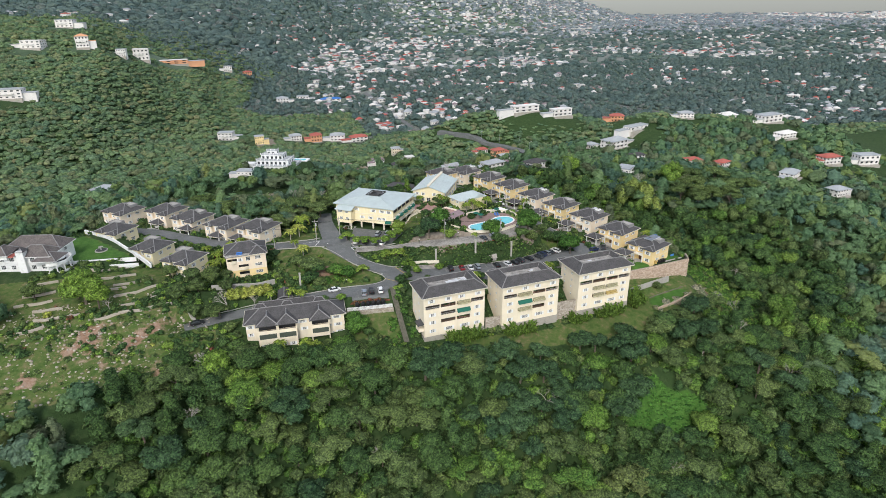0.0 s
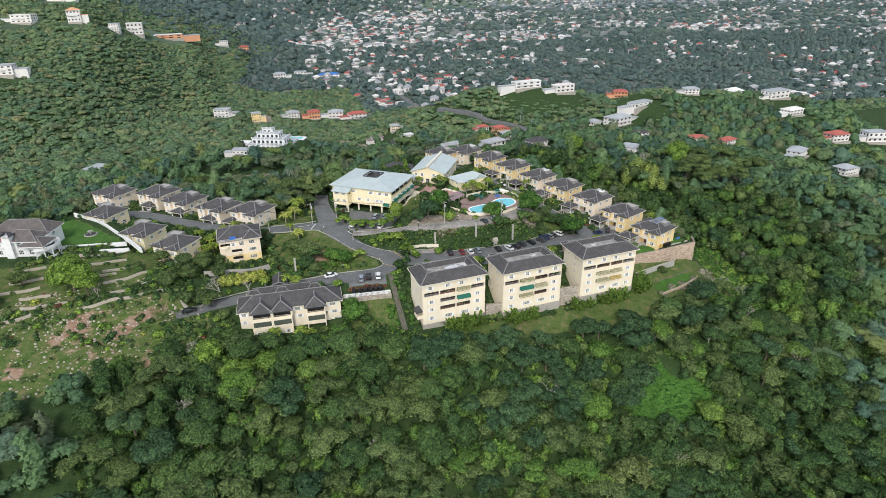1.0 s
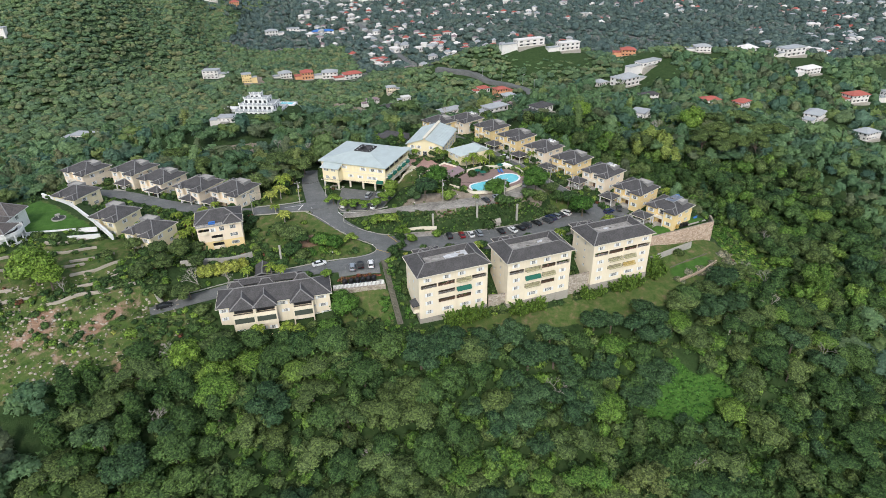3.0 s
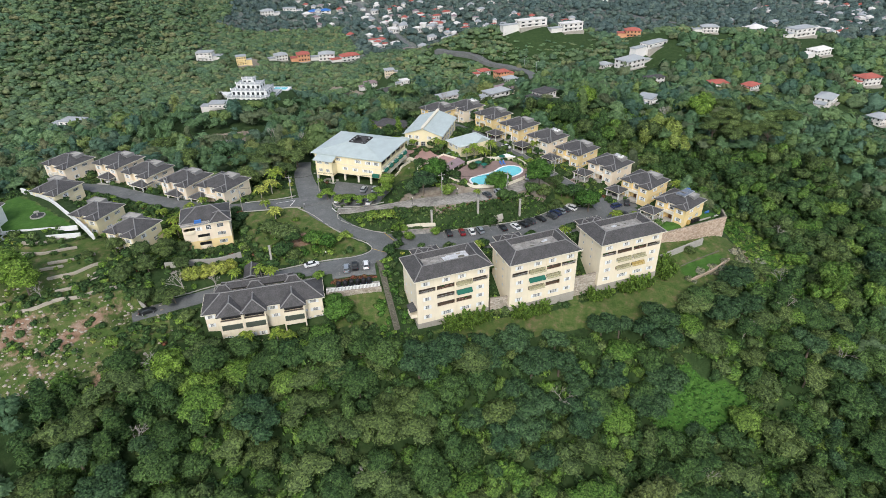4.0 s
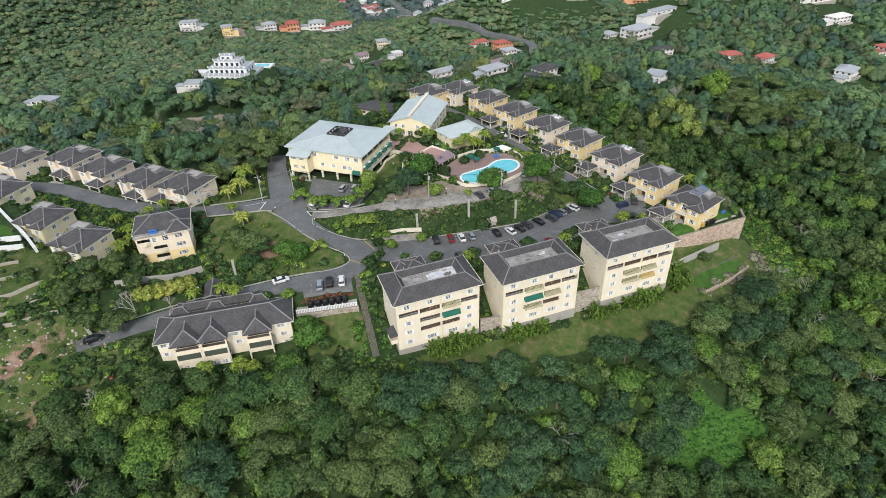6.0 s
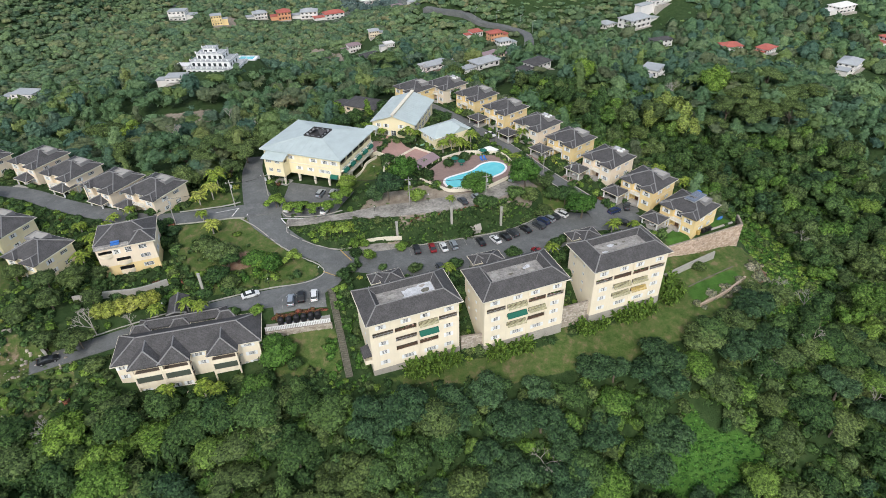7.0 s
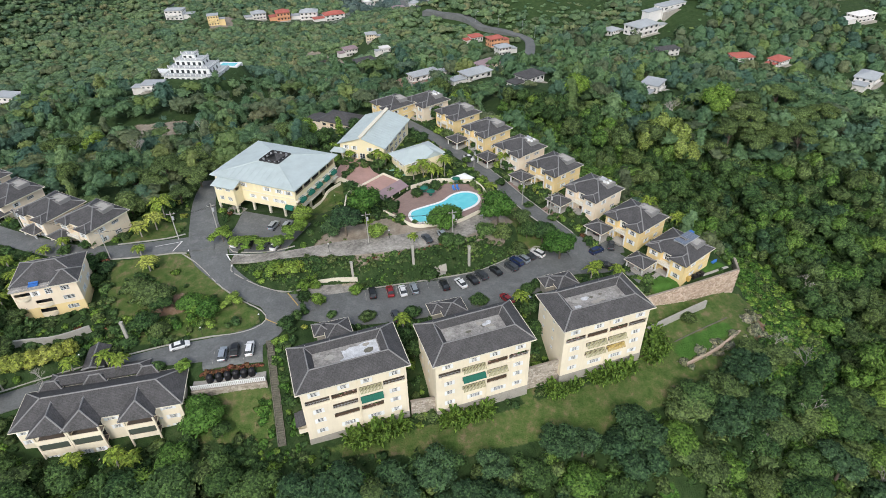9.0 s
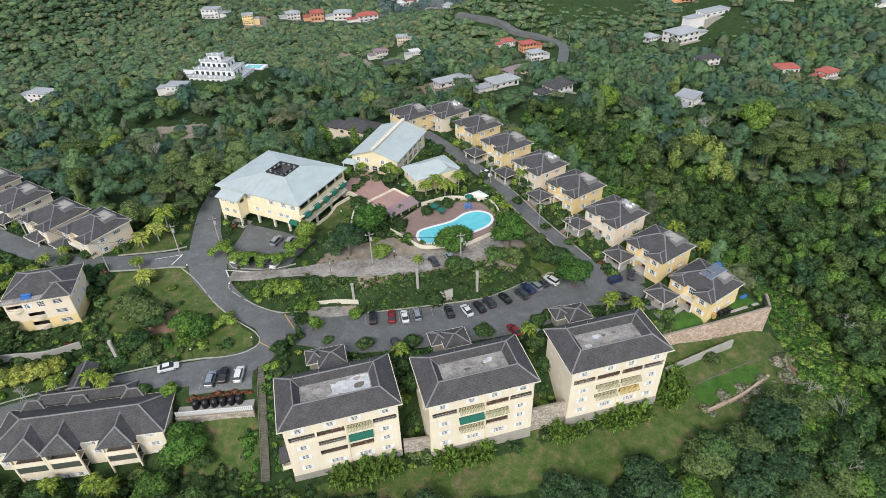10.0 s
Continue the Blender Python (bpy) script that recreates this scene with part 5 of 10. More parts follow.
# ---------------------------------------------------------------- the long row house below the road
def row_house():
    ob = thing("row_house", pose(-55.1, 11.3, -1.3, 0, 0, -2), "long cream three-storey row house with dark gabled roof", "row house")
    W, D, Z = 30.7, 8.9, 8.9
    wins = [(1.3, 7.6, 1.3, 1.0), (1.3, 4.9, 1.0, 1.0), (1.6, 1.9, 1.5, 1.3), (17.4, 7.6, 1.6, 1.0), (17.9, 5.0, 1.2, 1.0), (28.2, 7.7, 1.8, 0.9), (28.6, 5.0, 1.5, 1.0), (29.2, 2.2, 1.7, 1.1),
            (26.2, 5.0, 0.7, 0.6), (26.9, 2.2, 0.7, 0.7)]
    side = [(2.5, 7.4, 1.0, 1.0), (6.2, 7.4, 1.0, 1.0), (2.5, 4.6, 1.0, 1.0)]
    walls = four_walls(ob, 0, W, 0, D, -3, Z, "cream", (wins, side, [(x, 7.4, 1.2, 1.0) for x in (4, 9, 15, 21, 27)], side))
    for x, z, a, b in wins:
        window(walls[0], x, z, a, b, a > 0.9, 2, 3)
    for k in (1, 3):
        for x, z, a, b in side:
            window(walls[k], x, z, a, b)
    for x in (4, 9, 15, 21, 27):
        window(walls[2], x, 7.4, 1.2, 1.0)
    rf = hip_roof(ob, -0.7, W + 0.7, -0.7, D + 0.7, Z, 2.9)
    # three balcony bays with gabled roofs
    for a, b in ((3.6, 9.6), (9.7, 15.6), (20.0, 25.8)):
        o = 2.2
        g = Geo()
        for z in (2.9, 5.9):
            g.box(a, b, -o, 0, z - 0.25, z)
            g.box(a, b, -o, -o + 0.15, z, z + 0.95)
        part("balcony", g, M["cream"], ob)
        # dark floors and back panels paint in the shade under the roof
        for z in (2.905, 5.905):
            part("balcony_floor", Geo().box(a + 0.05, b - 0.05, -o + 0.17, -0.08, z, z + 0.025), M["shadedfloor"], ob, "brown-grey balcony floor, dark for the shade on it")
        part("balcony_back", Geo().box(a + 0.3, b - 0.3, -0.06, -0.01, 0.1, 2.4).box(a + 0.3, b - 0.3, -0.06, -0.01, 3.1, 5.5).box(a + 0.3, b - 0.3, -0.06, -0.01, 6.1, 8.4), M["screen"], ob, "dark panel standing in for the shaded balcony interior")
        for z, h_ in ((4.5, 0.9),):
            part("blind", Geo().box(a + 0.36, b - 0.36, -o + 0.2, -o + 0.24, z - 0.55, z + 1.1), M["blind"], ob, "dark grey-green balcony blind")
        for x in (a + 0.15, b - 0.15):
            part("post", Geo().box(x - 0.17, x + 0.17, -o + 0.02, -o + 0.34, -0.05, Z - 0.05), M["cream"], ob)
        part("terrace", Geo().box(a, b, -o - 1.5, -0.07, -9, -0.05), M["cream"], ob)
        if a < 15:      # closed ground floor
            gw = part("ground_wall", holed_wall(b - a, -1.5, 2.62, [(1.6, 1.2, 1.1, 1.1), (4.3, 1.2, 1.1, 1.1)]), M["cream"], ob, "", pose(a, -o + 0.36, 0))
            for x in (1.6, 4.3):
                window(gw, x, 1.2, 1.1, 1.1, True, 2, 3)
        # gable over the bay
        c, pk, yb = (a + b) / 2, 2.3, 3.6
        p0, p1, p2, p3 = (a - 0.5, -o - 0.6, Z), (b + 0.5, -o - 0.6, Z), (c, -o + 2.3, Z + pk), (c, yb, Z + pk)
        r = Geo().face([p0, p1, p2]).face([p1, (b + 0.5, 0.4, Z), p3, p2]).face([(a - 0.5, 0.4, Z), p0, p2, p3])
        r.face([(a - 0.5, -o - 0.6, Z - 0.18), (b + 0.5, -o - 0.6, Z - 0.18), p1, p0]).face([(a - 0.5, 0, Z - 0.18), (a - 0.5, -o - 0.6, Z - 0.18), p0, (a - 0.5, 0, Z)])
        r.face([(b + 0.5, -o - 0.6, Z - 0.18), (b + 0.5, 0, Z - 0.18), (b + 0.5, 0, Z), p1]).face([(a - 0.5, 0, Z - 0.18), (b + 0.5, 0, Z - 0.18), (b + 0.5, -o - 0.6, Z - 0.18), (a - 0.5, -o - 0.6, Z - 0.18)])
        gb = part("bay_roof", r, M["roof"], rf)
        for u, v in ((p0, p2), (p1, p2), (p2, p3)):
            part("ridge_cap", cap(u, v, 0.17), M["ridge"], gb)
        for u, v in (((a - 0.5, 0.4, Z + 0.1), p3), ((b + 0.5, 0.4, Z + 0.1), p3)):
            part("valley", cap(u, v, 0.14), M["ridge"], gb)
    # stair roofs and the covered way towards the road
    for x0, x1 in ((1.9, 6.5), (10.6, 15.2), (21.0, 25.6)):
        hip_roof(ob, x0, x1, D - 0.2, D + 2.5, 9.3, 1.3)
        part("stair_wall", Geo().box(x0 + 0.5, x1 - 0.5, D + 0.1, D + 2.2, 2, 9.1), M["cream"], ob)
    g, lines = hip_faces(3.6, 23.4, D + 0.5, D + 4.3, 9.6, 0.95)
    walk_roof = part("walk_roof", g, M["roof"], ob, "dark tiled roof of the covered walk")
    for u, v in lines:
        part("ridge_cap", cap(u, v, 0.15), M["ridge"], walk_roof)
    for k in range(9):
        part("post", Geo().box(4.0 + 2.35 * k, 4.25 + 2.35 * k, D + 3.95, D + 4.15, 5, 9.42), M["white"], ob)
    ya, yb, xa, xb, xm, ze, zr = D + 3.2, D + 9.9, 9.8, 14.4, 12.1, 10.5, 11.7
    r = Geo().face([(xa, ya, ze), (xm, ya - 0.9, zr), (xm, yb, zr), (xa, yb, ze)][::-1]).face([(xm, ya - 0.9, zr), (xb, ya, ze), (xb, yb, ze), (xm, yb, zr)][::-1])
    r.face([(xa, ya, ze - 0.2), (xb, ya, ze - 0.2), (xb, yb, ze - 0.2), (xa, yb, ze - 0.2)]).face([(xa, yb, ze - 0.2), (xb, yb, ze - 0.2), (xb, yb, ze), (xm, yb, zr), (xa, yb, ze)])
    r.face([(xa, ya, ze - 0.2), (xa, yb, ze - 0.2), (xa, yb, ze), (xa, ya, ze)]).face([(xb, yb, ze - 0.2), (xb, ya, ze - 0.2), (xb, ya, ze), (xb, yb, ze)])
    r.face([(xb, ya, ze - 0.2), (xa, ya, ze - 0.2), (xa, ya, ze), (xm, ya - 0.9, zr), (xb, ya, ze)])
    way = part("gate_roof", r, M["roof"], ob, "dark gabled roof over the drive")
    for u, v in (((xm, ya - 0.9, zr), (xm, yb, zr)), ((xa, ya, ze), (xm, ya - 0.9, zr)), ((xb, ya, ze), (xm, ya - 0.9, zr))):
        part("ridge_cap", cap(u, v, 0.2), M["ridge"], way)
    for x in (xa + 0.5, xb - 0.5):
        for y in (ya + 0.5, yb - 0.5):
            part("post", Geo().box(x - 0.15, x + 0.15, y - 0.15, y + 0.15, 5, ze - 0.2), M["white"], ob)
    return ob


row_house()


# ---------------------------------------------------------------- the club building
def club_house():
    ob = thing("club_house", pose(-18.2, 81.0, 11.9, 0, 0, -36), "yellow three-storey club house with pale sheet roof on pillars", "club house")
    W, D, Z = 26.6, 21.3, 9.9
    z1, z2 = 3.0, 6.4
    band = [(x, 8.1, 1.5, 1.1) for x in (9.6, 17.6, 21.6, 24.6)] + [(x, 4.9, 1.2, 1.0) for x in (3.0, 12.2, 16.2, 20.2, 22.2)]
    gal = [(y, 8.2, 3.6, 1.7) for y in (2.4, 6.6, 10.8, 15.0, 19.0)] + [(y, 4.8, 3.6, 1.6) for y in (2.4, 6.6, 10.8, 15.0, 19.0)]
    bk = [(x, z, 1.4, 1.1) for x in (3, 8, 13, 18, 23) for z in (8.1, 4.9)]
    walls = four_walls(ob, 0, W, 0, D, z1, Z, "butter", (band, gal, bk, bk[:8]))
    for x, z, a, b in band:
        window(walls[0], x, z, a, b, True, 3, 3)
    for x, z, a, b in bk:
        window(walls[2], x, z, a, b)
    for x, z, a, b in bk[:8]:
        window(walls[3], x, z, a, b)
    part("floor_slab", Geo().box(0.1, W - 0.1, 0.1, D - 0.1, z1 - 0.35, z1 - 0.0).box(0.25, W - 1.9, 0.25, D - 0.25, z2 - 0.5, z2 - 0.2), M["butter"], ob)
    part("gallery_wall", Geo().box(W - 2.2, W - 2.0, 0.3, D - 0.3, z1, Z - 0.2), M["screen"], ob, "dark glazing behind the gallery")
    part("gallery_floor", Geo().box(W - 2.0, W + 0.7, -0.02, D, z2 - 0.75, z2 - 0.55).box(W - 0.2, W + 0.7, -0.02, D, z1 - 0.2, z1), M["trim"], ob)
    for y, z, a, b in gal:
        railing(ob, y - a / 2, y + a / 2, W + 0.6, (z2 - 0.55) if z > 6 else z1, 0.9, "white", 0.4, "y")
        if z < 6:
            n = 10
            g = Geo()
            for i in range(n):
                t0, t1 = math.pi / 2 * i / n, math.pi / 2 * (i + 1) / n
                q = [(W + 0.05 + 1.3 * math.sin(t), z + 0.2 + 1.1 * math.cos(t)) for t in (t0, t1)]
                g.face([(q[0][0], y - 1.2, q[0][1]), (q[1][0], y - 1.2, q[1][1]), (q[1][0], y + 1.2, q[1][1]), (q[0][0], y + 1.2, q[0][1])])
                for s in (-1.2, 1.2):
                    g.face([(W + 0.05, y + s, z + 0.2), (q[0][0], y + s, q[0][1]), (q[1][0], y + s, q[1][1])])
            part("awning", g, M["green"], ob, "round dark green awning")
    for xa in (1.2, 19.5, 23.2):
        g = Geo()
        for i in range(8):
            t0, t1 = math.pi / 2 * i / 8, math.pi / 2 * (i + 1) / 8
            q = [(-0.05 - 1.1 * math.sin(t), (7.2 if xa < 5 else 3.4) + 1.0 * math.cos(t)) for t in (t0, t1)]
            g.face([(xa, q[0][0], q[0][1]), (xa + 2.6, q[0][0], q[0][1]), (xa + 2.6, q[1][0], q[1][1]), (xa, q[1][0], q[1][1])])
            for s in (xa, xa + 2.6):
                g.face([(s, -0.05, q[1][1]), (s, q[0][0], q[0][1]), (s, q[1][0], q[1][1])])
        if xa != 19.5:
            part("awning", g, M["green"], ob, "round dark green awning")
    for x in (0.4, 6.0, 11.5, 17.0, 22.0, W - 0.4):
        for y in (0.4, 7, 14, D - 0.4):
            part("pillar", Geo().box(x - 0.28, x + 0.28, y - 0.28, y + 0.28, -0.6, z1 - 0.35), M["trim"], ob)
    part("service_room", Geo().box(7, W - 6, 9, D - 2, -0.5, z1 - 0.36), M["pale"], ob)
    part("cornice", Geo().box(-0.12, W + 0.12, -0.12, 0, z2 - 0.1, z2 + 0.12).box(-0.12, 0, 0, D, z2 - 0.1, z2 + 0.12), M["trim"], ob)
    # portico wing
    pw = [(1.6, 7.6, 2.0, 0.9), (4.6, 7.6, 1.6, 0.9)], [(2.0, 4.7, 1.4, 1.1), (4.8, 4.7, 1.4, 1.1)]
    hole = pw[0] + pw[1]
    fw = part("wing_wall", holed_wall(6.6, z1, 8.5, hole), M["butter"], ob, "", pose(2.2, -3.4, 0))
    for x, z, a, b in hole:
        window(fw, x, z, a, b, False, 3, 3)
    part("wing_wall", holed_wall(3.4, z1, 8.5, []), M["butter"], ob, "", pose(2.2, 0, 0, 0, 0, -90))
    part("wing_wall", holed_wall(3.4, z1, 8.5, [(1.7, 7.6, 1.6, 0.9)]), M["butter"], ob, "", pose(8.8, -3.4, 0, 0, 0, 90))
    part("wing_floor", Geo().box(2.25, 8.75, -3.35, 0, z1 - 0.3, z1), M["butter"], ob)
    for x in (2.5, 8.5):
        part("pillar", Geo().box(x - 0.25, x + 0.25, -3.35, -2.85, -0.6, z1 - 0.3), M["trim"], ob)
    part("porch_floor", Geo().box(1.8, 9.2, -3.9, -0.2, -0.8, 0.2), M["concrete"], ob)
    r = Geo()
    r.face([(1.6, -4.1, 8.5), (9.4, -4.1, 8.5), (9.4, 0.3, 9.75), (1.6, 0.3, 9.75)]).face([(1.6, -4.1, 8.35), (9.4, -4.1, 8.35), (9.4, -4.1, 8.5), (1.6, -4.1, 8.5)])
    r.face([(9.4, -4.1, 8.35), (9.4, 0.3, 9.6), (9.4, 0.3, 9.75), (9.4, -4.1, 8.5)]).face([(1.6, 0.3, 9.6), (1.6, -4.1, 8.35), (1.6, -4.1, 8.5), (1.6, 0.3, 9.75)])
    r.face([(1.6, -4.1, 8.35), (1.6, 0.3, 9.6), (9.4, 0.3, 9.6), (9.4, -4.1, 8.35)])
    part("wing_roof", r, M["zinc"], ob)
    # main roof with standing seams, open in the middle
    x0, x1, y0, y1, pk = -0.9, W + 0.9, -0.9, D + 0.9, 2.3
    c0, c1, d0, d1, hz = 10.4, 16.8, 7.8, 14.2, 2.0
    o = [(x0, y0), (x1, y0), (x1, y1), (x0, y1)]
    q = [(c0, d0), (c1, d0), (c1, d1), (c0, d1)]
    r = Geo()
    for i in range(4):
        j = (i + 1) % 4
        r.face([(*o[i], Z), (*o[j], Z), (*q[j], Z + hz), (*q[i], Z + hz)])
        r.face([(*o[i], Z - 0.3), (*o[j], Z - 0.3), (*o[j], Z), (*o[i], Z)])
        r.face([(*q[j], Z + hz), (*q[j], Z + 0.4), (*q[i], Z + 0.4), (*q[i], Z + hz)])
    r.face([(*p, Z - 0.3) for p in o][::-1])
    r.face([(*p, Z + 0.4) for p in q])
    rf = part("roof", r, M["zinc"], ob, "pale blue-grey sheet metal roof")
    for i in range(4):
        part("ridge_cap", cap((*o[i], Z + 0.02), (*q[i], Z + hz + 0.02), 0.08), M["zinc"], rf)
    for i in range(15):
        for y in (0, 1):
            u = x0 + (x1 - x0) * (i + 0.5) / 15
            v = min(1.0, max(0.02, 1 - abs(u - 13.6) / 14.5))
            yy, dy = (y0, 8.3 * v) if y == 0 else (y1, -8.3 * v)
            part("seam", Geo().tube((u, yy, Z + 0.02), (u, yy + dy, Z + hz * v + 0.02), 0.03, 0.03, 4), M["zinc"], rf)
    for i in range(4):
        a, b = q[i], q[(i + 1) % 4]
        dx, dy = b[0] - a[0], b[1] - a[1]
        if i in (0, 2):
            part("upstand", Geo().box(a[0] if dx > 0 else b[0], b[0] if dx > 0 else a[0], a[1] - 0.12, a[1] + 0.12, Z + 0.3, Z + hz + 0.35), M["screen"], rf)
        else:
            part("upstand", Geo().box(a[0] - 0.12, a[0] + 0.12, min(a[1], b[1]), max(a[1], b[1]), Z + 0.3, Z + hz + 0.35), M["screen"], rf)
    part("lantern_roof", hip_faces(c0 + 1.05, c1 - 1.05, d0 + 1.05, d1 - 1.05, Z + 2.25, 1.3)[0], M["roof"], rf, "dark tiled lantern roof")
    part("lantern_wall", Geo().box(c0 + 1.8, c1 - 1.8, d0 + 1.8, d1 - 1.8, Z + 0.4, Z + 2.1), M["screen"], rf)
    for i in range(12):
        t = i / 12 * 4
        k, f = int(t), t - int(t)
        a, b = q[k], q[(k + 1) % 4]
        x, y = a[0] + (b[0] - a[0]) * (f + 0.15), a[1] + (b[1] - a[1]) * (f + 0.15)
        x, y = 13.6 + (x - 13.6) * 0.86, 11.0 + (y - 11.0) * 0.86
        part("cooling_unit", Geo().box(x - 0.3, x + 0.3, y - 0.18, y + 0.18, Z + 1.5, Z + 2.2).tube((x, y - 0.19, Z + 1.85), (x, y - 0.22, Z + 1.85), 0.22, 0.22, 10), M["greyroof"], rf, "pale grey cooling unit")
    return ob


club_house()


# ---------------------------------------------------------------- hall and cottage with pale roofs
def hall():
    ob = thing("hall", pose(18.9, 97.1, 13.4, 0, 0, -31), "butter-yellow hall with pale gabled sheet roof and raised ridge", "hall")
    W, D, Z = 15.2, 22.4, 5.4
    front = [(2.2, 4.1, 1.1, 1.2), (5.0, 4.1, 1.1, 1.2), (10.4, 4.1, 1.1, 1.2), (13.0, 4.1, 1.1, 1.2), (2.2, 1.4, 1.1, 1.4), (5.0, 1.4, 1.1, 1.4), (7.6, 1.2, 1.8, 2.4), (11.5, 1.4, 1.6, 1.4)]
    side = [(y, z, 2.4, 1.7) for y in (2.4, 6.4, 10.4, 14.4, 18.4) for z in (1.5, 4.0)]
    walls = four_walls(ob, 0, W, 0, D, -1, Z, "butter", (front, side, [], side))
    for x, z, a, b in front:
        window(walls[0], x, z, a, b, a < 1.3, 2, 3)
    for k in (1, 3):
        for y, z, a, b in side:
            window(walls[k], y, z, a, b, False, 3, 2)
    o, pk = 0.7, 2.6
    for y in (0.0, D):
        part("gable_wall", Geo().face([(0, y, Z), (W, y, Z), (W / 2, y, Z + pk - 0.1)] if y == 0 else [(W, y, Z), (0, y, Z), (W / 2, y, Z + pk - 0.1)]), M["butter"], ob)
    r = Geo()
    for s in (0, 1):
        xe, xm = (-o, W / 2) if s == 0 else (W + o, W / 2)
        a, b, c, d = (xe, -o, Z - 0.1), (xm, -o, Z + pk), (xm, D + o, Z + pk), (xe, D + o, Z - 0.1)
        top = [a, b, c, d]
        r.face(top if s else top[::-1])
        lo = [(p[0], p[1], p[2] - 0.16) for p in top]
        r.face(lo[::-1] if s else lo)
        for i in range(4):
            j = (i + 1) % 4
            r.face([lo[i], lo[j], top[j], top[i]])
    rf = part("roof", r, M["zinc"], ob, "pale blue-grey sheet metal roof")
    part("ridge_vent", Geo().box(W / 2 - 0.35, W / 2 + 0.35, -o, D + o, Z + pk - 0.2, Z + pk + 0.45), M["pale"], rf, "pale raised ridge box")
    part("ridge_vent_cap", Geo().box(W / 2 - 0.6, W / 2 + 0.6, -o - 0.2, D + o + 0.2, Z + pk + 0.45, Z + pk + 0.55), M["trim"], rf)
    for i in range(16):
        y = -o + (D + 2 * o) * (i + 0.5) / 16
        for s in (0, 1):
            xe, xm = (-o, W / 2 - 0.4) if s == 0 else (W + o, W / 2 + 0.4)
            part("seam", Geo().tube((xe, y, Z - 0.07), (xm, y, Z + pk - 0.1), 0.03, 0.03, 4), M["zinc"], rf)
    part("porch_roof", hip_faces(-2.6, 2.2, -2.4, 1.0, 3.2, 0.9)[0], M["zinc"], ob)
    part("porch_post", Geo().tube((-2.2, -2.0, -1), (-2.2, -2.0, 3.1), 0.14, 0.14, 8).tube((1.6, -2.0, -1), (1.6, -2.0, 3.1), 0.14, 0.14, 8), M["white"], ob)
    return ob


hall()


def cottage():
    ob = thing("cottage", pose(36.6, 79.0, 12.6, 0, 0, 19), "butter-yellow pool cottage with pale sheet roof and green yard walls", "cottage")
    W, D, Z = 13.6, 8.6, 5.0
    fr = [(8.6, 3.9, 1.1, 1.0), (11.6, 3.9, 1.1, 1.0), (3.0, 3.9, 1.1, 1.0), (8, 1.3, 1.4, 1.8)]
    sd = [(2.4, 3.8, 1.2, 1.0), (6.0, 3.8, 1.2, 1.0), (2.4, 1.3, 1.2, 1.2), (6.0, 1.3, 1.2, 1.2)]
    walls = four_walls(ob, 0, W, 0, D, -2, Z, "butter", (fr, sd, [], sd))
    for x, z, a, b in fr:
        window(walls[0], x, z, a, b)
    for k in (1, 3):
        for x, z, a, b in sd:
            window(walls[k], x, z, a, b)
    hip_roof(ob, -0.6, W + 0.6, -0.6, D + 0.6, Z, 2.1, "zinc", False)
    c = 9.6
    r = Geo().face([(c - 3.2, -1.2, Z), (c + 3.2, -1.2, Z), (c, -1.0, Z + 1.7)])
    r.face([(c + 3.4, -1.4, Z - 0.05), (c + 3.4, 2.2, Z), (c, 3.8, Z + 1.85), (c, -1.4, Z + 1.85)]).face([(c - 3.4, 2.2, Z), (c - 3.4, -1.4, Z - 0.05), (c, -1.4, Z + 1.85), (c, 3.8, Z + 1.85)])
    part("gable_roof", r, M["zinc"], ob)
    part("gable_wall", Geo().prism([(c - 3.0, -1.1), (c + 3.0, -1.1), (c + 3.0, 0), (c - 3.0, 0)], -2, Z - 0.06), M["butter"], ob)
    y = Geo()
    for a, b in ((0.2, 2.6), (2.6, 5.2), (5.2, 8.0)):
        y.box(-2.9, -0.02, a, a + 0.18, -2, 1.3)
        y.box(-2.9, -2.7, a, b, -2, 0.9)
    part("yard_wall", y, M["teal"], ob, "sea-green yard wall")
    part("lean_to", Geo().face([(W - 0.2, 1, 2.9), (W + 2.4, 1, 2.4), (W + 2.4, 6, 2.4), (W - 0.2, 6, 2.9)]).face([(W + 2.4, 1, 2.3), (W + 2.4, 6, 2.3), (W + 2.4, 6, 2.4), (W + 2.4, 1, 2.4)]), M["zinc"], ob)
    return ob


cottage()


# ---------------------------------------------------------------- plants
RNG = np.random.default_rng(7)


def unit(v):
    return v / (np.linalg.norm(v, axis=1)[:, None] + 1e-9)


def tufts(pts, nrm, size, rng, fan=6):
    """Tufts of pointed leaves fanning out from pts, facing nrm."""
    nrm = nrm / (np.linalg.norm(nrm, axis=1)[:, None] + 1e-9)
    c, m = np.repeat(pts, fan, 0), np.repeat(nrm, fan, 0)
    n = len(c)
    t = np.cross(m, rng.normal(size=(n, 3)))
    t /= np.linalg.norm(t, axis=1)[:, None] + 1e-9
    d = t + m * rng.uniform(-0.15, 0.7, (n, 1)) - np.array((0, 0, 0.18))
    side = np.cross(d, m) + 0.35 * rng.normal(size=(n, 3))
    side /= np.linalg.norm(side, axis=1)[:, None] + 1e-9
    L = (size * rng.uniform(0.6, 1.3, n))[:, None]
    w = L * rng.uniform(0.32, 0.6, n)[:, None]
    o = c + d * L * 0.12
    return np.stack([o - side * w, o + side * w, o + d * L], 1).reshape(-1, 3)


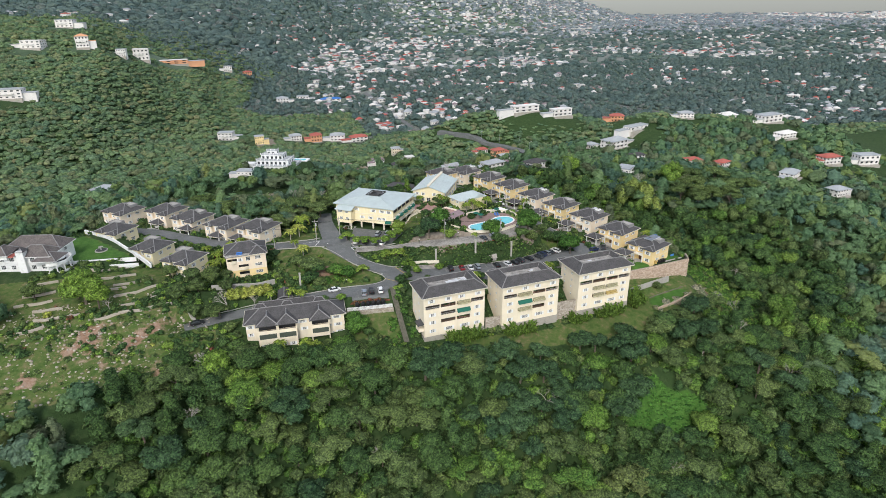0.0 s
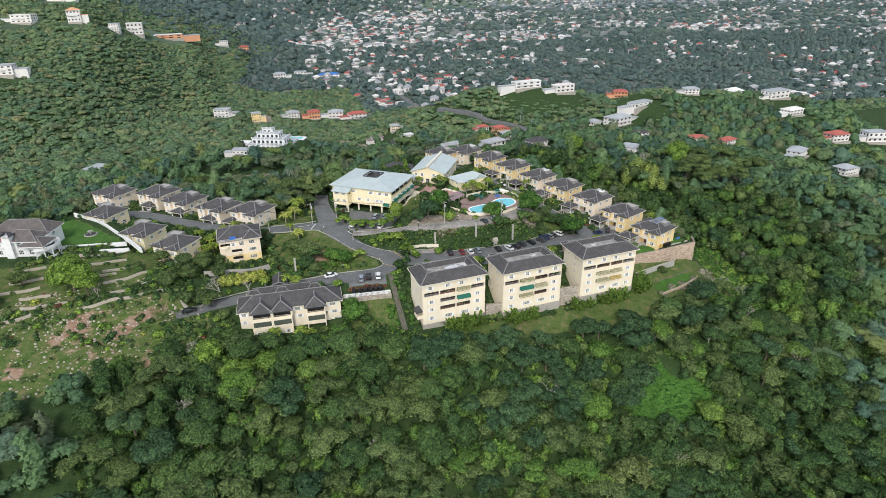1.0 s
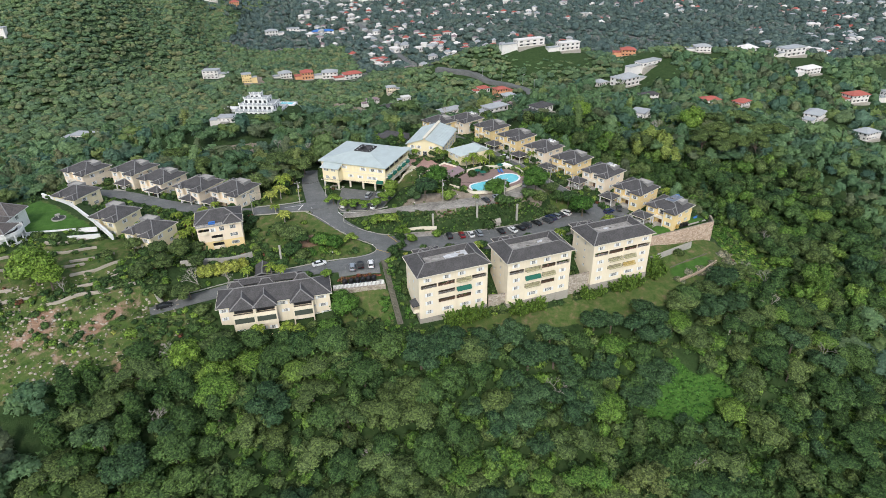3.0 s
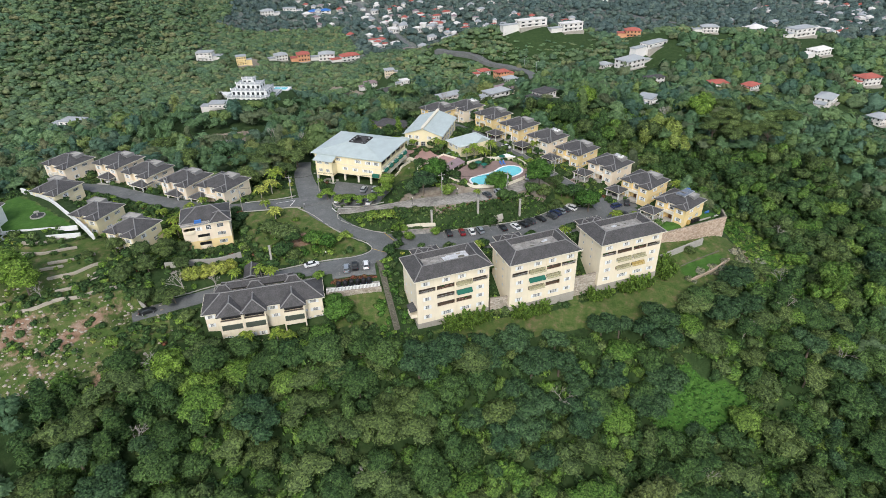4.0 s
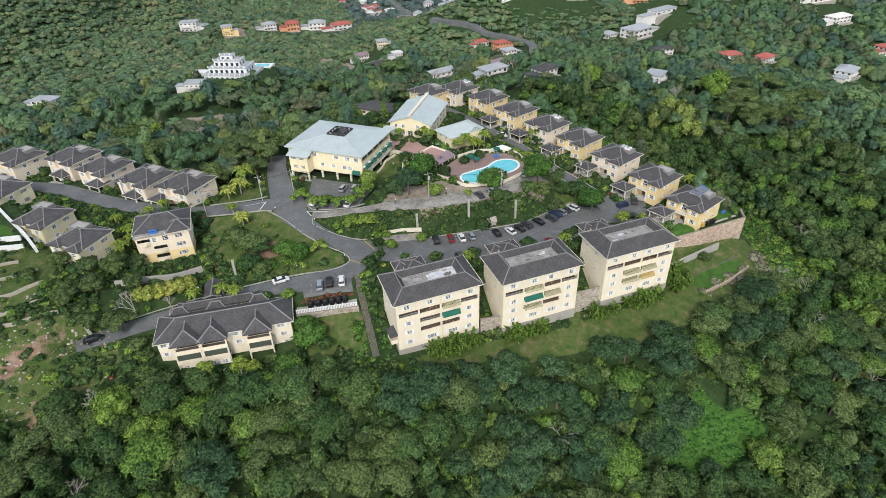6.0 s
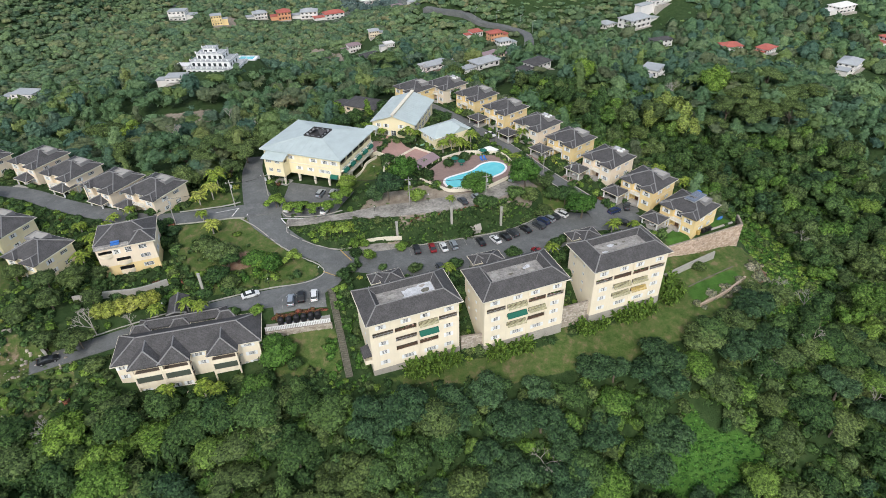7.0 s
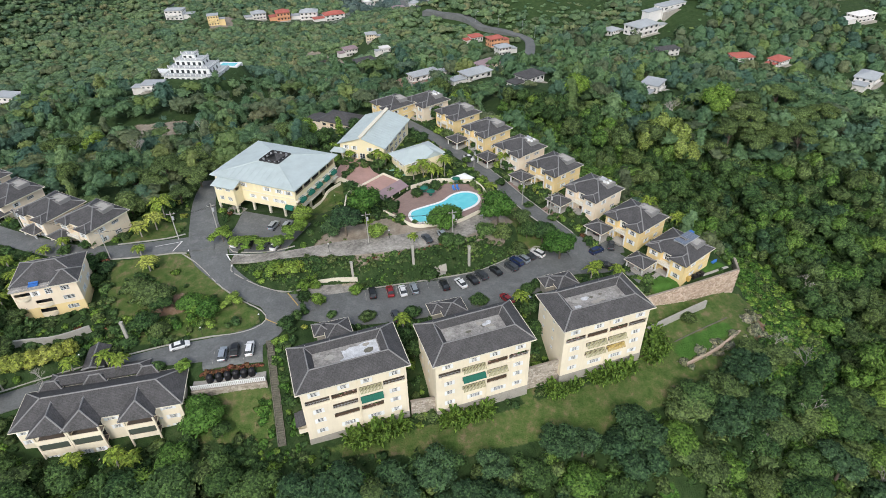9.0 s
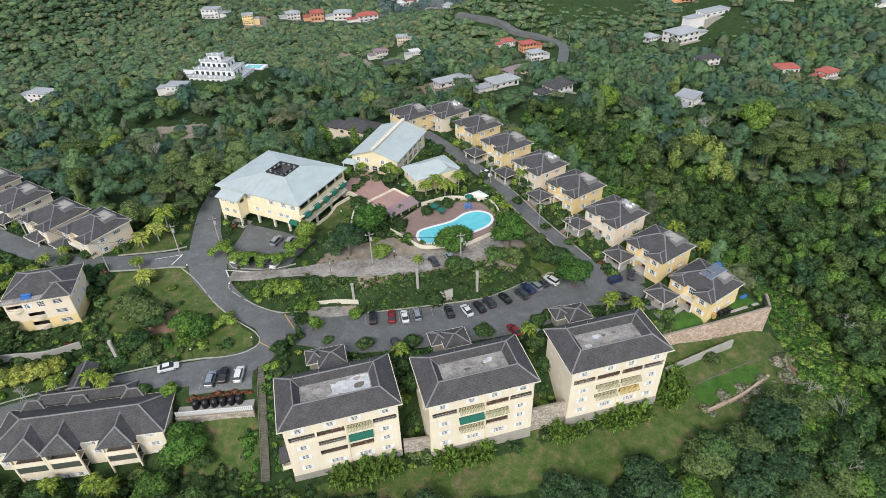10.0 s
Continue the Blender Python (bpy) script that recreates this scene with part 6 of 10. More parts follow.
def ball(c, r, u=7, v=4, rng=None, rough=0.12):
    """A rough inner mass of a crown."""
    vs = [(0, 0, -1)]
    for j in range(1, v):
        p = math.pi * j / v
        for i in range(u):
            t = 2 * math.pi * (i + 0.5 * (j % 2)) / u
            vs.append((math.sin(p) * math.cos(t), math.sin(p) * math.sin(t), -math.cos(p)))
    vs.append((0, 0, 1))
    vs = np.array(vs)
    if rng is not None:
        vs = vs * (1 + rng.uniform(-rough, rough, len(vs)))[:, None]
    f = []
    for i in range(u):
        f.append((0, 1 + (i + 1) % u, 1 + i))
        f.append((len(vs) - 1, len(vs) - 1 - u + i, len(vs) - 1 - u + (i + 1) % u))
    for j in range(v - 2):
        for i in range(u):
            a, b = 1 + j * u + i, 1 + j * u + (i + 1) % u
            f += [(a, b, b + u), (a, b + u, a + u)]
    return vs * np.array(r) + np.array(c), np.array(f)


def crown_arrays(lobes, n, size, rng, hull=0.8, u=7, v=4, low=-0.45, fan=6):
    """Leaf tufts over a cluster of rounded masses; n leaves in all."""
    n //= fan
    lobes = np.array(lobes, float)
    area = lobes[:, 3] * lobes[:, 4] + lobes[:, 3] * lobes[:, 5] + lobes[:, 4] * lobes[:, 5]
    pick = rng.choice(len(lobes), n * 3, p=area / area.sum())
    d = rng.normal(size=(n * 3, 3))
    d /= np.linalg.norm(d, axis=1)[:, None]
    d[:, 2] = np.where(d[:, 2] < low, -d[:, 2], d[:, 2])
    L = lobes[pick]
    p = L[:, :3] + d * L[:, 3:] * rng.uniform(0.78, 1.14, (n * 3, 1))
    deep = np.ones(len(p), bool)
    for k, l in enumerate(lobes):
        inn = (((p - l[:3]) / l[3:]) ** 2).sum(1) < 0.62
        deep &= ~(inn & (pick != k))
    p, d, L = p[deep][:n], d[deep][:n], L[deep][:n]
    V = tufts(p, d / L[:, 3:] * 2 + rng.normal(size=p.shape) * 0.3 + np.array((0, 0, 0.4)), size, rng, fan)
    heart = lobes[:, :3].mean(0) - np.array((0, 0, 1.0))
    around = 0.62 * unit(d / L[:, 3:]) + 0.3 * unit(p - heart) + np.array((0, 0, 0.16))
    vs, ns = [V], [np.repeat(around, fan * 3, 0)]
    for l in lobes:
        bv, bf = ball(l[:3], l[3:] * hull, u, v, rng)
        tri = bv[bf]                    # a shell of leafy patches
        mid = tri.mean(1, keepdims=True)
        tri = mid + (tri - mid) * rng.uniform(1.0, 1.25, (len(tri), 1, 1)) + (mid - l[:3]) * rng.uniform(-0.06, 0.1, (len(tri), 1, 1)) + rng.normal(size=tri.shape) * l[3:].mean() * 0.035
        bv = tri.reshape(-1, 3)
        vs.append(bv)
        ns.append(0.62 * unit((bv - l[:3]) / l[3:]) + 0.3 * unit(bv - heart) + np.array((0, 0, 0.16)))
    V, N = np.vstack(vs).reshape(-1, 3, 3), unit(np.vstack(ns)).reshape(-1, 3, 3)
    face = unit(np.cross(V[:, 1] - V[:, 0], V[:, 2] - V[:, 0]))
    flip = (face * N.sum(1)).sum(1) < 0
    V[flip], N[flip] = V[flip][:, ::-1], N[flip][:, ::-1]
    face[flip] *= -1
    N = unit((N + 0.38 * face[:, None]).reshape(-1, 3))
    return np.column_stack([V.reshape(-1, 3), N]), np.zeros((0, 4), int), np.arange(len(N)).reshape(-1, 3)


def lobes_for(kind, rng):
    """Crown masses for a tree some eight metres high."""
    out = []
    if kind == "flat":
        for i in range(9):
            a, r = rng.uniform(0, 6.28), rng.uniform(0, 4.6)
            out.append((r * math.cos(a), r * math.sin(a), 6.6 - 0.1 * r * r / 2 + rng.uniform(-0.4, 0.5), rng.uniform(1.6, 2.5), rng.uniform(1.6, 2.5), rng.uniform(0.6, 1.0)))
    elif kind == "tall":
        for i in range(6):
            a, r = rng.uniform(0, 6.28), rng.uniform(0, 1.1)
            out.append((r * math.cos(a), r * math.sin(a), 3.0 + i * 1.15, 1.75 - i * 0.12, 1.75 - i * 0.12, 1.3))
    elif kind == "clump":
        for i in range(8):
            a, r = i * 0.9 + rng.uniform(-0.3, 0.3), (0.3 if i == 0 else rng.uniform(1.5, 2.5))
            out.append((r * math.cos(a), r * math.sin(a), rng.uniform(4.4, 7.2), rng.uniform(1.1, 1.7), rng.uniform(1.1, 1.7), rng.uniform(0.9, 1.4)))
    else:
        for i in range(8):
            a, r = i * 0.85 + rng.uniform(-0.4, 0.4), (0 if i == 0 else rng.uniform(1.2, 2.3))
            out.append((r * math.cos(a), r * math.sin(a), (6.4 if i == 0 else rng.uniform(3.6, 6.2)), rng.uniform(1.4, 2.1), rng.uniform(1.4, 2.1), rng.uniform(1.2, 1.9)))
    return out


def trunk_geo(lobes, rng, top=5.0, r=0.28):
    g = Geo()
    g.tube((0, 0, -1.2), (0.1, 0.05, top * 0.55), r, r * 0.7, 7)
    g.tube((0.1, 0.05, top * 0.55), (0, 0, top), r * 0.7, r * 0.35, 6)
    for l in lobes[:6]:
        g.tube((0.1, 0.05, top * 0.5), (l[0] * 0.85, l[1] * 0.85, l[2] - 0.2), r * 0.42, r * 0.12, 5)
    return g


KINDS = ["round", "clump", "flat", "tall", "round", "clump"]
HERO = []       # full trees: crown arrays and trunks
for k_, kind_ in enumerate(KINDS):
    lb_ = lobes_for(kind_, RNG)
    n_ = {"flat": 2900, "tall": 1600}.get(kind_, 2500)
    HERO.append((crown_arrays(lb_, n_, 0.34 if kind_ != "clump" else 0.42, RNG, 0.84, 8, 5), trunk_geo(lb_, RNG, 5.6), kind_))
MID, LOW, FAR = [], [], []
for k_ in range(5):
    lb_ = lobes_for(KINDS[k_], RNG)
    MID.append(crown_arrays(lb_[:6], 760, 0.45, RNG, 0.78, 8, 5))
    LOW.append(crown_arrays(lb_[:5], 200, 0.76, RNG, 0.8, 7, 4, fan=4))
for k_ in range(5):
    FAR.append(crown_arrays([(0, 0, 4.2, 3.1, 3.0, 3.2), (1.7, 0.8, 3.6, 2.4, 2.2, 2.3)], 50, 1.2, RNG, 0.86, 6, 4))


YARD = [crown_arrays([(RNG.uniform(-2, 2), RNG.uniform(-2, 2), RNG.uniform(2.4, 4.2), RNG.uniform(1.5, 2.6), RNG.uniform(1.5, 2.6), RNG.uniform(1.5, 2.6)) for _ in range(3)], 20, 1.0, RNG, 0.9, 5, 3, fan=4) for _ in range(6)]
YARD_SMALL = [crown_arrays([(0, 0, 3.4, 3.3, 3.0, 3.2)], 12, 1.2, RNG, 0.88, 6, 4, fan=4) for _ in range(3)]
SCRUB = [crown_arrays([(RNG.uniform(-2.4, 2.4), RNG.uniform(-2.4, 2.4), RNG.uniform(3, 5.6), 1.8, 1.8, 1.5) for _ in range(5)], 340, 0.55, RNG, 0.85, 6, 4) for _ in range(5)]


def forest(name, shapes, places, mat, label, category="trees"):
    """Many crowns joined into one object; places: x, y, z, turn, width, height, tint."""
    places = np.asarray(places)
    if not len(places):
        return None
    vs, qs, ts, tint, k = [], [], [], [], 0
    which = RNG.integers(0, len(shapes), len(places))
    for s, (V, Q, T) in enumerate(shapes):
        P = places[which == s]
        if not len(P):
            continue
        c, sn = np.cos(P[:, 3])[:, None], np.sin(P[:, 3])[:, None]
        x = (V[None, :, 0] * c - V[None, :, 1] * sn) * P[:, 4:5] + P[:, 0:1]
        y = (V[None, :, 0] * sn + V[None, :, 1] * c) * P[:, 4:5] + P[:, 1:2]
        z = V[None, :, 2] * P[:, 5:6] + P[:, 2:3]
        nx_, ny_ = (V[None, :, 3] * c - V[None, :, 4] * sn) / P[:, 4:5], (V[None, :, 3] * sn + V[None, :, 4] * c) / P[:, 4:5]
        way = unit(np.stack([nx_, ny_, V[None, :, 5] / P[:, 5:6]], 2).reshape(-1, 3))
        vs.append(np.column_stack([np.stack([x, y, z], 2).reshape(-1, 3), way]))
        off = (k + np.arange(len(P)) * len(V))[:, None, None]
        qs.append((Q[None] + off).reshape(-1, 4))
        ts.append((T[None] + off).reshape(-1, 3))
        tint.append(np.repeat(P[:, 6], len(V)))
        k += len(P) * len(V)
    ob = new(name, array_mesh(name, np.vstack(vs), np.vstack(qs), np.vstack(ts), mat, np.concatenate(tint)))
    return tagged(ob, label, category, "", "stuff")


def scatter(x0, x1, y0, y1, step, rng=RNG):
    xs, ys = np.arange(x0, x1, step), np.arange(y0, y1, step)
    X, Y = np.meshgrid(xs, ys)
    X = X + (np.arange(len(ys)) % 2)[:, None] * step / 2
    X, Y = X.ravel(), Y.ravel()
    return X + rng.uniform(-0.42, 0.42, len(X)) * step, Y + rng.uniform(-0.42, 0.42, len(Y)) * step


# ---------------------------------------------------------------- houses of the valley and the town
def villa(x, y, z, rz, w, d, h, wall, roof, label, flat=False, storeys=2):
    ob = thing("villa", pose(x, y, z, 0, 0, rz), label, "house", "houses in the valley")
    holes = [(w * (i + 0.5) / 4, h / storeys * (k + 0.55), w / 9, h / storeys * 0.42) for i in range(4) for k in range(storeys)]
    sides = [(d * (i + 0.5) / 3, h / storeys * (k + 0.55), d / 8, h / storeys * 0.42) for i in range(3) for k in range(storeys)]
    walls = four_walls(ob, -w / 2, w / 2, -d / 2, d / 2, -6, h, wall, (holes, sides, [], sides), 0.3)
    for k, hs in ((0, holes), (1, sides), (3, sides)):
        for a, b, c, e in hs:
            part("window", cached(("v", c, e), lambda: Geo().box(-c / 2, c / 2, 0.12, 0.2, -e / 2, e / 2).mesh("window", M["glass"])), None, walls[k], "", pose(a, 0, b))
    f = 1 if int(x + y) % 2 else -1
    part("wing", Geo().box(f * w * 0.75 - w * 0.3, f * w * 0.75 + w * 0.3, -d * 0.32, d * 0.4, -6, h * 0.55), M[wall], ob)
    part("wing_roof", Geo().box(f * w * 0.75 - w * 0.33, f * w * 0.75 + w * 0.33, -d * 0.36, d * 0.44, h * 0.55, h * 0.55 + 0.35), M["greyroof" if flat else roof], ob)
    part("terrace", Geo().box(-w * 0.5, w * 0.5, -d * 0.5 - 2.6, -d * 0.5 - 0.02, -7, 0.15), M["base"], ob)
    part("balcony", Geo().box(-w * 0.4, w * 0.2, -d * 0.5 - 1.6, -d * 0.5, h * 0.5 - 0.12, h * 0.5 + 0.12).box(-w * 0.4, w * 0.2, -d * 0.5 - 1.6, -d * 0.5 - 1.45, h * 0.5 + 0.12, h * 0.5 + 0.9), M[wall], ob)
    if flat:
        part("roof", Geo().box(-w / 2 - 0.4, w / 2 + 0.4, -d / 2 - 0.4, d / 2 + 0.4, h, h + 0.5), M[roof], ob)
    else:
        part("roof", hip_faces(-w / 2 - 0.8, w / 2 + 0.8, -d / 2 - 0.8, d / 2 + 0.8, h, min(w, d) * 0.22)[0], M[roof], ob)
    return ob


VILLAS = [  # x, y, turn, width, depth, height, wall, roof, flat
    (54, 556, 10, 20, 12, 6, "farwhite", "redroof", 0), (30, 566, -8, 17, 12, 7, "farwhite", "greyroof", 0), (4, 566, 5, 13, 12, 8, "orange", "redroof", 0),
    (-20, 572, 12, 13, 11, 6, "farwhite", "greyroof", 0), (-61, 546, 4, 10, 9, 9, "yellow", "greyroof", 1), (-99, 582, -12, 17, 12, 9, "farwhite", "greyroof", 1)]
VILLAS2 = [(263, 324, 20, 22, 14, 7, "farwhite", "greyroof", 0), (243, 332, 20, 10, 9, 4, "farwhite", "greyroof", 0), (416, 282, 10, 18, 10, 5, "farwhite", "farwhite", 0),
           (360, 354, -20, 14, 9, 5, "farwhite", "greyroof", 0), (418, 362, 0, 17, 13, 5, "farwhite", "farwhite", 0), (214, 424, 8, 30, 9, 6, "farwhite", "farwhite", 1)]
VILLAS3 = [(250, 412, 8, 22, 9, 7, "farwhite", "farwhite", 1), (300, 384, -20, 13, 10, 6, "orange", "redroof", 0), (440, 330, 10, 26, 12, 7, "farwhite", "greyroof", 1),
           (410, 226, 0, 16, 11, 6, "farwhite", "redroof", 0), (446, 222, -10, 18, 10, 8, "farwhite", "greyroof", 1), (330, 186, 30, 15, 10, 5, "farwhite", "greyroof", 0)]
VILLAS4 = [(282, 236, -10, 12, 9, 4, "farwhite", "redroof", 0), (302, 226, 20, 11, 8, 4, "farwhite", "redroof", 0), (246, 262, 5, 14, 7, 5, "farwhite", "roof", 0),
           (166, 152, 40, 10, 8, 4, "farwhite", "greyroof", 1), (112, 168, 25, 11, 8, 4, "farwhite", "roof", 0), (337, 150, 10, 12, 9, 5, "farwhite", "greyroof", 0)]
VILLAS5 = [(147, 367, 10, 9, 8, 4.5, "farwhite", "redroof", 0), (24, 150, -40, 15, 10, 4.5, "pale", "roof", 0),
           (-62, 238, -15, 10, 7, 3.5, "farwhite", "greyroof", 1)]
VILLAS6 = [(-330, 756, -15, 26, 14, 9, "farwhite", "farwhite", 1), (-271, 748, 10, 15, 13, 14, "farwhite", "orange", 0), (-232, 770, 0, 12, 11, 9, "farwhite", "greyroof", 1),
           (-218, 826, 5, 20, 13, 15, "farwhite", "farwhite", 1), (-317, 868, -10, 24, 14, 10, "farwhite", "greyroof", 1), (-190, 905, 12, 46, 14, 6, "orange", "farwhite", 1)]
VILLAS7 = [(-299, 560, 0, 22, 14, 9, "farwhite", "greyroof", 1), (-116, 1040, 0, 14, 10, 9, "farwhite", "greyroof", 1), (-84, 1080, 0, 16, 10, 8, "orange", "redroof", 0),
           (-27, 868, 10, 18, 12, 8, "farwhite", "greyroof", 0), (8, 915, 0, 20, 12, 7, "farwhite", "greyroof", 1), (54, 894, 0, 34, 12, 5, "farwhite", "blue", 0)]
VILLAS8 = [(157, 350, 12, 11, 8, 6, "orange", "redroof", 0), (155, 326, 10, 10, 8, 6, "farwhite", "greyroof", 0), (117, 246, 25, 13, 9, 5, "pale", "mauve", 0), (95, 197, 20, 14, 8, 4, "farwhite", "greyroof", 0), (57, 341, 20, 14, 10, 6, "farwhite", "roof", 0),
           (54, 414, 15, 10, 8, 6, "farwhite", "mauve", 0), (75, 226, 20, 16, 7, 4, "farwhite", "greyroof", 0), (72, 413, 0, 8, 7, 5, "pale", "greyroof", 0), (75, 363, 10, 7, 6, 3.5, "farwhite", "farwhite", 1), (-173, 343, -25, 16, 10, 6, "farwhite", "greyroof", 1),
           (296, 342, 20, 26, 9, 4, "farwhite", "greyroof", 1)]
HOUSES, FRONT = [], [(-44, 234, 10), (158, 290, 16), (166, 304, 14), (172, 318, 14), (176, 334, 13), (168, 362, 13), (30, 440, 14), (40, 415, 12), (46, 380, 14), (62, 222, 16), (-52, 186, 14), (-16, 375, 14)]
for set_ in (VILLAS, VILLAS2, VILLAS3, VILLAS4, VILLAS5, VILLAS6, VILLAS7, VILLAS8):
    for x_, y_, rz_, w_, d_, h_, wall_, roof_, flat_ in set_:
        z_ = height1(x_, y_)
        kind_ = {"farwhite": "white", "orange": "salmon", "pale": "cream", "yellow": "yellow"}[wall_]
        cover_ = {"redroof": "red roof", "greyroof": "grey roof", "farwhite": "white roof", "roof": "dark roof", "orange": "orange roof", "mauve": "mauve roof", "blue": "blue sheet roof"}[roof_]
        villa(x_, y_, z_, rz_, w_, d_, h_, wall_, roof_, f"{kind_} walled house with {cover_} among trees", bool(flat_), 3 if h_ > 8.5 else 2 if h_ > 4.6 else 1)
        HOUSES.append((x_, y_, 0.75 * max(w_, d_) + 4))
        FRONT.append((x_ - 2, y_ - 15, 0.6 * w_ + 8))


def tiered_house():
    ob = thing("terraced_villa", pose(-43, 251, -3, 0, 0, -22), "white stepped villa with balustraded terraces", "house")
    for k, (w, d, z, h, u) in enumerate(((28, 17, -3, 4.4, 2.0), (22, 13, 1.4, 2.9, 0.5), (15, 9, 4.3, 2.8, -1.0), (7, 6, 7.1, 2.2, -2.0))):
        xa, xb, ya, yb = u - w / 2, u + w / 2, 7 - d, 7 - 0.5 * k
        part("storey_wall", Geo().box(xa, xb, ya, yb, z, z + h - 0.004), M["white"], ob)
        part("terrace", Geo().box(xa - 0.3, xb + 0.3, ya - 0.3, yb + 0.3, z + h, z + h + 0.25), M["greyroof"], ob, "grey terrace floor")
        for x in np.arange(xa, xb, 3.0):
            part("pier", Geo().box(x - 0.22, x + 0.22, ya - 0.3, ya + 0.1, z + h + 0.25, z + h + 1.35), M["white"], ob)
        railing(ob, xa, xb, ya - 0.12, z + h + 0.25, 0.95, "white", 0.6)
        railing(ob, ya, yb, xb, z + h + 0.25, 0.95, "white", 0.6, "y")
        for i in range(int(w / 3)):
            x = xa + 1.5 + i * 3
            part("window", Geo().box(x - 0.75, x + 0.75, ya - 0.05, ya - 0.01, z + h - 2.6, z + h - 0.9), M["glass"], ob)
        for i in range(int(d / 3.5)):
            y = ya + 1.8 + i * 3.5
            part("window", Geo().box(xb + 0.01, xb + 0.05, y - 0.6, y + 0.6, z + h - 2.6, z + h - 0.9), M["glass"], ob)
    part("gate_lodge", Geo().box(-20, -13, -6, -1, -4, 1.6).box(-20.4, -12.6, -6.4, -0.6, 1.6, 1.9), M["white"], ob)
    part("forecourt", Geo().box(13, 22, -9, 4, -5, -2.0), M["concrete"], ob)
    return ob


tiered_house()
HOUSES += [(-43, 251, 15), (-25, 257, 9)]
FRONT.append((-24, 244, 10))
p_ = thing("villa_pool", pose(-26, 258, -2.6, 0, 0, -20), "small turquoise pool with white surround", "pool")
part("surround", Geo().box(-6, 6, -4, 4, -2, 0), M["white"], p_)
part("water", Geo().box(-4.2, 4.2, -2.4, 2.4, -0.5, 0.03), M["water"], p_)

# the town on the plain: too many to count
TR = np.random.default_rng(21)


def town(name, n, y0, y1, spread, size, label, within=None, panes=True):
    """Low houses scattered over the plain and the foot of the hills, or within an outline."""
    y = y0 + (y1 - y0) * TR.uniform(0, 1, n * 3) ** 1.25
    x = (y + 160) * TR.uniform(-0.35, spread, n * 3)
    dens = 0.5 + 0.5 * wobble(x, y, 0.011, 4) + 0.35 * wobble(x, y, 0.035, 6)
    z = height(x, y)
    bear = np.degrees(np.arctan2(x + 38, y + 160))
    dens = dens - np.where(bear > 24, TR.uniform(0, 0.5, len(x)), 0)
    if within:
        p = np.array(within, float)
        x, y = TR.uniform(p[:, 0].min(), p[:, 0].max(), n * 12), TR.uniform(p[:, 1].min(), p[:, 1].max(), n * 12)
        z = height(x, y)
        dens, bear = 0.6 + 0.5 * wobble(x, y, 0.02, 5), 0 * x + 60
    ok = inside(x, y, within) & (dens > 0.3) if within else (dens > 0.42) & ((bear > 9) | (y > 1150)) & ((bear > 18) | (y > 560)) & (z < np.where(y > 1400, 70, -44))
    x, y, z = x[ok][:n], y[ok][:n], z[ok][:n]
    n = len(x)
    w, d, h = TR.uniform(0.7, 1.5, n) * size, TR.uniform(0.6, 1.0, n) * size, TR.choice([3.2, 3.6, 6.2, 6.5], n)
    a = TR.choice([0.1, 0.35, 0.7, 1.2], n) + TR.uniform(-0.1, 0.1, n)
    c, s = np.cos(a), np.sin(a)

    def at(u, v, zz):
        return np.stack([x + u * c - v * s, y + u * s + v * c, zz], 1)
    lo = [at(p * w / 2, q * d / 2, z - 4) for p, q in ((-1, -1), (1, -1), (1, 1), (-1, 1))]
    hi = [at(p * w / 2, q * d / 2, z + h) for p, q in ((-1, -1), (1, -1), (1, 1), (-1, 1))]
    ev = [at(p * (w / 2 + 0.6), q * (d / 2 + 0.6), z + h) for p, q in ((-1, -1), (1, -1), (1, 1), (-1, 1))]
    rise = TR.choice([0.25, 1.8, 2.2, 2.6], n)
    rd = [at(p * (w / 2 - np.where(rise < 1, 0.1, d / 2)).clip(0.3), 0 * w, z + h + rise) for p in (-1, 1)]
    body = np.stack(lo + hi, 1).reshape(-1, 3)
    k = np.arange(n)[:, None, None] * 8
    q = (np.array([(0, 1, 5, 4), (1, 2, 6, 5), (2, 3, 7, 6), (3, 0, 4, 7)])[None] + k).reshape(-1, 4)
    tagged(new(name, array_mesh(name, body, q, None, M["farwhite"])), label, "houses", "", "stuff")
    wx = []
    for f in (0.2, 0.42, 0.64, 0.86):       # window openings along the front
        wx += [at((f - 0.5) * w + o_ * w * 0.05, -d / 2 - 0.06, z + h * t_) for o_, t_ in ((-1, 0.35), (1, 0.35), (1, 0.75), (-1, 0.75))]
    k = np.arange(n)[:, None, None] * 16
    q = (np.arange(16).reshape(1, 4, 4) + k).reshape(-1, 4)
    if panes:
        tagged(new(name + "_windows", array_mesh(name, np.stack(wx, 1).reshape(-1, 3), q, None, M["glass"])), "dark windows of the town houses", "windows", "", "stuff")
    pick = TR.choice(4, n, p=[0.26, 0.4, 0.2, 0.14])
    for m_, mat_ in enumerate(("farwhite", "greyroof", "redroof", "mauve")):
        sel = pick == m_
        v = np.stack([e[sel] for e in ev] + [r[sel] for r in rd], 1).reshape(-1, 3)
        k = np.arange(sel.sum())[:, None, None] * 6
        qq = (np.array([(0, 1, 5, 4), (2, 3, 4, 5)])[None] + k).reshape(-1, 4)
        tt = (np.array([(1, 2, 5), (3, 0, 4)])[None] + k).reshape(-1, 3)
        tagged(new(name + "_roofs", array_mesh(name, v, qq, tt, M[mat_])), "roofs of the town houses", "roofs", "", "stuff")
    return np.column_stack([x, y, 0.6 * np.maximum(w, d)])


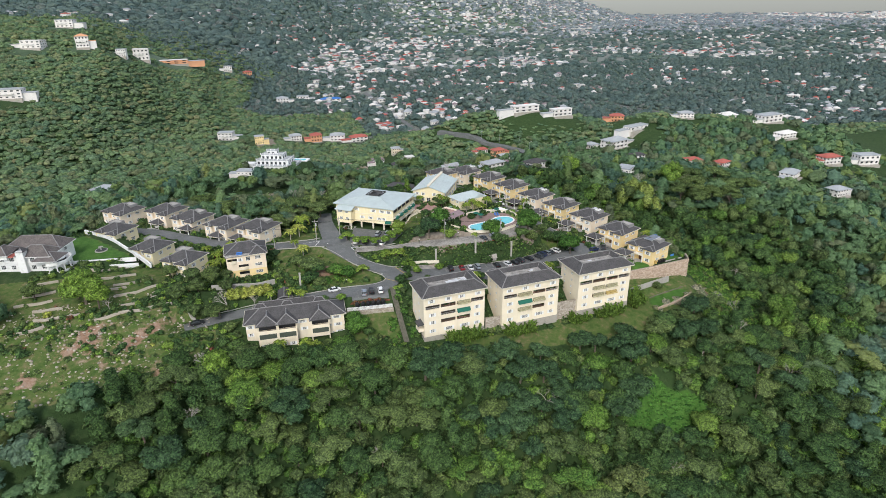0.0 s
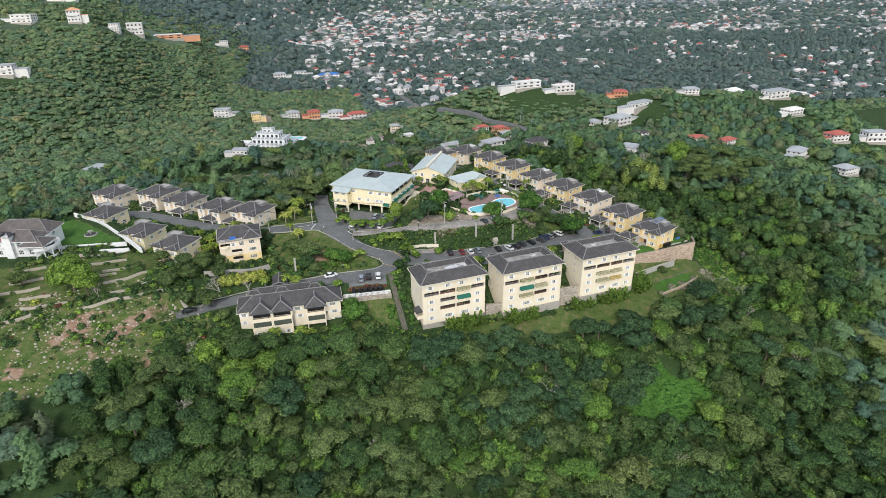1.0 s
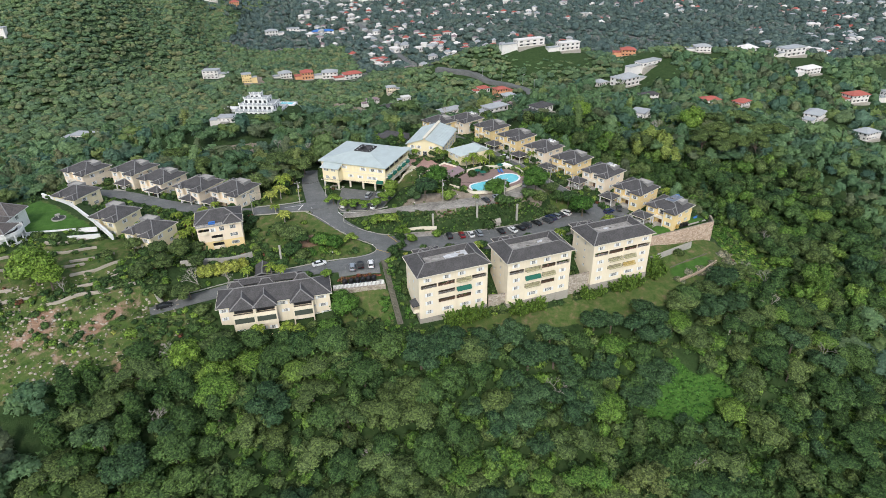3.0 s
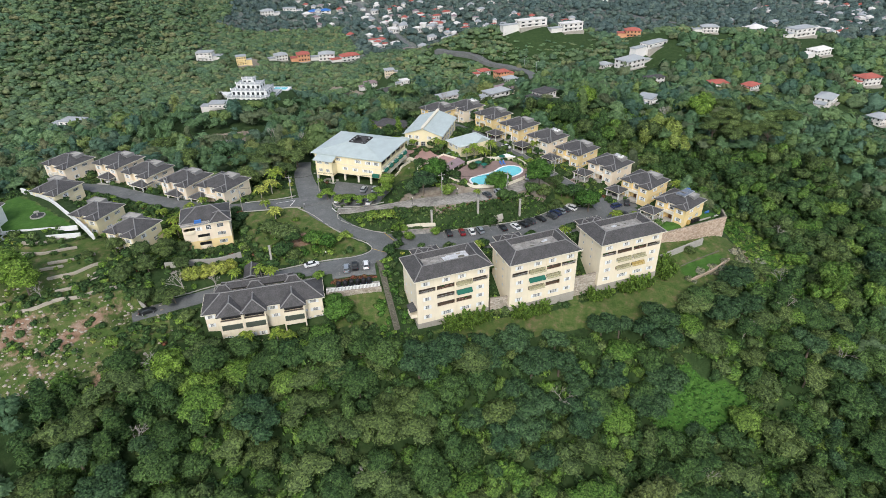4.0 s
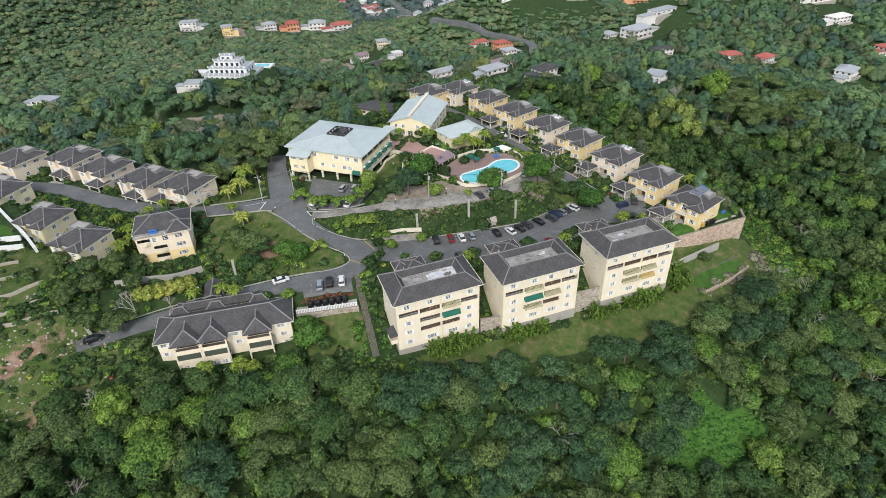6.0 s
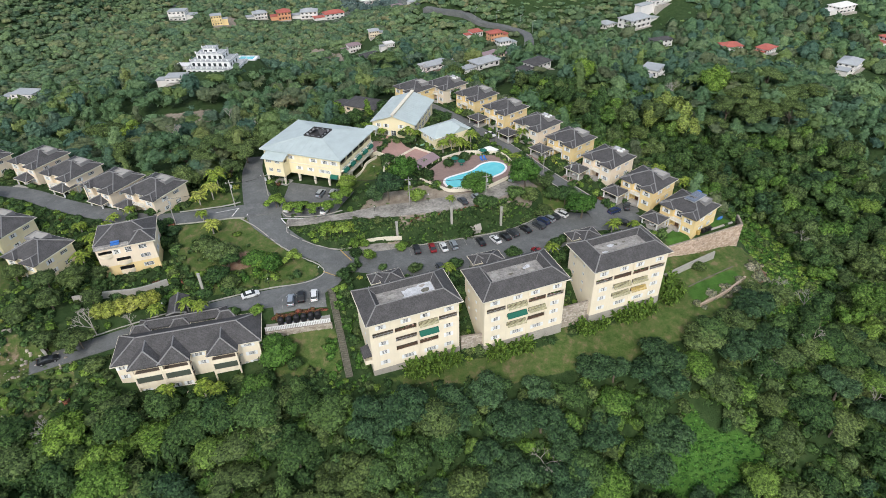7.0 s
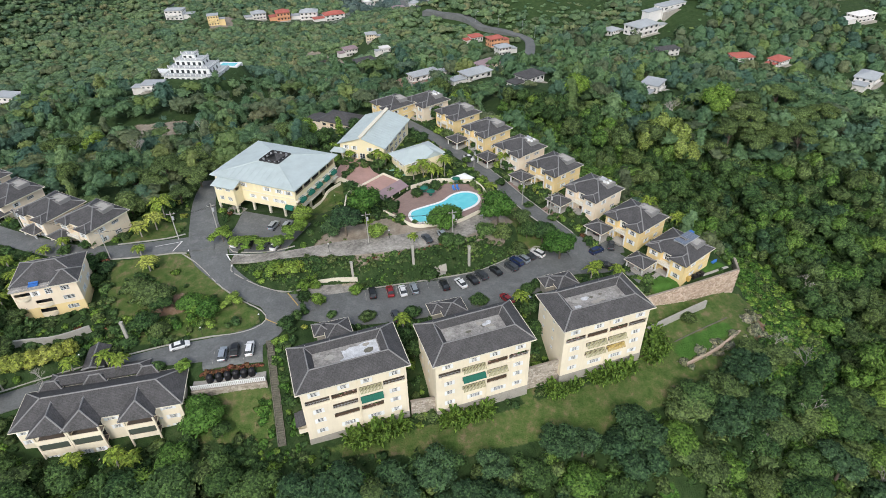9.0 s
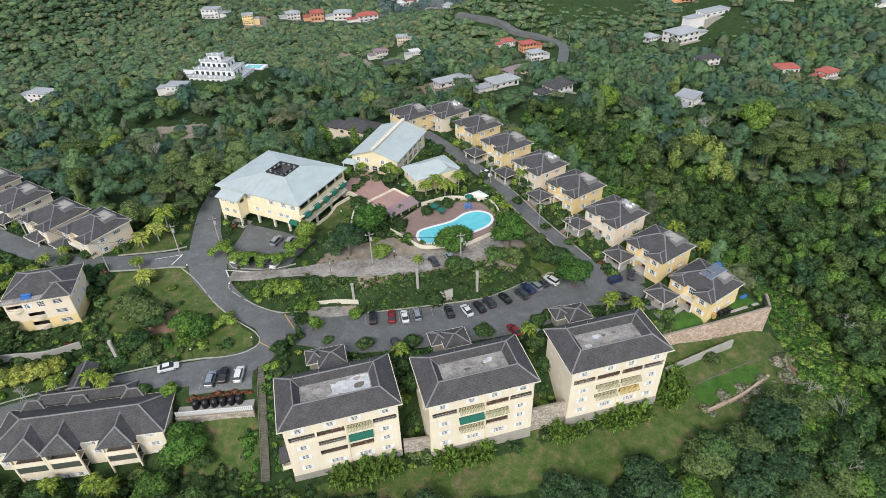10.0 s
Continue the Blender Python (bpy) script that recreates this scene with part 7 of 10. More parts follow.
T1_ = town("town_houses", 700, 430, 1300, 1.35, 8.6, "pale houses packed on the plain among trees")
T2_ = town("distant_town_houses", 3400, 1250, 4300, 1.3, 12, "pale distant town spread to the horizon")
TOWN_PARTS = [  # how many, size, outline
    (95, 8.0, [(20, 800), (100, 1185), (245, 1044), (288, 841), (215, 600), (130, 500), (84, 560), (70, 700)]), (38, 9.5, [(25, 860), (30, 1140), (120, 1500), (200, 1177), (54, 770)]),
    (60, 15, [(80, 1700), (90, 1970), (220, 2220), (220, 1700)]), (130, 16, [(380, 2690), (670, 2750), (455, 1770), (300, 1640), (244, 1812)]), (420, 19, [(550, 2760), (2500, 5000), (2300, 3900), (1527, 2600), (590, 2380)]),
    (40, 13, [(-132, 1246), (80, 2215), (71, 1933), (-73, 1186)]), (30, 14, [(-480, 1020), (-330, 1000), (-200, 1500), (-380, 1700)])]
NEAR_TOWN = [town("valley_houses", n_, 0, 1, 1, size_, "pale houses with grey and red roofs in the valley", line_, size_ < 14) for n_, size_, line_ in TOWN_PARTS]
# far city with extra roofs added to brighten the plain in place of haze
town("far_roofs", 4600, 0, 1, 1, 26, "white roofs of the far city, packed to brighten the plain", [(1700, 3400), (2900, 5600), (5200, 9000), (9500, 8200), (6400, 4500), (3600, 2600)], False)
VALLEY_PLAN = [[(120, 425), (146.9, 400.8), (158.3, 384), (173.5, 376), (182.0, 364.3), (184.2, 348.1), (170.7, 313.5), (157, 290)],
               [(124, 960), (127, 885), (132.5, 718), (136.6, 623), (128, 520), (124, 440)], [(250, 1300), (330, 1000), (430, 760), (520, 620)]]
VALLEY_ROADS = [glide([(x, y, 0, 0) for x, y in row], 5)[:, :2] for row in VALLEY_PLAN]
for row_ in VALLEY_ROADS:
    d_ = np.gradient(row_, axis=0)
    n_ = np.column_stack([-d_[:, 1], d_[:, 0]]) / np.linalg.norm(d_, axis=1)[:, None] * 3.6
    a_, b_ = row_ - n_, row_ + n_
    za_ = np.maximum(height(a_[:, 0], a_[:, 1]), height(b_[:, 0], b_[:, 1])) + 0.7
    g_ = Geo()
    for i in range(len(row_) - 1):
        g_.face([(*a_[i], za_[i]), (*a_[i + 1], za_[i + 1]), (*b_[i + 1], za_[i + 1]), (*b_[i], za_[i])])
        g_.face([(*a_[i], za_[i] - 4), (*a_[i + 1], za_[i + 1] - 4), (*a_[i + 1], za_[i + 1]), (*a_[i], za_[i])])
        g_.face([(*b_[i + 1], za_[i + 1] - 4), (*b_[i], za_[i] - 4), (*b_[i], za_[i]), (*b_[i + 1], za_[i + 1])])
    setting("road", g_, M["asphalt"], "grey road winding through the wooded valley", "road")
    HOUSES += [(x, y, 7.5) for x, y in row_[::2]]
HOUSES += [(66, 236, 13), (58, 238, 9), (76, 240, 8), (-4, 170, 9), (4, 164, 6), (-14, 175, 7), (-54, 545, 14), (-54, 565, 14)]
HOUSES_XY = np.vstack([np.array(HOUSES), T1_, *NEAR_TOWN[:2]])


def clear_of_houses(x, y, arr, k=1.0):
    ok = np.ones(len(x), bool)
    for hx, hy, hr in arr:
        ok &= (x - hx) ** 2 + (y - hy) ** 2 > (hr * k) ** 2
    return ok


# ---------------------------------------------------------------- the woods
def stand(x, y, wmin, wmax, hmin, hmax, rng=RNG):
    n = len(x)
    w = wmin + (wmax - wmin) * rng.uniform(0, 1, n) ** 1.4
    w = np.where(rng.uniform(size=n) < 0.1, w * 1.35, w)
    return np.column_stack([x, y, height(x, y) - 0.4, rng.uniform(0, 6.28, n), w, w * rng.uniform(hmin, hmax, n), np.clip(rng.normal(0.45, 0.3, n) + 0.25 * wobble(x, y, 0.03, 9), 0, 1)])


def low_in_front(P):
    """Growth below the houses and roads of the valley is low enough to see them."""
    for fx_, fy_, fr_ in FRONT:
        hit = (P[:, 0] - fx_) ** 2 + (P[:, 1] - fy_) ** 2 < fr_ ** 2
        P[hit, 4] *= 0.6
        P[hit, 5] *= 0.38
    return P


def in_view(x, y, left=-36, right=66):
    """Wedge of country that the flight looks over."""
    b = np.degrees(np.arctan2(x + 10, y + 175))
    return (b > left) & (b < right)


RUBBLE = [(-140, -8), (-92, -2), (-68, 4), (-62, 12), (-66, 22), (-92, 24), (-140, 26)]
VINES = [(105, -8), (104, 3), (109, 15.6), (116, 19), (117.5, 25), (124, 38), (130, 44), (137, 34), (136, 18), (134, 8), (131, -2), (126, -10), (114, -8)]
OPEN = [ESTATE, RUBBLE, BRIGHT[0], VINES]


def wild(x, y):
    ok = np.ones(len(x), bool)
    for p in OPEN:
        ok &= ~inside(x, y, p)
    return ok


# the slope below the blocks, tree by tree
x_, y_ = scatter(-92, 132, -80, 6, 6.7)
ok_ = wild(x_, y_)
x_, y_ = x_[ok_], y_[ok_]
order_ = np.argsort(-y_)[:165]
rest_ = np.argsort(-y_)[165:]
zh_ = height(x_, y_)
LOOKS = {"leafdark": ("tree with blue-green rounded crown on the slope", "clump"), "leaflime": ("tree with bright lime crown on the slope", "round"), "leafvine": ("vine-covered fresh green tree on the slope", "round"),
         "leaf": ("mid-green leafy tree on the wooded slope", "round"), "leafolive": ("olive-brown thin-crowned tree on the slope", "flat")}
masters_ = {}


def hero_tree(shape, look_, m, group, category="tree", label=""):
    """A tree with its trunk and crown; alike ones share their meshes."""
    key = (shape, look_, label)
    if key in masters_:
        k = masters_[key].scale
        return copy_thing(masters_[key], m @ Matrix.Diagonal((1 / k.x, 1 / k.y, 1 / k.z, 1)))
    (V, Q, T), tr, kind = HERO[shape]
    ob = thing("tree", m, label or LOOKS.get(look_, ("leafy tree", ""))[0], category, group)
    part("trunk", cached(("trunk", shape), lambda: tr.mesh("trunk", M["bark"])), None, ob)
    part("crown", cached(("crown", shape, look_), lambda: array_mesh("crown", V, Q, T, solo(look_))), None, ob)
    masters_[key] = ob
    return ob


for i in order_:
    x, y = x_[i], y_[i]
    u = RNG.uniform()
    if 0 < x < 66 and y < -12:
        look_, shape_ = ("leafdark", 1 if u < 0.4 else 5) if u < 0.66 else (("leaf", 0) if u < 0.8 else ("leafolive", 0) if u < 0.9 else ("leafvine", 4))
    elif -72 < x < -24 and y > -18:
        look_, shape_ = ("leaf", [0, 4, 3][int(u * 12) % 3]) if u < 0.36 else (("leaflime", 2 if u < 0.5 else 0) if u < 0.68 else (("leafolive", 2) if u < 0.88 else ("leafvine", 4)))
    elif x <= 0:
        look_, shape_ = ("leaf", [0, 4, 3][int(u * 12) % 3]) if u < 0.56 else (("leaflime", 0 if u < 0.6 else 2) if u < 0.58 else (("leafolive", 2) if u < 0.9 else ("leafdark", 1)))
    else:
        look_, shape_ = ("leaf", [0, 4, 3][int(u * 12) % 3]) if u < 0.4 else (("leafolive", 2 if u < 0.56 else 0) if u < 0.76 else (("leafvine", 4) if u < 0.86 else ("leafdark", 5)))
    s = RNG.uniform(0.95, 1.6) * (0.82 if shape_ == 2 else 1.0)
    hero_tree(shape_, look_, pose(x, y, zh_[i] - 0.5, RNG.uniform(-5, 5), RNG.uniform(-5, 5), RNG.uniform(0, 360)) @ Matrix.Diagonal((s, s, s * RNG.uniform(0.65, 0.85), 1)), "trees on the slope")
P_ = stand(x_[rest_], y_[rest_], 0.95, 1.55, 0.62, 0.85)
mix_ = RNG.uniform(size=len(P_)) + 0.25 * wobble(P_[:, 0], P_[:, 1], 0.06, 3)
for lo_, hi_, mt_, txt_ in ((-9, 0.45, "leaf", "dense mixed woodland lower on the slope"), (0.45, 0.74, "leafolive", "olive and yellowish trees lower on the slope"),
                            (0.74, 0.96, "leafdark", "blue-green trees lower on the slope"), (0.96, 9, "leafvine", "vine-covered trees lower on the slope")):
    forest("slope_trees", MID, P_[(mix_ >= lo_) & (mix_ < hi_)], M[mt_], txt_)

# near flanks and the woods behind the estate
x_, y_ = scatter(-260, 470, -75, 340, 6.8)
EAST = [(100, 8), (118, 22), (105, 55), (98, 80), (84, 108), (78, 140), (104, 140), (124, 108), (150, 78), (205, 66), (205, 30), (160, -20), (132, -20), (118, 0)]
ok_ = wild(x_, y_) & in_view(x_, y_) & ~inside(x_, y_, EAST) & ~((y_ < 8) & (x_ > -92) & (x_ < 132)) & clear_of_houses(x_, y_, HOUSES)
x_, y_ = x_[ok_], y_[ok_]
far_ = np.hypot(x_ - 20, y_ - 20)
near_, beyond_ = far_ < 165, far_ > 255
pick_ = RNG.uniform(size=len(x_)) + 0.22 * wobble(x_, y_, 0.05, 2)
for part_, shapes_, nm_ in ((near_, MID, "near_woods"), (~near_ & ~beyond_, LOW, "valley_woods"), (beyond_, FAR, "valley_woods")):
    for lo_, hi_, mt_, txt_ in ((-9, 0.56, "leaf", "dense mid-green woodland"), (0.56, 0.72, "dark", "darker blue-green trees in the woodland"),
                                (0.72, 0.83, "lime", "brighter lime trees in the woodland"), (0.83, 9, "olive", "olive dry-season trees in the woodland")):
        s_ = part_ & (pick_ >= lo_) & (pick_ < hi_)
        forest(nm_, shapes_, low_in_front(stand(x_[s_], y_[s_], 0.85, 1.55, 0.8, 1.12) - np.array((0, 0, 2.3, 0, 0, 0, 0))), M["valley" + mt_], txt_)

# tangled low growth on the eastern slope
x_, y_ = scatter(70, 206, -22, 142, 4.8)
ok_ = inside(x_, y_, EAST) & wild(x_, y_) & clear_of_houses(x_, y_, HOUSES)
x_, y_ = x_[ok_], y_[ok_]
pick_ = RNG.uniform(size=len(x_)) + 0.2 * wobble(x_, y_, 0.07, 4)
brow_ = (x_ - 106 + (y_ - 22) * 0.33 + 8 * wobble(x_, y_, 0.1, 2) < 22) & (y_ > 18)
pick_ = np.where(brow_, RNG.uniform(0.34, 0.74, len(x_)), pick_)
for lo_, hi_, mt_, txt_ in ((-9, 0.44, "leaf", "tangled green bushes and vines on the eastern slope"), (0.44, 0.52, "leafdark", "blue-green bushes on the eastern slope"), (0.52, 0.68, "leafvine", "lime vines on the eastern slope"),
                            (0.68, 9, "leafolive", "olive scrub on the eastern slope")):
    s_ = (pick_ >= lo_) & (pick_ < hi_)
    P_ = stand(x_[s_], y_[s_], 0.55, 1.35, 0.7, 1.4)
    P_[brow_[s_], 4:6] *= np.array((0.8, 0.5))
    forest("slope_scrub", SCRUB, P_, M[mt_], txt_, "bushes")

# undergrowth between the trunks
BUSH = [crown_arrays([(0, 0, 0.5, 1.5, 1.4, 1.0), (1.0, 0.4, 0.4, 1.1, 1.0, 0.8)], 84, 0.42, RNG, 0.8, 6, 3) for _ in range(3)]
x_, y_ = scatter(-95, 175, -66, 130, 3.4)
ok_ = wild(x_, y_) & ~((y_ > 25) & (x_ < 70))
x_, y_ = x_[ok_], y_[ok_]
pick_ = RNG.uniform(size=len(x_)) + 0.25 * wobble(x_, y_, 0.09, 7)
for lo_, hi_, mt_, txt_ in ((-9, 0.45, "leaf", "low green undergrowth beneath the trees"), (0.45, 0.75, "leafvine", "bright vines over the undergrowth"), (0.75, 9, "leafolive", "olive brush beneath the trees")):
    s_ = (pick_ >= lo_) & (pick_ < hi_)
    forest("undergrowth", BUSH, stand(x_[s_], y_[s_], 0.9, 2.0, 0.8, 1.9), M[mt_], txt_, "shrubs")

# woods below the flight
x_, y_ = scatter(-190, 190, -260, -62, 9.5)
ok_ = ~((x_ > -92) & (x_ < 132) & (y_ > -80)) & ~((y_ > -75) & in_view(x_, y_))
forest("lower_woods", FAR, stand(x_[ok_], y_[ok_], 1.2, 2.0, 0.65, 0.9), M["leaf"], "dense woodland at the foot of the hill")

# hillsides and the far country
x_, y_ = scatter(-620, 1500, 330, 1250, 5.3)
ok_ = in_view(x_, y_, -29, 60) & clear_of_houses(x_, y_, HOUSES_XY)
x_, y_ = x_[ok_], y_[ok_]
low_ = (height(x_, y_) < -46) & ((y_ > 760) | (x_ > 190) | ((y_ > 540) & (x_ > 70)))
# with distance, trees swap to leaves that have more haze in their colour
hill_ = (~low_) & (RNG.uniform(size=len(x_)) > ss(900, 1500, y_))
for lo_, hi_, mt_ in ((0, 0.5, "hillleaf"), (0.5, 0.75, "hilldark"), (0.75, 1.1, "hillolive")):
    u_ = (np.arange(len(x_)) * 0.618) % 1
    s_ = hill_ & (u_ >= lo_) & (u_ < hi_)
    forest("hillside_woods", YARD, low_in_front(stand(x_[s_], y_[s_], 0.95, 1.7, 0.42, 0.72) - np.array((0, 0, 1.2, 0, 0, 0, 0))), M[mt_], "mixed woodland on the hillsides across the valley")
s_ = (~low_) & ~hill_
forest("hillside_woods", YARD, stand(x_[s_], y_[s_], 0.9, 1.8, 0.55, 0.9), M["leafhaze"], "wooded far hillsides")
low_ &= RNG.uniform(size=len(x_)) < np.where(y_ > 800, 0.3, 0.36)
forest("town_gardens", YARD_SMALL, stand(x_[low_], y_[low_], 0.9, 1.8, 0.55, 0.85), M["leafhaze"], "garden trees between the houses of the town")
DOME = [crown_arrays([(0, 0, 2.2, 4.4, 3.6, 3.0)], 4, 1.6, RNG, 0.9, 5, 3, fan=4) for _ in range(3)]
x_, y_ = scatter(-700, 500, 1250, 2900, 21)
ok_ = in_view(x_, y_, -24, 14) & (height(x_, y_) > -45)
forest("far_hill_woods", DOME, stand(x_[ok_], y_[ok_], 2.2, 3.6, 0.6, 0.9), M["leafhaze"], "woodland on the far hills with haze in its leaf colour")
x_, y_ = scatter(-900, 3600, 1250, 4300, 36)
ok_ = in_view(x_, y_, -22, 56) & (x_ < 1.3 * (y_ + 175))
x_, y_ = x_[ok_], y_[ok_]
# beyond about 2500 m the palest haze-tinted leaves take over
near_ = y_ + RNG.uniform(-500, 500, len(y_)) < 2500
forest("plain_trees", DOME, stand(x_[near_], y_[near_], 2.0, 3.8, 0.4, 0.7), M["leafhaze"], "tree cover over the plain")
forest("plain_trees", DOME, stand(x_[~near_], y_[~near_], 2.2, 4.2, 0.4, 0.7), M["leafhazeplain"], "tree cover over the distant plain")
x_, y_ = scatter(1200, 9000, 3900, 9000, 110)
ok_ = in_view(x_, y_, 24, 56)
forest("plain_trees", DOME, stand(x_[ok_], y_[ok_], 5.0, 9.0, 0.25, 0.4), M["leafhazeplain"], "tree belts on the farthest plain")


# ---------------------------------------------------------------- pool terrace, plaza and pavilion
def pool_terrace():
    DECK = [(26.6, 59.4), (33.4, 50.4), (44, 48.8), (53.4, 53.0), (56.2, 58.4), (55.2, 66.8), (43.9, 71.4), (36.3, 69.5), (32.7, 66.6), (28.6, 63)]
    rim = glide([(x, y, 0, 0) for x, y in [(32.8, 55.2), (33.9, 57.4), (37.0, 58.5), (43.1, 60.1), (47.2, 63.0), (51.0, 63.5), (53.7, 61.6), (53.9, 58.4),
                                           (51.7, 55.6), (47.1, 53.6), (41.2, 51.2), (36.0, 50.9), (33.4, 52.3), (32.8, 55.2)]], 0.8)[:-1, :2]
    setting("pool_deck", Geo().prism(DECK, 9.0, 14.02), M["paver"], "brown paved pool deck", "deck")
    ob = thing("swimming_pool", pose(43.5, 57, 14.02), "kidney-shaped turquoise swimming pool with white coping", "swimming pool")
    loc = rim - np.array((43.5, 57))
    d = np.roll(loc, -1, 0) - np.roll(loc, 1, 0)
    n = np.column_stack([d[:, 1], -d[:, 0]]) / np.linalg.norm(d, axis=1)[:, None]
    if ((loc + n * 0.1 - loc.mean(0)) ** 2).sum() < ((loc - loc.mean(0)) ** 2).sum():
        n = -n
    g, k = Geo(), len(loc)
    o, i_ = loc + n * 0.35, loc - n * 0.35
    for a in range(k):
        b = (a + 1) % k
        for p, q, z0, z1 in ((o, i_, 0.1, 0.1), (o, o, -0.2, 0.1), (i_, i_, 0.1, -0.2)):
            g.face([(*p[a], z0), (*p[b], z0), (*q[b], z1), (*q[a], z1)])
    part("coping", g, M["white"], ob, "white pool coping")
    part("water", Geo().prism([tuple(p) for p in loc], -0.6, 0.035), M["water"], ob, "clear turquoise pool water")
    t = thing("pool_ladder", pose(33.3, 54, 14.1), "small steel pool ladder at the edge", "ladder")
    part("rail", Geo().tube((-0.3, 0, 0), (-0.3, 0, 0.8), 0.03, 0.03).tube((-0.3, 0, 0.8), (0.4, 0, 0.8), 0.03, 0.03).tube((0.4, 0, 0.8), (0.4, 0, -0.2), 0.03, 0.03), M["steel"], t)
    kerb([(36.3, 69.7), (43.9, 71.6), (50, 69.8), (55.4, 67.0), (56.4, 58.4), (54.0, 53.6)], 14.0, "white wall round the pool deck", 0.09, 1.15, name="pool_wall", mat="trim")
    kerb([(52.2, 52.2), (44, 48.7), (38.4, 49.2), (33.2, 50.2), (29.6, 55.2), (26.4, 59.5)], 14.0, "low white wall along the pool deck", 0.09, 0.6, name="pool_wall", mat="trim")


pool_terrace()


def parasol(x, y, z, r, mat, label):
    ob = thing("parasol", pose(x, y, z), label, "parasol")
    part("pole", Geo().tube((0, 0, 0), (0, 0, 2.3), 0.04, 0.04, 6), M["steel"], ob)
    g = Geo()
    for i in range(8):
        a, b = i * math.pi / 4, (i + 1) * math.pi / 4
        g.face([(r * math.cos(a), r * math.sin(a), 2.0), (r * math.cos(b), r * math.sin(b), 2.0), (0, 0, 2.55)])
        g.face([(r * math.cos(a), r * math.sin(a), 1.85), (r * math.cos(b), r * math.sin(b), 1.85), (r * math.cos(b), r * math.sin(b), 2.0), (r * math.cos(a), r * math.sin(a), 2.0)])
    part("canopy", g, M[mat], ob)
    part("table", Geo().tube((0, 0, 0.7), (0, 0, 0.75), 0.5, 0.5, 12), M["green"], ob)


for x_, y_ in ((39.5, 66.0), (40.9, 63.6), (49.8, 68.6)):
    parasol(x_, y_, 14.02, 1.25, "green", "dark green parasol over a round table")
for x_ in (48.3, 49.5):
    t_ = thing("lounger", pose(x_, 65.8, 14.02, 0, 0, 5), "blue sun lounger on the pool deck", "lounger", "loungers")
    part("seat", Geo().box(-0.35, 0.35, -1.0, 0.3, 0.3, 0.42), M["blue"], t_)
    part("backrest", Geo().box(-0.35, 0.35, 0, 0.1, 0, 0.9), M["blue"], t_, "", pose(0, 0.3, 0.36, -25))
    for p_, q_ in ((-0.3, -0.9), (0.3, -0.9), (-0.3, 0.2), (0.3, 0.2)):
        part("leg", Geo().box(p_ - 0.03, p_ + 0.03, q_ - 0.03, q_ + 0.03, 0, 0.3), M["steel"], t_)
t_ = thing("shade_sail", pose(52.6, 71.6, 11.0), "white peaked shade canopy on poles", "canopy")
part("canopy", Geo().face([(-3.4, 0.8, 3.4), (-1.2, -3.2, 3.4), (0, -0.2, 4.6)]).face([(-1.2, -3.2, 3.4), (3.4, -1.4, 3.4), (0, -0.2, 4.6)]).face([(3.4, -1.4, 3.4), (1.4, 2.4, 3.4), (0, -0.2, 4.6)]).face([(1.4, 2.4, 3.4), (-3.4, 0.8, 3.4), (0, -0.2, 4.6)]), M["white"], t_)
for p_ in ((-3.3, 0.8), (-1.2, -3.1), (3.3, -1.4), (1.4, 2.3)):
    part("pole", Geo().tube((*p_, -1), (*p_, 3.4), 0.06, 0.06, 6), M["steel"], t_)

setting("plaza", Geo().prism([(14.6, 84.2), (20.4, 75.2), (26.8, 66.2), (34.2, 71.6), (31.2, 77.6), (27.4, 83.4), (26.0, 91), (24.0, 93.2), (19.6, 94.4), (17.6, 90.4)], 10, 14.0), M["terracotta"], "pink terracotta paved forecourt", "plaza")


def pavilion():
    ob = thing("pavilion", pose(21.2, 72.9, 14.0, 0, 0, -55), "low pavilion with paved roof terrace and mauve lean-to", "pavilion")
    part("wall", Geo().box(0, 7.6, 0, 10.4, -3, 1.0), M["trim"], ob)
    part("terrace", Geo().box(0.3, 7.3, 0.3, 10.1, 1.0, 1.1), M["terracotta"], ob, "pink tiled roof terrace")
    part("parapet", Geo().box(0, 7.6, 0, 0.25, 1.0, 1.7).box(0, 0.25, 0.25, 10.15, 1.0, 1.7).box(0, 7.6, 10.15, 10.4, 1.0, 1.7), M["trim"], ob, "cream parapet")
    r = Geo()
    top = [(7.2, 0, 1.9), (10.6, 0, 0.9), (10.6, 10.4, 0.9), (7.2, 10.4, 1.9)]
    lo = [(p[0], p[1], p[2] - 0.14) for p in top]
    r.face(top).face(lo[::-1])
    for i in range(4):
        j = (i + 1) % 4
        r.face([lo[i], lo[j], top[j], top[i]])
    part("lean_to_roof", r, M["mauve"], ob, "mauve sheet lean-to roof")
    for y in (0.4, 3.6, 6.8, 10.0):
        part("post", Geo().box(10.1, 10.4, y - 0.15, y + 0.15, -3, 0.8), M["trim"], ob)
    for i in range(7):
        part("step", Geo().box(10.8 + i * 0.5, 11.3 + i * 0.5, 2, 9, -3, -0.1 - i * 0.02), M["terracotta"], ob)


pavilion()
kerb([(14.2, 84.4), (20.0, 75.4), (17.4, 70.0), (16.2, 64.2)], None, "cream garden wall beside the forecourt", 0.15, 1.2, name="garden_wall", mat="trim")
kerb([(4.6, 66.4), (11, 73.5), (16.6, 78.4)], None, "low cream wall round the club lawn", 0.12, 0.7, name="garden_wall", mat="trim")


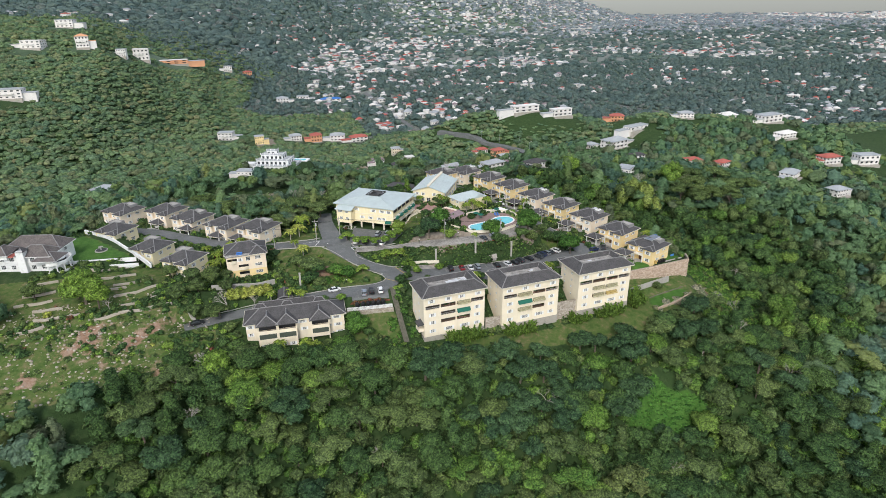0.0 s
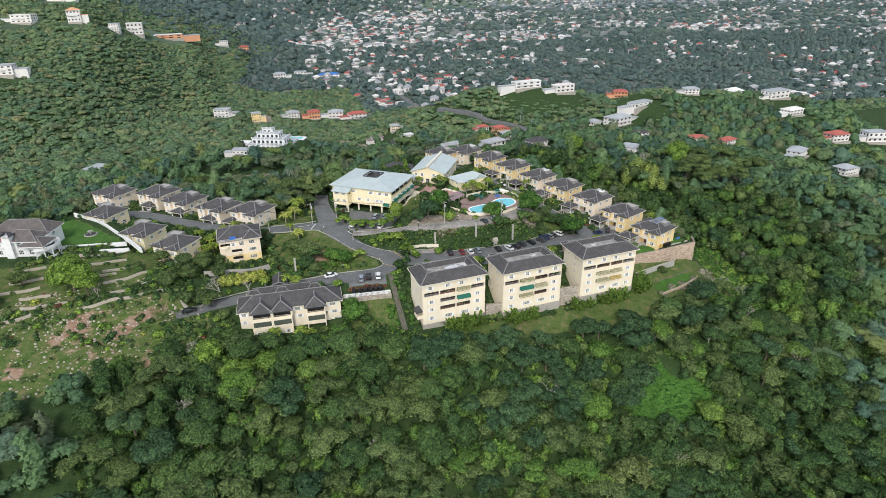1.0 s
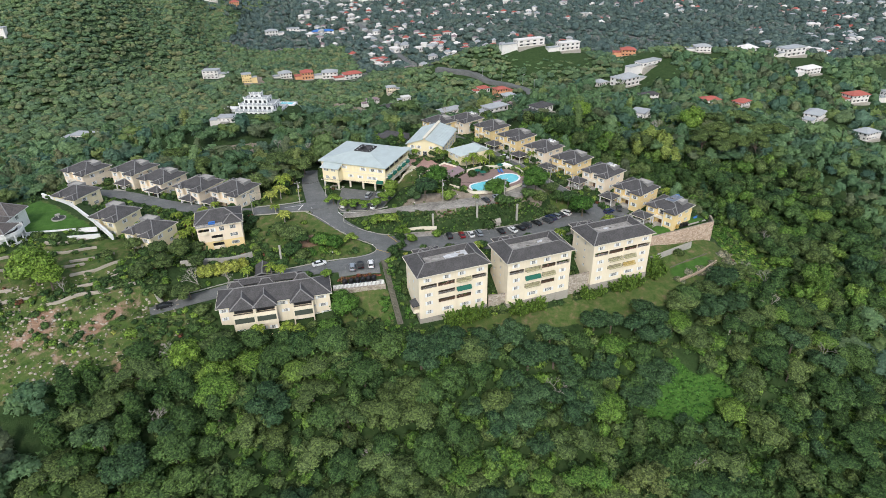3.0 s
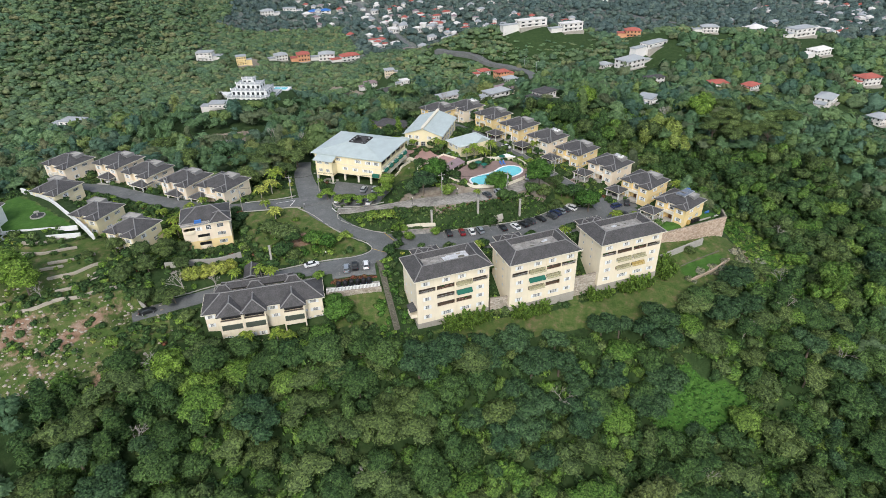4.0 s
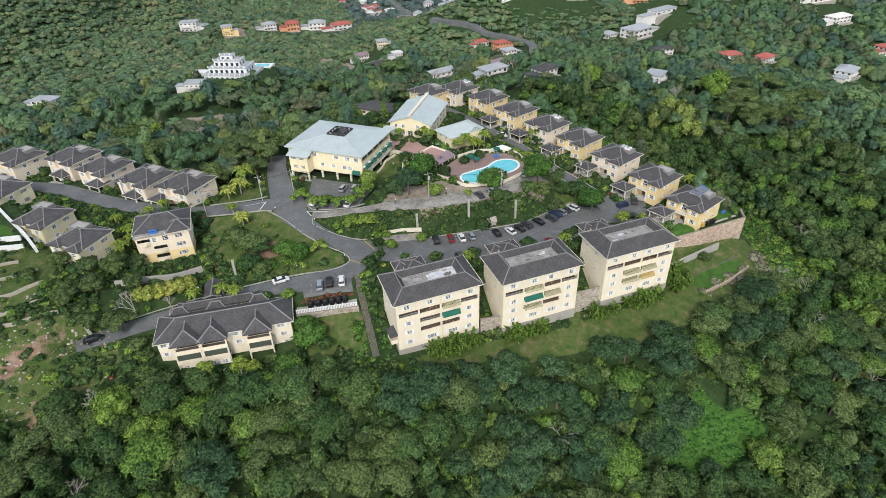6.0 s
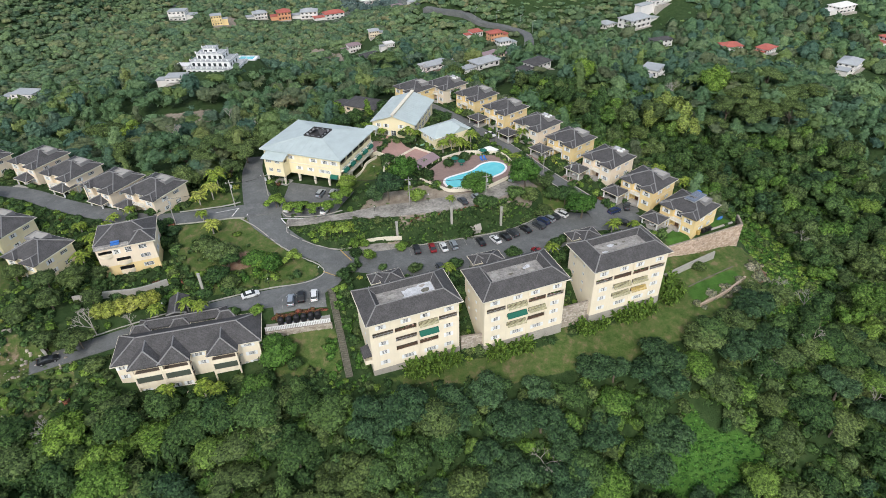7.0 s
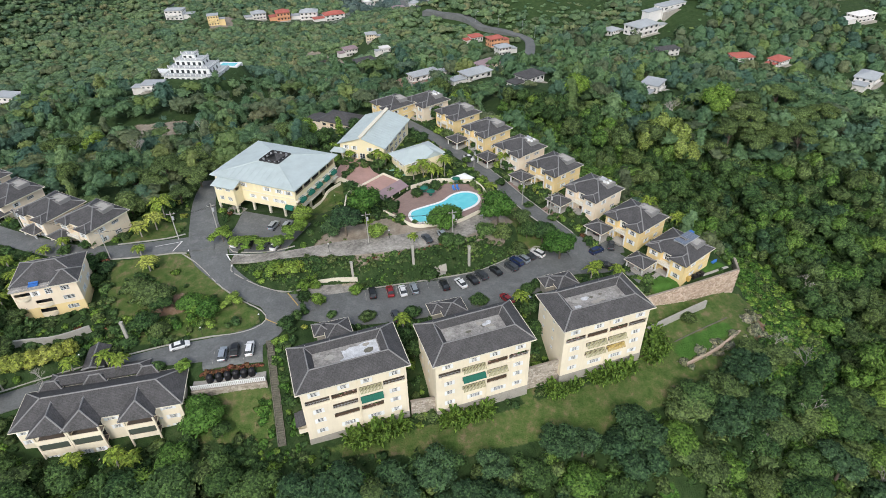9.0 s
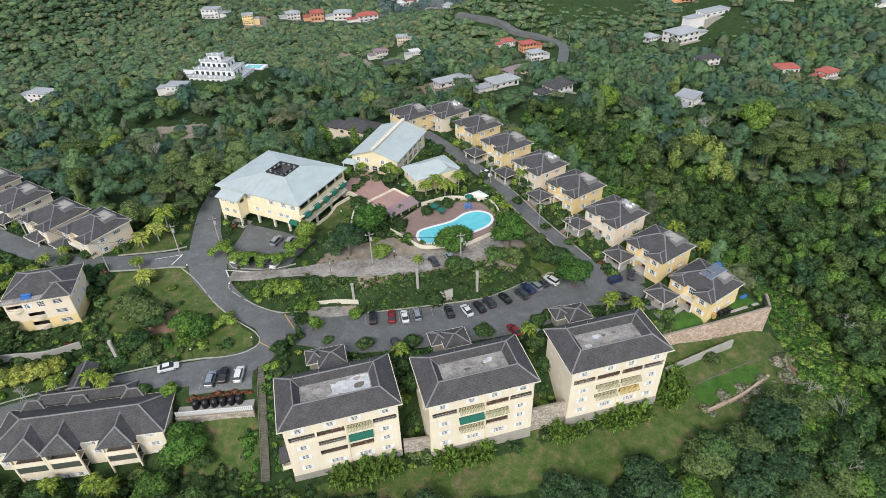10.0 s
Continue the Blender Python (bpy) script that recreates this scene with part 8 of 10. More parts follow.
# pots on the balconies of the apartment blocks
PR = random.Random(12)
for bx_, by_, bz_, zs_, x0_, x1_ in ((*BLOCKS[0], -9.5, 11.6, 15.8), (*BLOCKS[1], -3.95, 11.6, 15.8), (*BLOCKS[1], -3.95, 16.6, 20.4), (*BLOCKS[2], -3.95, 11.6, 15.8), (*BLOCKS[0], -3.95, 6.0, 10.4), (*BLOCKS[2], -3.95, 1.0, 5.0)):
    for k_ in range(5):
        m_ = pose(bx_, by_, bz_, 0, 0, 5) @ pose(PR.uniform(x0_, x1_), PR.uniform(0.5, 1.2), zs_ - 0.72)
        t_ = thing("potted_plant", m_, "terracotta pot with leafy plant on the balcony", "potted plant", "balcony plants")
        part("pot", cached("pot", lambda: Geo().tube((0, 0, 0), (0, 0, 0.45), 0.2, 0.28, 8).mesh("pot", M["terracotta"])), None, t_)
        part("plant", cached("potleaf", lambda: array_mesh("plant", *crown_arrays([(0, 0, 0.85, 0.42, 0.42, 0.5)], 60, 0.2, RNG, 0.8, 6, 4), M["leaf"], None)), None, t_)

# ---------------------------------------------------------------- walls, stairs and tanks on the slope
WR = random.Random(5)


def stone_wall(pts, base, top, label, mat="stone", size=0.55, thick=0.5):
    """A rubble retaining wall: a core with stones standing proud of it."""
    ob = new("retaining_wall", None)
    core, st = Geo(), Geo()
    for (xa, ya), (xb, yb) in zip(pts, pts[1:]):
        L = math.hypot(xb - xa, yb - ya)
        ux, uy = (xb - xa) / L, (yb - ya) / L
        nx_, ny_ = uy, -ux
        P = lambda s, o: (xa + ux * s + nx_ * o, ya + uy * s + ny_ * o)
        core.prism([P(-0.1, 0), P(L + 0.1, 0), P(L + 0.1, -thick), P(-0.1, -thick)], base, top)
        z = base + 0.1
        while z < top - 0.1:
            h = size * WR.uniform(0.55, 0.95)
            s = WR.uniform(-0.2, 0.1)
            while s < L:
                w = size * WR.uniform(0.7, 1.7)
                o = WR.uniform(0.05, 0.16)
                a, b = max(0, s + 0.02), min(L, s + w - 0.03)
                if b - a > 0.1:
                    q = WR.uniform(0.02, 0.07)
                    lo, hi = [P(a, 0), P(b, 0)], [P(a + q, o), P(b - q, o)]
                    z1 = min(z + h - 0.04, top)
                    st.face([(*hi[0], z + q), (*hi[1], z + q), (*hi[1], z1 - q), (*hi[0], z1 - q)])
                    st.face([(*lo[0], z1), (*hi[0], z1 - q), (*hi[1], z1 - q), (*lo[1], z1)])
                    st.face([(*lo[0], z), (*lo[1], z), (*hi[1], z + q), (*hi[0], z + q)])
                    st.face([(*lo[0], z), (*hi[0], z + q), (*hi[0], z1 - q), (*lo[0], z1)])
                    st.face([(*lo[1], z), (*lo[1], z1), (*hi[1], z1 - q), (*hi[1], z + q)])
                s += w
            z += h
    tagged(ob, label, "wall", "", "structure")
    part("core", core, M["mortar"], ob)
    tagged(part("stones", st, M[mat], ob), "", "", "", "stuff")
    return ob


stone_wall([(84.2, 16.6), (97.0, 18.0), (113.8, 20.3), (115.9, 25.0)], -4.0, 4.4, "rough pinkish stone retaining wall below the garden")
stone_wall([(21.5, 1.8), (26.6, 1.4)], -6, 2.6, "stone retaining wall between the apartment blocks", "pale_stone")
stone_wall([(47.9, 3.2), (55.7, 3.8)], -6, 3.4, "stone retaining wall between the apartment blocks", "pale_stone")
stone_wall([(-23.0, 14.2), (-15, 13.6), (-7.6, 12.8)], -1.0, 5.4, "stone retaining wall under the water tanks", "pale_stone")
kerb([(82.0, 10.4), (94.8, 13.7), (101.7, 15.4)], -1.6, "pale weathered retaining wall across the lawn", 0.25, 2.2, name="retaining_wall", mat="concrete")
kerb([(88.2, 7.2), (96, 9.0), (105.2, 11.0)], None, "low mossy wall across the lawn", 0.1, 0.15, name="retaining_wall", mat="moss")
kerb([(87.4, 0.6), (91, 1.4), (94.7, 2.2), (98.9, 3.5), (105.6, 6.2)], None, "crumbling stone edge of the lawn", 0.25, 0.7, name="retaining_wall", mat="stone")
kerb([(-66, 32.6), (-58, 33.4), (-52, 33.6), (-45.4, 35.6)], None, "pale garden wall on the bank", 0.2, 1.7, name="garden_wall", mat="concrete")
TERRACES = [[(-101.5, 22.2), (-94, 23.6), (-85.4, 24.3), (-77.6, 25.8)], [(-93, 27.2), (-86.8, 28.8), (-81.4, 30.4)], [(-96, 33.2), (-89.2, 34.4), (-83, 36.8)], [(-107, 49.8), (-99, 49.2), (-92.4, 50.6)],
            [(-108, 53.8), (-102.7, 55.6), (-95, 57.2)], [(-118, 27.4), (-110.4, 26.2), (-104.6, 26.8)], [(-119.5, 32.2), (-110.8, 31.3)], [(-126, 36.2), (-115, 36.6)], [(-125, 41.4), (-115.5, 42.4)],
            [(-126, 48.4), (-116.5, 49.4)], [(-98, 41.6), (-86, 43.6)], [(-100.6, 38.2), (-93.4, 39.2)], [(-121, 21.6), (-114, 23.4)]]
for i, row_ in enumerate(TERRACES):
    bend_ = glide([(x, y, 0, 0) for x, y in row_], 2.4)[:, :2]
    pts_ = [(float(x), float(y) + 0.35 * math.sin(x * 0.6 + i)) for x, y in bend_]
    kerb(pts_, None, "rough pale stone terrace wall on the grassy bank", 0.26, 0.62, name="terrace_wall", mat="pale_stone")
    vs_, fs_, n_ = [], [], 0
    for (xa, ya), (xb, yb) in zip(pts_, pts_[1:]):
        for k in range(int(math.hypot(xb - xa, yb - ya) / 0.3)):
            if WR.random() < 0.3 + 0.3 * math.sin(xa * 0.5 + i):
                continue
            t = WR.random()
            px_, py_ = xa + (xb - xa) * t + WR.gauss(0, 0.12), ya + (yb - ya) * t + WR.gauss(0, 0.16)
            bv, bf = ball((px_, py_, height1(px_, py_) + 0.35), np.array((1, WR.uniform(0.6, 1), WR.uniform(0.5, 0.9))) * WR.uniform(0.16, 0.42), 5, 3, RNG, 0.3)
            vs_.append(bv)
            fs_.append(bf + n_)
            n_ += len(bv)
    setting("terrace_wall", array_mesh("terrace_wall", np.vstack(vs_), None, np.vstack(fs_), M["pale_stone"]), None, "tumbled pale stone terrace wall on the grassy bank", "terrace_wall")
kerb([(-118.5, 94), (-107.4, 82.8), (-99, 70), (-92.6, 60.0), (-87, 50)], 15.0, "white parapet wall along the lawn", 0.3, 1.1, name="parapet", mat="white")
kerb([(-93.6, 59.4), (-104, 60.8), (-117, 62.4)], 14.4, "white edging wall below the lawn", 0.25, 1.0, name="parapet", mat="white")
kerb([(-92.4, 56.4), (-104, 58), (-117, 59.4)], 13.2, "white edging wall below the lawn", 0.25, 1.0, name="parapet", mat="white")
kerb([(-73, 23.5), (-71.8, 21.6), (-70.6, 19.8)], None, "leaning pale boundary wall", 0.25, 1.3, name="boundary_wall", mat="concrete")

t_ = thing("tank_platform", pose(-15.2, 15.9, 5.3, 0, 0, -5), "concrete water tank platform with white railing", "platform")
part("slab", Geo().box(-7.6, 7.6, -1.9, 2.2, -6, 0.1), M["concrete"], t_)
fence_ = Geo().box(-7.6, 7.6, -1.95, -1.85, 1.15, 1.25)
part("fence_rail", fence_, M["white"], t_)
for i in range(39):
    part("fence_board", cached("board", lambda: Geo().box(-0.13, 0.13, -0.04, 0.04, 0, 1.3).mesh("fence_board", M["white"])), None, t_, "", pose(-7.5 + i * 0.395, -1.9, 0.05))
tank_ = None
for i, x_ in enumerate((-19.2, -17.3, -15.5, -13.8, -12.1, -10.5)):
    m_ = pose(x_, 16.3 - 0.08 * i, 5.4)
    if tank_:
        copy_thing(tank_, m_)
        continue
    tank_ = thing("water_tank", m_, "black ribbed plastic water tank", "water tank", "water tanks")
    g_ = Geo()
    for k, (r0, r1, z0, z1) in enumerate(((0.75, 0.75, 0, 0.5), (0.68, 0.68, 0.5, 0.6), (0.75, 0.75, 0.6, 1.1), (0.68, 0.68, 1.1, 1.2), (0.75, 0.72, 1.2, 1.55), (0.72, 0.3, 1.55, 1.9))):
        g_.tube((0, 0, z0), (0, 0, z1), r0, r1, 14)
    part("body", g_, M["plastic"], tank_)
    part("lid", Geo().tube((0, 0, 1.9), (0, 0, 2.0), 0.3, 0.28, 12), M["plastic"], tank_)
    part("outlet", Geo().tube((0.7, 0, 0.15), (1.0, 0, 0.15), 0.05, 0.05, 6), M["blue"], tank_, "blue outlet pipe")
t_ = thing("stairway", pose(-6.2, 22.8, 7.6, 0, 0, -89), "mossy concrete stairway down the slope", "stairs")
for i in range(44):
    z_ = height1(-6.2, 22.8 - i * 0.5) + 0.24 - 7.6
    part("step", cached("stairstep", lambda: Geo().box(0, 0.34, -0.62, 0.62, -0.9, 0).box(0.34, 0.5, -0.62, 0.62, -0.9, -0.3).mesh("step", M["moss"])), None, t_, "", pose(i * 0.5, 0, z_))
for side_ in (0.66, -0.84):
    part("side_wall", Geo().prism([(k * 2.2, side_) for k in range(11)] + [(k * 2.2, side_ + 0.18) for k in range(10, -1, -1)], -12, lambda x, y: height1(-6.2, 22.8 - x) - 7.6 + 0.42), M["moss"], t_)

# ---------------------------------------------------------------- drives, paving, markings


def drape(name, label, corners, mat, lift=0.08, n=9):
    """Thin paving laid over the ground between four corners."""
    a, b, c, d = [np.array(p, float) for p in corners]
    g = Geo()
    P = [[(a + (b - a) * i / n) * (1 - j / n) + (d + (c - d) * i / n) * j / n for i in range(n + 1)] for j in range(n + 1)]
    X = np.array([[p[0] for p in r] for r in P])
    Y = np.array([[p[1] for p in r] for r in P])
    Z = height(X.ravel(), Y.ravel()).reshape(X.shape) + lift
    for j in range(n):
        for i in range(n):
            q = [(j, i), (j, i + 1), (j + 1, i + 1), (j + 1, i)]
            g.face([(X[k], Y[k], Z[k]) for k in q])
    for k in range(n):
        for (j0, i0), (j1, i1) in (((0, k), (0, k + 1)), ((n, k + 1), (n, k)), ((k + 1, 0), (k, 0)), ((k, n), (k + 1, n))):
            g.face([(X[j0, i0], Y[j0, i0], Z[j0, i0] - 0.3), (X[j1, i1], Y[j1, i1], Z[j1, i1] - 0.3), (X[j1, i1], Y[j1, i1], Z[j1, i1]), (X[j0, i0], Y[j0, i0], Z[j0, i0])])
    return setting(name, g, M[mat], label, name)


def turned(x, y, rz, pts):
    c, s = math.cos(radians(rz)), math.sin(radians(rz))
    return [(x + u * c - v * s, y + u * s + v * c) for u, v in pts]


for i, (x_, y_, z_) in enumerate(CARPORTS):
    drape("driveway", "paved driveway in front of the carport", turned(x_, y_, -66, [(-3.2, -7.5 if i else -4.5), (3.6, -7.5 if i else -4.5), (3.2, -2.4), (-2.8, -2.4)]), "paver" if i > 1 else "asphalt")
for x_, y_, z_ in WEST_CARPORTS:
    drape("driveway", "paved driveway in front of the carport", turned(x_, y_, -42, [(-2.8, -5.2), (2.8, -5.2), (2.8, -2.4), (-2.8, -2.4)]), "concrete")
drape("driveway", "asphalt yard shared by two houses", [(80, 33.5), (88, 34.5), (90, 40), (80, 42)], "asphalt", 0.1)
drape("parking_court", "asphalt parking court beside the club house", [(-17, 55.5), (-2, 50.6), (6.5, 62.4), (-12, 74.5)], "asphalt", 0.1, 16)
drape("parking_bay", "asphalt parking bays below the road", [(-20.5, 18.2), (-8.0, 18.0), (-7.6, 24), (-20.5, 24)], "asphalt", 0.1)
drape("path", "grey garden path to the house door", turned(99.5, 27.2, -66, [(-1.0, -10.5), (0.3, -10.5), (0.3, -6), (-1.0, -6)]), "concrete", 0.06)


def stripe(a, b, w, mat="mark", label="white painted line on the asphalt"):
    d = Vector((b[0] - a[0], b[1] - a[1])).normalized()
    n = Vector((-d.y, d.x)) * w / 2
    P = [(a[0] - n.x, a[1] - n.y), (b[0] - n.x, b[1] - n.y), (b[0] + n.x, b[1] + n.y), (a[0] + n.x, a[1] + n.y)]
    zs = [road_top(*p) + 0.02 for p in P]
    setting("road_marking", Geo().face([(*p, z) for p, z in zip(P, zs)]), M[mat], label, "road marking")


def road_top(x, y):
    best = -99
    for k, line in ROAD_LINES.items():
        d = np.hypot(line[:, 0] - x, line[:, 1] - y)
        i = int(d.argmin())
        if d[i] < line[i, 3] + 0.6:
            u = min(1.0, d[i] / line[i, 3])
            best = max(best, line[i, 2] + LIFT[k] + 0.05 * (1 - u))
    return best + 0.015 if best > -50 else height1(x, y) + 0.16


stripe((-16.0, 54.4), (-14.9, 51.2), 0.3)
stripe((-16.0, 54.4), (-10.0, 52.2), 0.3)
stripe((-27.4, 62.4), (-29.4, 58.2), 0.3)
stripe((-27.6, 62.2), (-34, 61.6), 0.2)
stripe((-1.6, 38.2), (0.6, 33.2), 0.28, "markyellow", "yellow painted line across the junction")
stripe((-7.2, 30.4), (-3.4, 26.8), 0.22, "markyellow", "yellow painted line across the junction")
for x_ in (-18.4, -15.0, -11.9, -8.8):
    stripe((x_, 18.8), (x_ + 0.3, 22.4), 0.08, "concrete", "faint worn bay line on the asphalt")
for i in range(12):
    x_ = 17 + i * 2.65
    stripe((x_, 36.0), (x_ - 0.1, 32.4), 0.07, "concrete", "faint worn bay line on the asphalt")
for i in range(6):
    x_, y_ = 53.2 + i * 2.5, 38.0 + i * 0.85
    stripe((x_, y_), (x_ + 1.2, y_ - 3.6), 0.07, "concrete", "faint worn bay line on the asphalt")


# ---------------------------------------------------------------- cars
def paint_of(name, col, metal=0.2):
    m, nt, b = shader(name, 0.28, metal, 0.6)
    n = noise_node(nt, 1.5, 4, 0.6)
    nt.links.new(ramp(nt, n.outputs[0], [(0.3, shade(col, 0.85)), (0.7, col)]), b.inputs["Base Color"])
    return m


PAINT = {"white": paint_of("car_white", (0.78, 0.78, 0.77), 0.0), "black": paint_of("car_black", (0.018, 0.02, 0.023)), "silver": paint_of("car_silver", (0.42, 0.46, 0.5), 0.5),
         "red": paint_of("car_red", (0.28, 0.02, 0.025)), "grey": paint_of("car_grey", (0.08, 0.09, 0.10), 0.4), "blue": paint_of("car_blue", (0.02, 0.04, 0.12))}
LAMP = surface("lamp_glass", (0.75, 0.75, 0.72), 0.2, 2, 5, 0.05)
TAIL = surface("tail_lamp", (0.4, 0.02, 0.02), 0.3, 2, 5, 0.05)


def loft(sections):
    """A closed skin through cross-sections: x, half width, z low, z high, tuck of the upper edge."""
    g = Geo()
    ring = []
    for x, w, z0, z1, tuck in sections:
        zs = z0 + (z1 - z0) * 0.55
        ring.append([(x, -w * 0.94, z0), (x, w * 0.94, z0), (x, w, zs), (x, w * tuck, z1), (x, -w * tuck, z1), (x, -w, zs)])
    for a, b in zip(ring, ring[1:]):
        for i in range(6):
            j = (i + 1) % 6
            g.face([a[i], b[i], b[j], a[j]])
    g.face(ring[0])
    g.face(ring[-1][::-1])
    return g


def car(m, colour, kind="saloon"):
    names = {"saloon": "saloon car", "suv": "tall estate car", "pickup": "pickup truck"}
    ob = thing("car", m, f"{colour} {names[kind]} parked on the asphalt", "car", "parked cars")
    p = PAINT[colour]
    h = {"saloon": 0.0, "suv": 0.22, "pickup": 0.22}[kind]
    body = [(-2.2, 0.72, 0.42 + h * 0.5, 0.82 + h, 0.92), (-2.05, 0.84, 0.3 + h * 0.5, 0.95 + h, 0.93), (-1.0, 0.88, 0.26 + h * 0.5, 0.98 + h, 0.93), (0.8, 0.88, 0.26 + h * 0.5, 0.98 + h, 0.92),
            (1.7, 0.84, 0.3 + h * 0.5, 0.86 + h, 0.9), (2.15, 0.7, 0.4 + h * 0.5, 0.7 + h, 0.9)]
    part("body", loft(body), p, ob)
    if kind == "saloon":
        cab = [(-1.65, 0.72, 0.96, 1.0, 0.95), (-0.95, 0.74, 0.96, 1.4, 0.84), (0.25, 0.75, 0.96, 1.44, 0.84), (1.15, 0.74, 0.94, 0.98, 0.95)]
        top = (-0.95, 0.3, 1.4, 1.46)
    elif kind == "suv":
        cab = [(-2.05, 0.76, 1.16, 1.22, 0.95), (-1.75, 0.77, 1.16, 1.72, 0.86), (0.3, 0.78, 1.16, 1.74, 0.86), (1.1, 0.76, 1.15, 1.2, 0.95)]
        top = (-1.75, 0.35, 1.7, 1.76)
    else:
        cab = [(-0.75, 0.76, 1.16, 1.22, 0.95), (-0.6, 0.77, 1.16, 1.7, 0.86), (0.45, 0.78, 1.16, 1.72, 0.86), (1.15, 0.76, 1.15, 1.2, 0.95)]
        top = (-0.6, 0.5, 1.68, 1.74)
        part("load_bed", Geo().box(-2.0, -0.85, -0.66, 0.66, 1.16, 1.215), M["screen"], ob)
    part("cabin", loft(cab), M["glass"], ob, "dark car windows")
    part("roof_panel", loft([(top[0] - 0.05, 0.6, top[2], top[3], 0.9), (top[1] + 0.05, 0.6, top[2] + 0.02, top[3] + 0.03, 0.9)]), p, ob)
    for x in (-1.35, 1.35):
        for s in (-1, 1):
            r = 0.32 + h * 0.25
            w = part("wheel", Geo().tube((0, -0.1, 0), (0, 0.1, 0), r, r, 14), M["tyre"], ob, "", pose(x, s * 0.8, r))
            part("rim", Geo().tube((0, 0.1 * s, 0), (0, 0.115 * s, 0), r * 0.6, r * 0.55, 10), M["rim"], w)
    for s in (-1, 1):
        part("headlight", Geo().box(2.0, 2.14, s * 0.55 - 0.16, s * 0.55 + 0.16, 0.58 + h, 0.7 + h), LAMP, ob)
        part("tail_light", Geo().box(-2.2, -2.1, s * 0.6 - 0.14, s * 0.6 + 0.14, 0.68 + h, 0.84 + h), TAIL, ob)
        part("mirror", Geo().box(0.75, 0.9, s * 0.95 - 0.1, s * 0.95 + 0.1, 1.0 + h, 1.12 + h), p, ob)
    return ob


fleet_ = {}


def park(x, y, rz, colour, kind="saloon", z=None):
    zz = road_top(x, y) + 0.02 if z is None else z
    m = pose(x, y, zz, 0, 0, rz)
    if (colour, kind) in fleet_:
        return copy_thing(fleet_[colour, kind], m)
    fleet_[colour, kind] = car(m, colour, kind)
    return fleet_[colour, kind]


for x_, y_, r_, c_, k_ in ((18.7, 34.0, 88, "black", "suv"), (23.1, 33.8, 88, "red", "saloon"), (26.2, 33.2, 90, "white", "saloon"), (29.1, 33.2, 92, "silver", "suv"), (36.8, 32.6, 96, "black", "saloon"),
                           (41.0, 32.2, 106, "white", "saloon"), (44.2, 32.8, 108, "black", "saloon"), (46.9, 33.8, 110, "grey", "suv"), (51.1, 34.8, 112, "black", "saloon"), (55.6, 35.4, 114, "grey", "suv"),
                           (57.7, 37.1, 115, "blue", "suv"), (59.8, 37.9, 116, "silver", "suv"), (62.0, 39.0, 118, "grey", "saloon"), (64.5, 39.2, 120, "white", "suv")):
    park(x_, y_, r_, c_, k_)
for x_, y_, r_, c_, k_ in ((80.6, 36.4, 14, "blue", "suv"), (85.4, 37.4, 62, "grey", "pickup"), (79.8, 29.6, -28, "black", "suv"), (54.4, 22.6, 118, "silver", "suv"), (50.2, 23.4, 112, "red", "saloon"), (22.8, 24.2, 96, "grey", "suv"),
                           (-16.1, 20.4, 84, "silver", "suv"), (-13.6, 21.0, 86, "black", "pickup"), (-10.4, 20.6, 84, "white", "suv"), (-25.6, 26.0, 10, "white", "saloon"), (35.2, 44.0, 104, "grey", "saloon"), (39.4, 44.2, 102, "silver", "pickup")):
    park(x_, y_, r_, c_, k_)
for x_, y_, r_, c_, k_ in ((60.6, 91.6, -66, "white", "pickup"), (-3.6, 63.0, 60, "silver", "suv"), (0.0, 62.0, 62, "silver", "suv"), (-13.4, 57.6, 62, "white", "saloon"), (-9.8, 56.2, 62, "black", "suv"), (-6.4, 54.8, 62, "silver", "suv"),
                           (-3.4, 53.6, 62, "white", "saloon"), (53.2, 51.6, 60, "silver", "suv"), (-70, 18.2, 12, "black", "saloon")):
    park(x_, y_, r_, c_, k_)
for i, (x_, y_, z_) in enumerate(CARPORTS):
    park(x_ + 0.6, y_ + 0.2, 24, ("white", "grey", "white", "silver", "black", "grey")[i], ("saloon", "suv")[i % 2], z_ - 2.65 + 0.08)
for i, (x_, y_, z_) in enumerate(WEST_CARPORTS):
    park(x_ + 0.4, y_ + 0.3, 48, ("white", "black", "grey", "white")[i], ("saloon", "suv")[i % 2], z_ - 2.65 + 0.08)

# ---------------------------------------------------------------- poles


def concrete_post(x, y, h, lean=0.0):
    z = height1(x, y)
    ob = thing("concrete_post", pose(x, y, z, lean, lean * 0.5, 0), "pale square concrete post on the bank", "post", "concrete posts")
    part("shaft", Geo().prism([(-0.3, -0.3), (0.3, -0.3), (0.3, 0.3), (-0.3, 0.3)], -1.5, h), M["kerb"], ob)
    part("cap", Geo().box(-0.36, 0.36, -0.36, 0.36, h, h + 0.2), M["kerb"], ob)


for x_, y_, h_ in ((14.8, 40.6, 4.6), (30.4, 39.4, 5.6), (45.0, 38.6, 6.4), (-36.9, 30.6, 6.0)):
    concrete_post(x_, y_, h_, 3 if x_ < 0 else 0)


